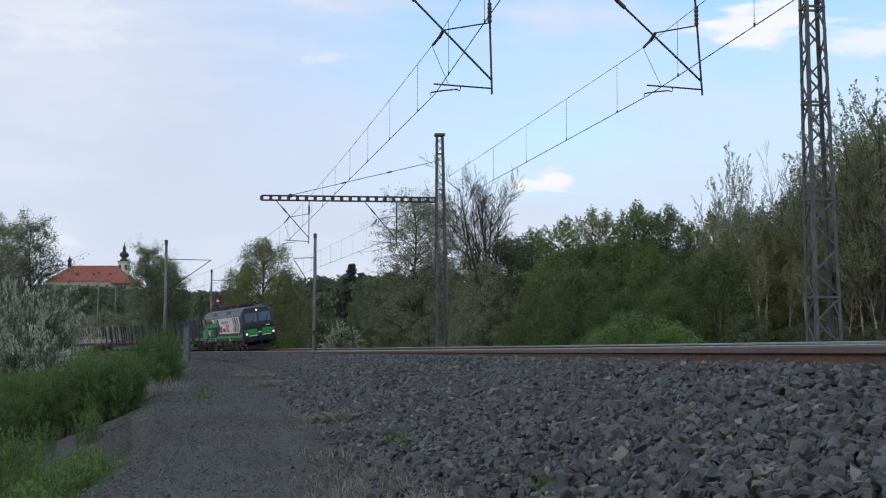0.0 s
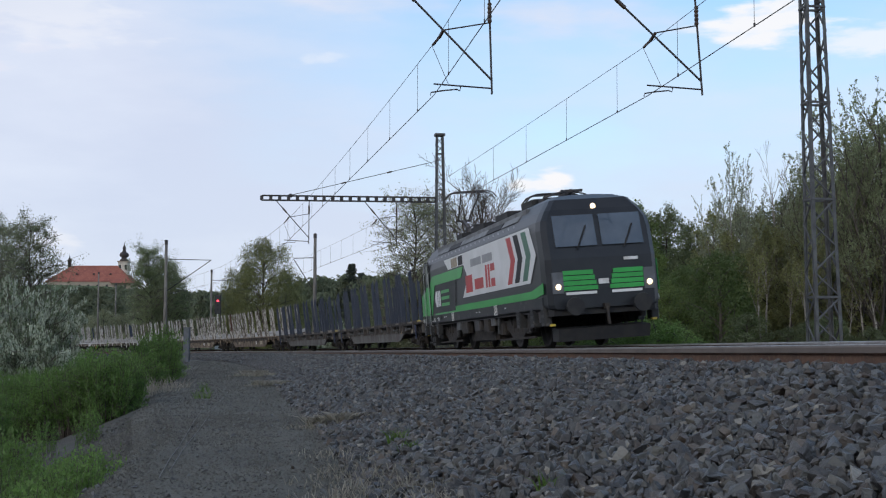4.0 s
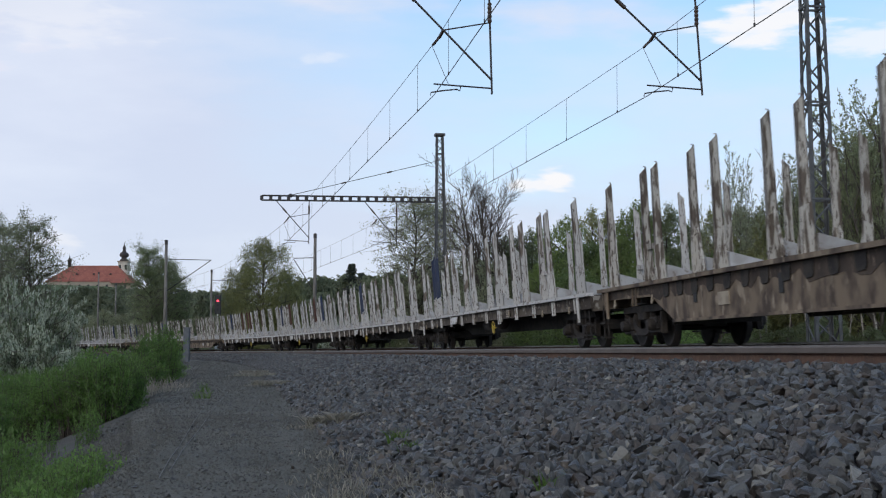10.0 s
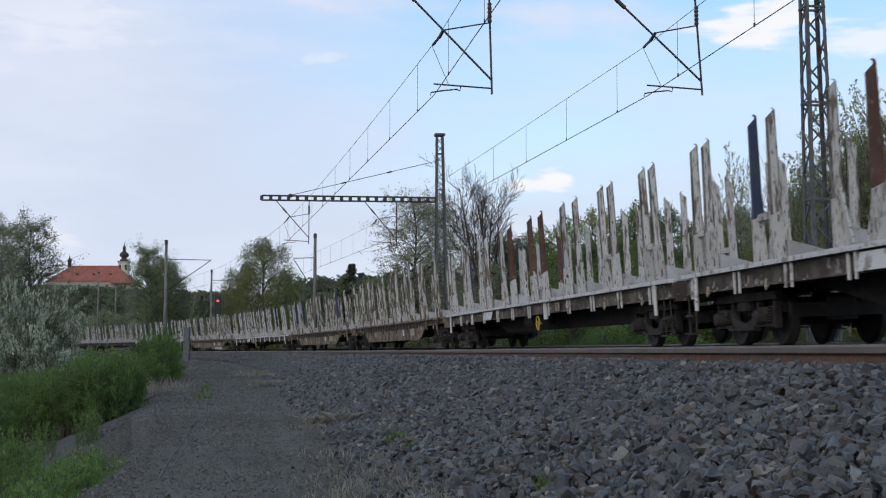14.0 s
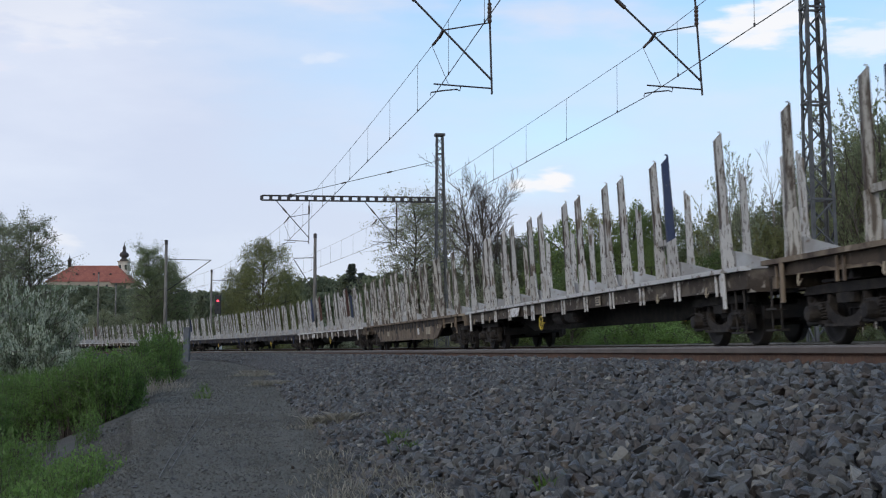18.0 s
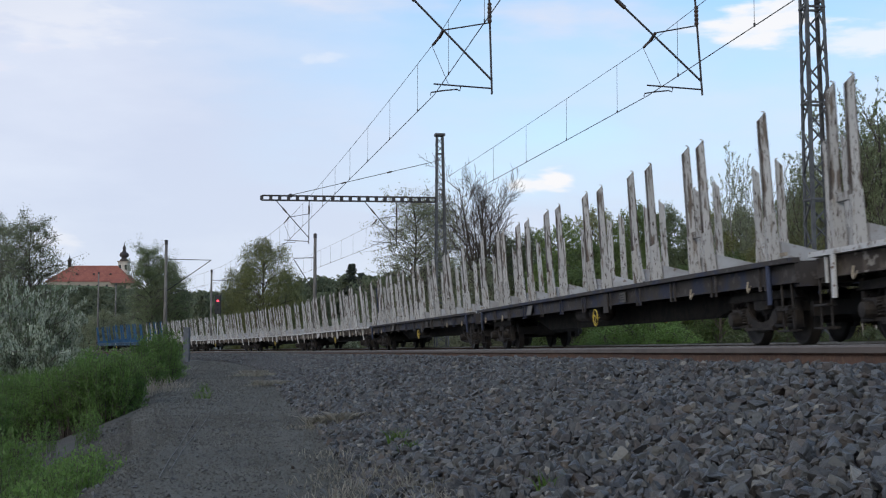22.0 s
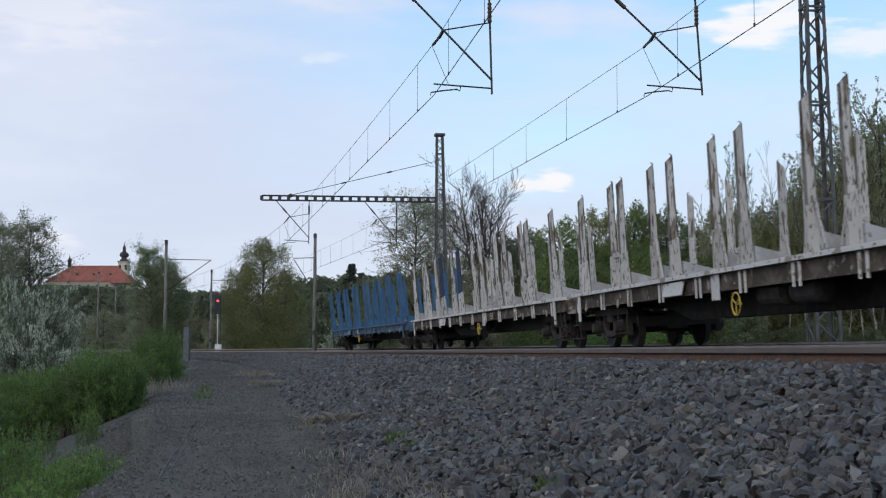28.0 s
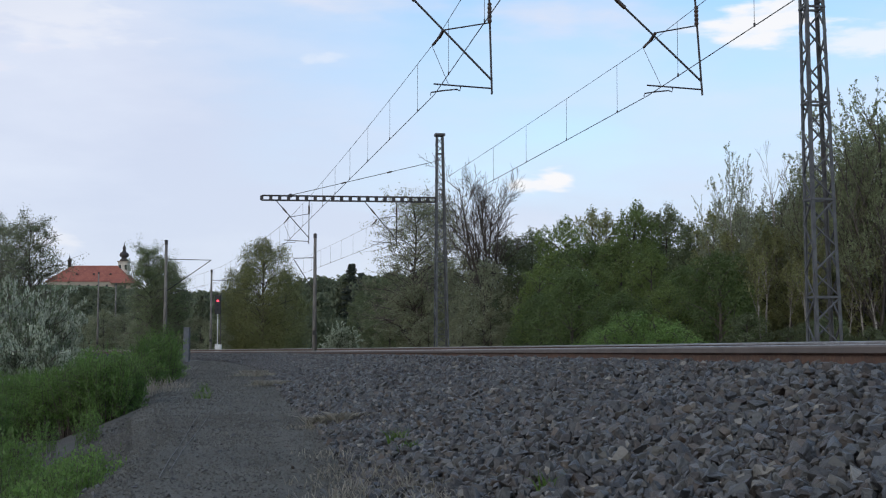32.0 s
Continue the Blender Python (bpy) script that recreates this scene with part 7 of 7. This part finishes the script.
# ---------------------------------------------------------------- the church on the hill
def church():
    d = 700.0
    k = d / 2300
    c = new("hill_church")
    x0 = (163 - 784) * k
    z0 = (623.5 - 516) * k - 0.16
    c.location = (x0, d, z0)
    tagged(c, "long hilltop church with an orange tiled roof and a domed tower", "church")
    L, eave, ridge, dep = 150 * k, (516 - 500) * k, (516 - 470) * k, 18.0
    xa, xb = -75 * k, 78 * k
    part("wall", Geo().box((xa + xb) / 2, 0, eave / 2 - 3, xb - xa - 2, dep, eave + 6), M["plaster"], c)
    g = Geo()
    g.add([(xa, -dep / 2 - 0.6, eave), (xb, -dep / 2 - 0.6, eave), (xb, dep / 2 + 0.6, eave), (xa, dep / 2 + 0.6, eave), (xa + 38 * k, 0, ridge), (xb - 34 * k, 0, ridge)],
          [(0, 1, 5, 4), (1, 2, 5), (2, 3, 4, 5), (3, 0, 4), (3, 2, 1, 0)])
    part("roof", g, M["roof_tile"], c, "orange clay tile roof")
    g = Geo()
    xr = 40 * k
    g.add([(xr, -dep / 2 - 2.6, eave - 0.8), (xb + 1, -dep / 2 - 2.6, eave - 0.8), (xb + 1, 0, eave), (xr, 0, eave), (xr + 4, -2, ridge - 3), (xb - 9, -2, ridge - 3)], [(0, 1, 5, 4), (1, 2, 5), (3, 0, 4), (2, 3, 4, 5), (3, 2, 1, 0)])
    part("transept_roof", g, M["roof_tile"], c)
    for i in range(9):
        w = part("window", Geo().box(0, 0, 0, 1.1, 0.3, 2.4), M["window_dark"], c, at=pose(xa + 4 + i * (xb - xa - 8) / 8, -dep / 2 - 0.1, eave * 0.42))
        part("frame", Geo().box(0, 0, -1.3, 1.5, 0.4, 0.2), M["pale_plaster"], w)
    xt = 54 * k
    tw = 22 * k * 0.8
    tz = (516 - 462) * k
    t = part("tower", Geo().box(0, 0, tz / 2, tw, tw, tz, b=0.5), M["pale_plaster"], c, "pale plaster tower", at=pose(xt, 2, 0))
    part("cornice", Geo().box(0, 0, tz - 0.3, tw + 0.9, tw + 0.9, 0.7, b=0.5), M["plaster"], t)
    for dx in (-1.6, 1.6):
        part("belfry_window", Geo().box(dx, -tw / 2 - 0.05, tz - 3.4, 1.2, 0.3, 2.6), M["window_dark"], t)
    r = tw / 2
    prof = [(r * 1.0, tz), (r * 0.8, tz + 1.0), (r * 0.45, tz + 1.8), (r * 0.82, tz + 2.5), (r * 0.98, tz + 3.4), (r * 0.8, tz + 4.4), (r * 0.4, tz + 5.2), (r * 0.26, tz + 6.6), (r * 0.36, tz + 7.0), (r * 0.3, tz + 7.8), (r * 0.1, tz + 8.6), (0.06, tz + 10.5)]
    part("onion_dome", Geo().lathe(prof, (0, 0, 0), "z", 20), M["copper_dome"], t, "dark onion dome with a lantern", smooth=True)
    xs = (119 - 160) * k
    rd = part("ridge_turret", Geo().lathe([(1.0, ridge - 1), (1.0, ridge + 2.2), (1.25, ridge + 2.4), (0.7, ridge + 3.6), (0.4, ridge + 4.2), (0.1, ridge + 5.4), (0.04, ridge + 6.4)], (xs, 0, 0), "z", 12), M["copper_dome"], c, smooth=True)
    for i in range(3):
        part("dormer", Geo().box(xa + 16 + i * 9, -dep * 0.3, eave + 4.2, 0.9, 1.4, 0.8), M["copper_dome"], c)
    rng = random.Random(9)
    for i in range(40):
        px = 60 + 5.0 * i + rng.uniform(-4, 4)
        plant("far", px, 600 + rng.uniform(-60, 50), 506 + 15 * rng.random(), 1.0, 12.0)
    for i in range(34):
        px = 10 + 7.0 * i + rng.uniform(-4, 4)
        plant("far", px, 540 + rng.uniform(-40, 30), 517 + 18 * rng.random(), 1.1, 8.0)
    for i in range(30):
        px = -30 + 9.0 * i + rng.uniform(-4, 4)
        plant("far", px, 480 + rng.uniform(-40, 40), 535 + 9 * rng.random(), 1.0, 4.0)


church()


def join_far_woods():
    """The distant trees, which nobody could tell apart, as one wood."""
    V, F, K, base = [], [], [], 0
    mats = [M["bark"], M["leaf_far"]]
    for src, m in FAR_WOODS:
        mm = np.array(m)
        for c in src.children:
            if c.name.startswith("trunk"):
                continue
            n = len(c.data.vertices)
            co = np.empty(n * 3, np.float32)
            c.data.vertices.foreach_get("co", co)
            V.append(co.reshape(-1, 3) @ mm[:3, :3].T + mm[:3, 3])
            F.append(np.arange(base, base + n))
            K.append(np.full(n // 4, mats.index(c.data.materials[0]), np.int32))
            base += n
        x, y, z = m.translation
        h = 10 * m.to_scale().z
        p = np.array([(x - 0.2, y, z - 1), (x + 0.2, y, z - 1), (x + 0.06, y, z + h), (x - 0.06, y, z + h), (x, y - 0.2, z - 1), (x, y + 0.2, z - 1), (x, y + 0.06, z + h), (x, y - 0.06, z + h)])
        V.append(p)
        F.append(np.arange(base, base + 8))
        K.append(np.zeros(2, np.int32))
        base += 8
    V, F, K = np.concatenate(V), np.concatenate(F).astype(np.int32), np.concatenate(K)
    me = bpy.data.meshes.new("distant_woods")
    me.vertices.add(len(V))
    me.vertices.foreach_set("co", V.astype(np.float32).ravel())
    me.loops.add(len(F))
    me.loops.foreach_set("vertex_index", F)
    me.polygons.add(len(F) // 4)
    me.polygons.foreach_set("loop_start", np.arange(0, len(F), 4, dtype=np.int32))
    me.polygons.foreach_set("loop_total", np.full(len(F) // 4, 4, dtype=np.int32))
    for mt in mats:
        me.materials.append(mt)
    me.polygons.foreach_set("material_index", K)
    me.update(calc_edges=True)
    tagged(new("distant_woods", me), "hazy green woods in the distance below the church", "woods", kind="stuff")


join_far_woods()
for spare in [t for kinds in TREES.values() for t in kinds if t.name not in USED]:
    for piece in list(spare.children):
        bpy.data.objects.remove(piece)
    bpy.data.objects.remove(spare)


# ---------------------------------------------------------------- crushed stone and ground cover
def stone_shapes(rng, count, points, flat):
    """Crushed stones: hulls of a few scattered corners, broken flat on several sides."""
    out = []
    for k in range(count):
        bm = bmesh.new()
        c = rng.uniform(-1, 1, size=(points, 3))
        c = np.sign(c) * np.abs(c) ** 0.55 * np.array([1.2, 0.8, flat * rng.uniform(0.8, 1.2)])
        for p in c:
            bm.verts.new(p)
        hull = bmesh.ops.convex_hull(bm, input=bm.verts)
        drop = [v for v in bm.verts if not v.link_faces]
        bmesh.ops.delete(bm, geom=drop, context="VERTS")
        bm.verts.index_update()
        bm.normal_update()
        out.append((np.array([v.co[:] for v in bm.verts]), np.array([[v.index for v in f.verts] for f in bm.faces if len(f.verts) == 3])))
        bm.free()
    return out


SHAPES = stone_shapes(np.random.default_rng(2), 40, 15, 0.66)
GRITS = stone_shapes(np.random.default_rng(4), 12, 7, 0.8)


def random_turns(rng, n):
    q = rng.normal(size=(n, 4))
    q /= np.linalg.norm(q, axis=1)[:, None]
    w, x, y, z = q.T
    return np.stack([1 - 2 * (y * y + z * z), 2 * (x * y - w * z), 2 * (x * z + w * y), 2 * (x * y + w * z), 1 - 2 * (x * x + z * z), 2 * (y * z - w * x), 2 * (x * z - w * y), 2 * (y * z + w * x), 1 - 2 * (x * x + y * y)], 1).reshape(-1, 3, 3)


def stone_heap(name, rng, count, s0, s1, q0, q1, r0, r1, mat, shapes, low, high, skip=()):
    """Loose stones strewn over the bank between s0 and s1, q0 and q1 metres out from the near rail."""
    V, F, base = [], [], 0
    for v, f in shapes:
        n = count // len(shapes)
        s, q = rng.uniform(s0, s1, n), rng.uniform(q0, q1, n)
        keep = np.ones(n, bool)
        for a, b in skip:
            keep &= ~((q > a) & (q < b))
        s, q = s[keep], q[keep]
        n = len(s)
        h = np.interp(s, S_GRID, LINE_H)
        lat = -TRACK_GAP - 0.75 - q
        z = np.array([slope_z(float(b), float(a)) for a, b in zip(s, q)])
        r = r0 + (r1 - r0) * rng.random(n) ** 1.6
        at = np.stack([np.interp(s, S_GRID, LINE_X) + lat * np.cos(h), np.interp(s, S_GRID, LINE_Y) + lat * np.sin(h), z + r * rng.uniform(low, high, n)], 1)
        w = np.einsum("nij,kj->nki", random_turns(rng, n), v) * r[:, None, None] + at[:, None, :]
        V.append(w.reshape(-1, 3))
        F.append((f[None] + base + len(v) * np.arange(n)[:, None, None]).reshape(-1, 3))
        base += n * len(v)
    V, F = np.concatenate(V), np.concatenate(F)
    me = bpy.data.meshes.new(name)
    me.vertices.add(len(V))
    me.vertices.foreach_set("co", V.astype(np.float32).ravel())
    me.loops.add(len(F) * 3)
    me.loops.foreach_set("vertex_index", F.ravel().astype(np.int32))
    me.polygons.add(len(F))
    me.polygons.foreach_set("loop_start", np.arange(0, len(F) * 3, 3, dtype=np.int32))
    me.polygons.foreach_set("loop_total", np.full(len(F), 3, dtype=np.int32))
    me.materials.append(mat)
    me.update(calc_edges=True)
    me.shade_flat()
    return me


def stones():
    rng = np.random.default_rng(3)
    rails = ((-0.08, 0.08), (-1.58, -1.42), (-5.28, -5.12), (-6.78, -6.62))
    for cnt, a, b, q0, q1, r0, r1 in ((42000, 7.0, 22.0, 0.08, 2.85, 0.01, 0.031), (4000, 14.0, 27.0, 0.08, 2.85, 0.018, 0.036), (15000, -10.0, 7.0, 0.08, 2.9, 0.016, 0.038), (15000, -40.0, -10.0, 0.08, 2.6, 0.022, 0.036), (6000, -110.0, -40.0, 0.08, 2.4, 0.03, 0.06), (9000, -18.0, 26.0, -7.0, -0.08, 0.022, 0.04)):
        ob = part("loose_stones", stone_heap("loose_stones", rng, cnt, a, b, q0, q1, r0, r1, M["stone"], SHAPES, -1.0, 0.8, rails if q0 < 0 else ()), None, ballast)
        ob["kind"] = "stuff"
    for cnt, a, b, r0, r1 in ((46000, 8.0, 19.0, 0.003, 0.0085), (17000, -25.0, 8.0, 0.007, 0.014), (5000, -70.0, -25.0, 0.012, 0.024)):
        ob = part("grit", stone_heap("grit", rng, cnt, a, b, 2.6, 5.0, r0, r1, M["grit"], GRITS, -0.2, 0.5), None, path)
        ob["kind"] = "stuff"
    ob = part("grit", stone_heap("grit", rng, 500, 8.0, 17.0, 2.8, 4.3, 0.008, 0.018, M["stone"], GRITS, -0.3, 0.3), None, path)
    ob["kind"] = "stuff"
    meshes = []
    for v, f in SHAPES[:14]:
        meshes.append(mesh_of("stone", v * 0.028, f, M["stone"]))
    for k in range(300):
        s, q = rng.uniform(8.5, 19.0), rng.uniform(0.2, 2.6)
        x, y, h = on_line(s, -TRACK_GAP - 0.75 - q)
        ob = new("stone", meshes[k % 14])
        ob.parent = ballast
        ob.matrix_basis = Matrix.LocRotScale((x, y, slope_z(q) + 0.012), Euler(rng.uniform(0, 6.28, 3)), None)


stones()


def blades(name, rng, spots, n, length, mat, label, kind="", category="grass", lean=0.7, thin=0.0035):
    """Tufts of thin bent blades round the given spots."""
    verts, faces = [], []
    for (x, y, z, r, k) in spots:
        for i in range(int(n * k)):
            a, rr = rng.uniform(0, 6.28), r * math.sqrt(rng.random())
            px, py = x + rr * math.cos(a), y + rr * math.sin(a)
            l = length * rng.uniform(0.5, 1.3)
            d = rng.normal(size=2) * lean * l
            w = thin + 0.012 * l
            t = rng.uniform(0, 3.14)
            wx, wy = w * math.cos(t), w * math.sin(t)
            b = len(verts)
            verts += [(px - wx, py - wy, z - 0.03), (px + wx, py + wy, z - 0.03), (px + d[0] * 0.4 + wx * 0.7, py + d[1] * 0.4 + wy * 0.7, z + l * 0.6), (px + d[0] * 0.4 - wx * 0.7, py + d[1] * 0.4 - wy * 0.7, z + l * 0.6), (px + d[0], py + d[1], z + l)]
            faces += [(b, b + 1, b + 2, b + 3), (b + 3, b + 2, b + 4)]
    ob = new(name, mesh_of(name, verts, faces, M[mat]))
    return tagged(ob, label, category, kind=kind)


def spot(px, py):
    """Meets a sight line with the bank beside the track."""
    tx, ty = (px - 784) / 2300, (441 - py) / 2300
    c, s_ = math.cos(radians(4.55)), math.sin(radians(4.55))
    d = Vector((tx, c - ty * s_, s_ + ty * c))
    lx, ly = LINE_X - (TRACK_GAP + 0.75) * np.cos(LINE_H), LINE_Y - (TRACK_GAP + 0.75) * np.sin(LINE_H)
    for i in range(1, 4000):
        t = 1.5 + i * 0.03
        x, y, z = d.x * t, d.y * t, EYE[2] + d.z * t
        j = int(np.argmin((lx - x) ** 2 + (ly - y) ** 2))
        q = -((x - lx[j]) * math.cos(LINE_H[j]) + (y - ly[j]) * math.sin(LINE_H[j]))
        if z <= slope_z(q, float(S_GRID[j])):
            return x, y, slope_z(q, float(S_GRID[j]))
    return x, y, z


def ground_cover():
    rng = np.random.default_rng(8)
    dry = [(*spot(px, py), r, k) for px, py, r, k in ((465, 665, 0.9, 0.6), (440, 660, 0.7, 0.4), (490, 682, 0.6, 0.5), (570, 755, 0.3, 0.4), (610, 752, 0.3, 0.3), (640, 850, 0.35, 0.4), (700, 830, 0.4, 0.5), (760, 850, 0.4, 0.5), (660, 874, 0.35, 0.5), (730, 872, 0.35, 0.5), (830, 862, 0.35, 0.4), (690, 800, 0.4, 0.25), (860, 878, 0.3, 0.3), (620, 800, 0.4, 0.15), (790, 830, 0.4, 0.3))]
    blades("dry_grass", rng, dry, 420, 0.016, "straw", "flattened patches of dry straw-coloured grass on the bank", "stuff", lean=3.6, thin=0.0026)
    tufts = [(*spot(px, py), r, k) for px, py, r, k in ((470, 666, 0.8, 1.0), (455, 661, 0.5, 0.7), (492, 682, 0.5, 0.9), (570, 755, 0.12, 0.3), (610, 750, 0.12, 0.3))]
    tufts = [(x, y, z + 0.035, r, k) for x, y, z, r, k in tufts]
    blades("dry_grass", rng, tufts, 700, 0.05, "straw", "bleached mats of dry grass on the bank", "stuff", lean=2.2, thin=0.009)
    left = []
    for i in range(70):
        s = rng.uniform(-40, 14)
        q = rng.uniform(1.1, 4.2) + path_edge(s)
        x, y, h = on_line(s, -TRACK_GAP - 0.75 - q)
        left.append((x, y, slope_z(q, s), 0.35, 1.0))
    blades("grass", rng, left, 120, 0.2, "grass", "lush green grass down the side of the bank", "stuff")
    for px, py, r, l, n in ((358, 706, 0.12, 0.12, 50), (362, 694, 0.08, 0.16, 24), (702, 786, 0.06, 0.08, 60), (965, 874, 0.02, 0.07, 16), (725, 800, 0.05, 0.06, 30)):
        blades("weed", rng, [(*spot(px, py), r, 1)], n, l, "grass", "small green weed growing in the stones", category="weed", kind="stuff")


def path_cables():
    for pts in (((361, 720), (345, 745), (318, 790), (300, 815), (281, 849)), ((403, 695), (378, 725), (352, 762), (322, 800), (300, 836))):
        g = Geo().tube([Vector(spot(*p)) + Vector((0, 0, 0.006)) for p in pts], [0.0022] * 5, 5)
        tagged(new("cable", g.mesh("cable", M["cable"])), "thin pale cable lying along the cinder path", "cable", "cables on the path")
    rng = np.random.default_rng(18)
    blades("dry_weeds", rng, [(*spot(285, 690), 0.5, 1.0), (*spot(272, 700), 0.4, 0.8)], 120, 0.22, "straw", "tan dry weeds at the edge of the path", "stuff")


ground_cover()
path_cables()


# ---------------------------------------------------------------- what moves
def vehicle_pose(s, pivot):
    xa, ya, _ = on_line(s - pivot)
    xb, yb, _ = on_line(s + pivot)
    c = cant(s)
    yaw = math.atan2(yb - ya, xb - xa)
    return Matrix.Translation(((xa + xb) / 2, (ya + yb) / 2, FAR_Z + 0.75 * math.sin(c))) @ Matrix.Rotation(yaw, 4, "Z") @ Matrix.Rotation(c, 4, "X")


def train_at(t):
    """How far the front of the train has come along the line."""
    return -99.62 + 22.163 * t - 0.06173 * t * t


def lag(s):
    """How far a wagon in the middle of the train hangs back in its couplings as it goes by."""
    return float(np.interp(s, [-60, -30, -6.7, 16], [0.0, -0.2, 0.0, 0.48]))


def motions():
    times = [0.5 * i for i in range(65)]
    walk(LOCO, [(t, vehicle_pose(train_at(t) - 9.95, 5.1)) for t in times])
    for i, (w, u) in enumerate(WAGONS):
        drop = lag if 0 < i < 19 else (lambda s: 0.0)
        walk(w, [(t, vehicle_pose(train_at(t) + u - drop(train_at(t) + u), PIVOT)) for t in times])


motions()
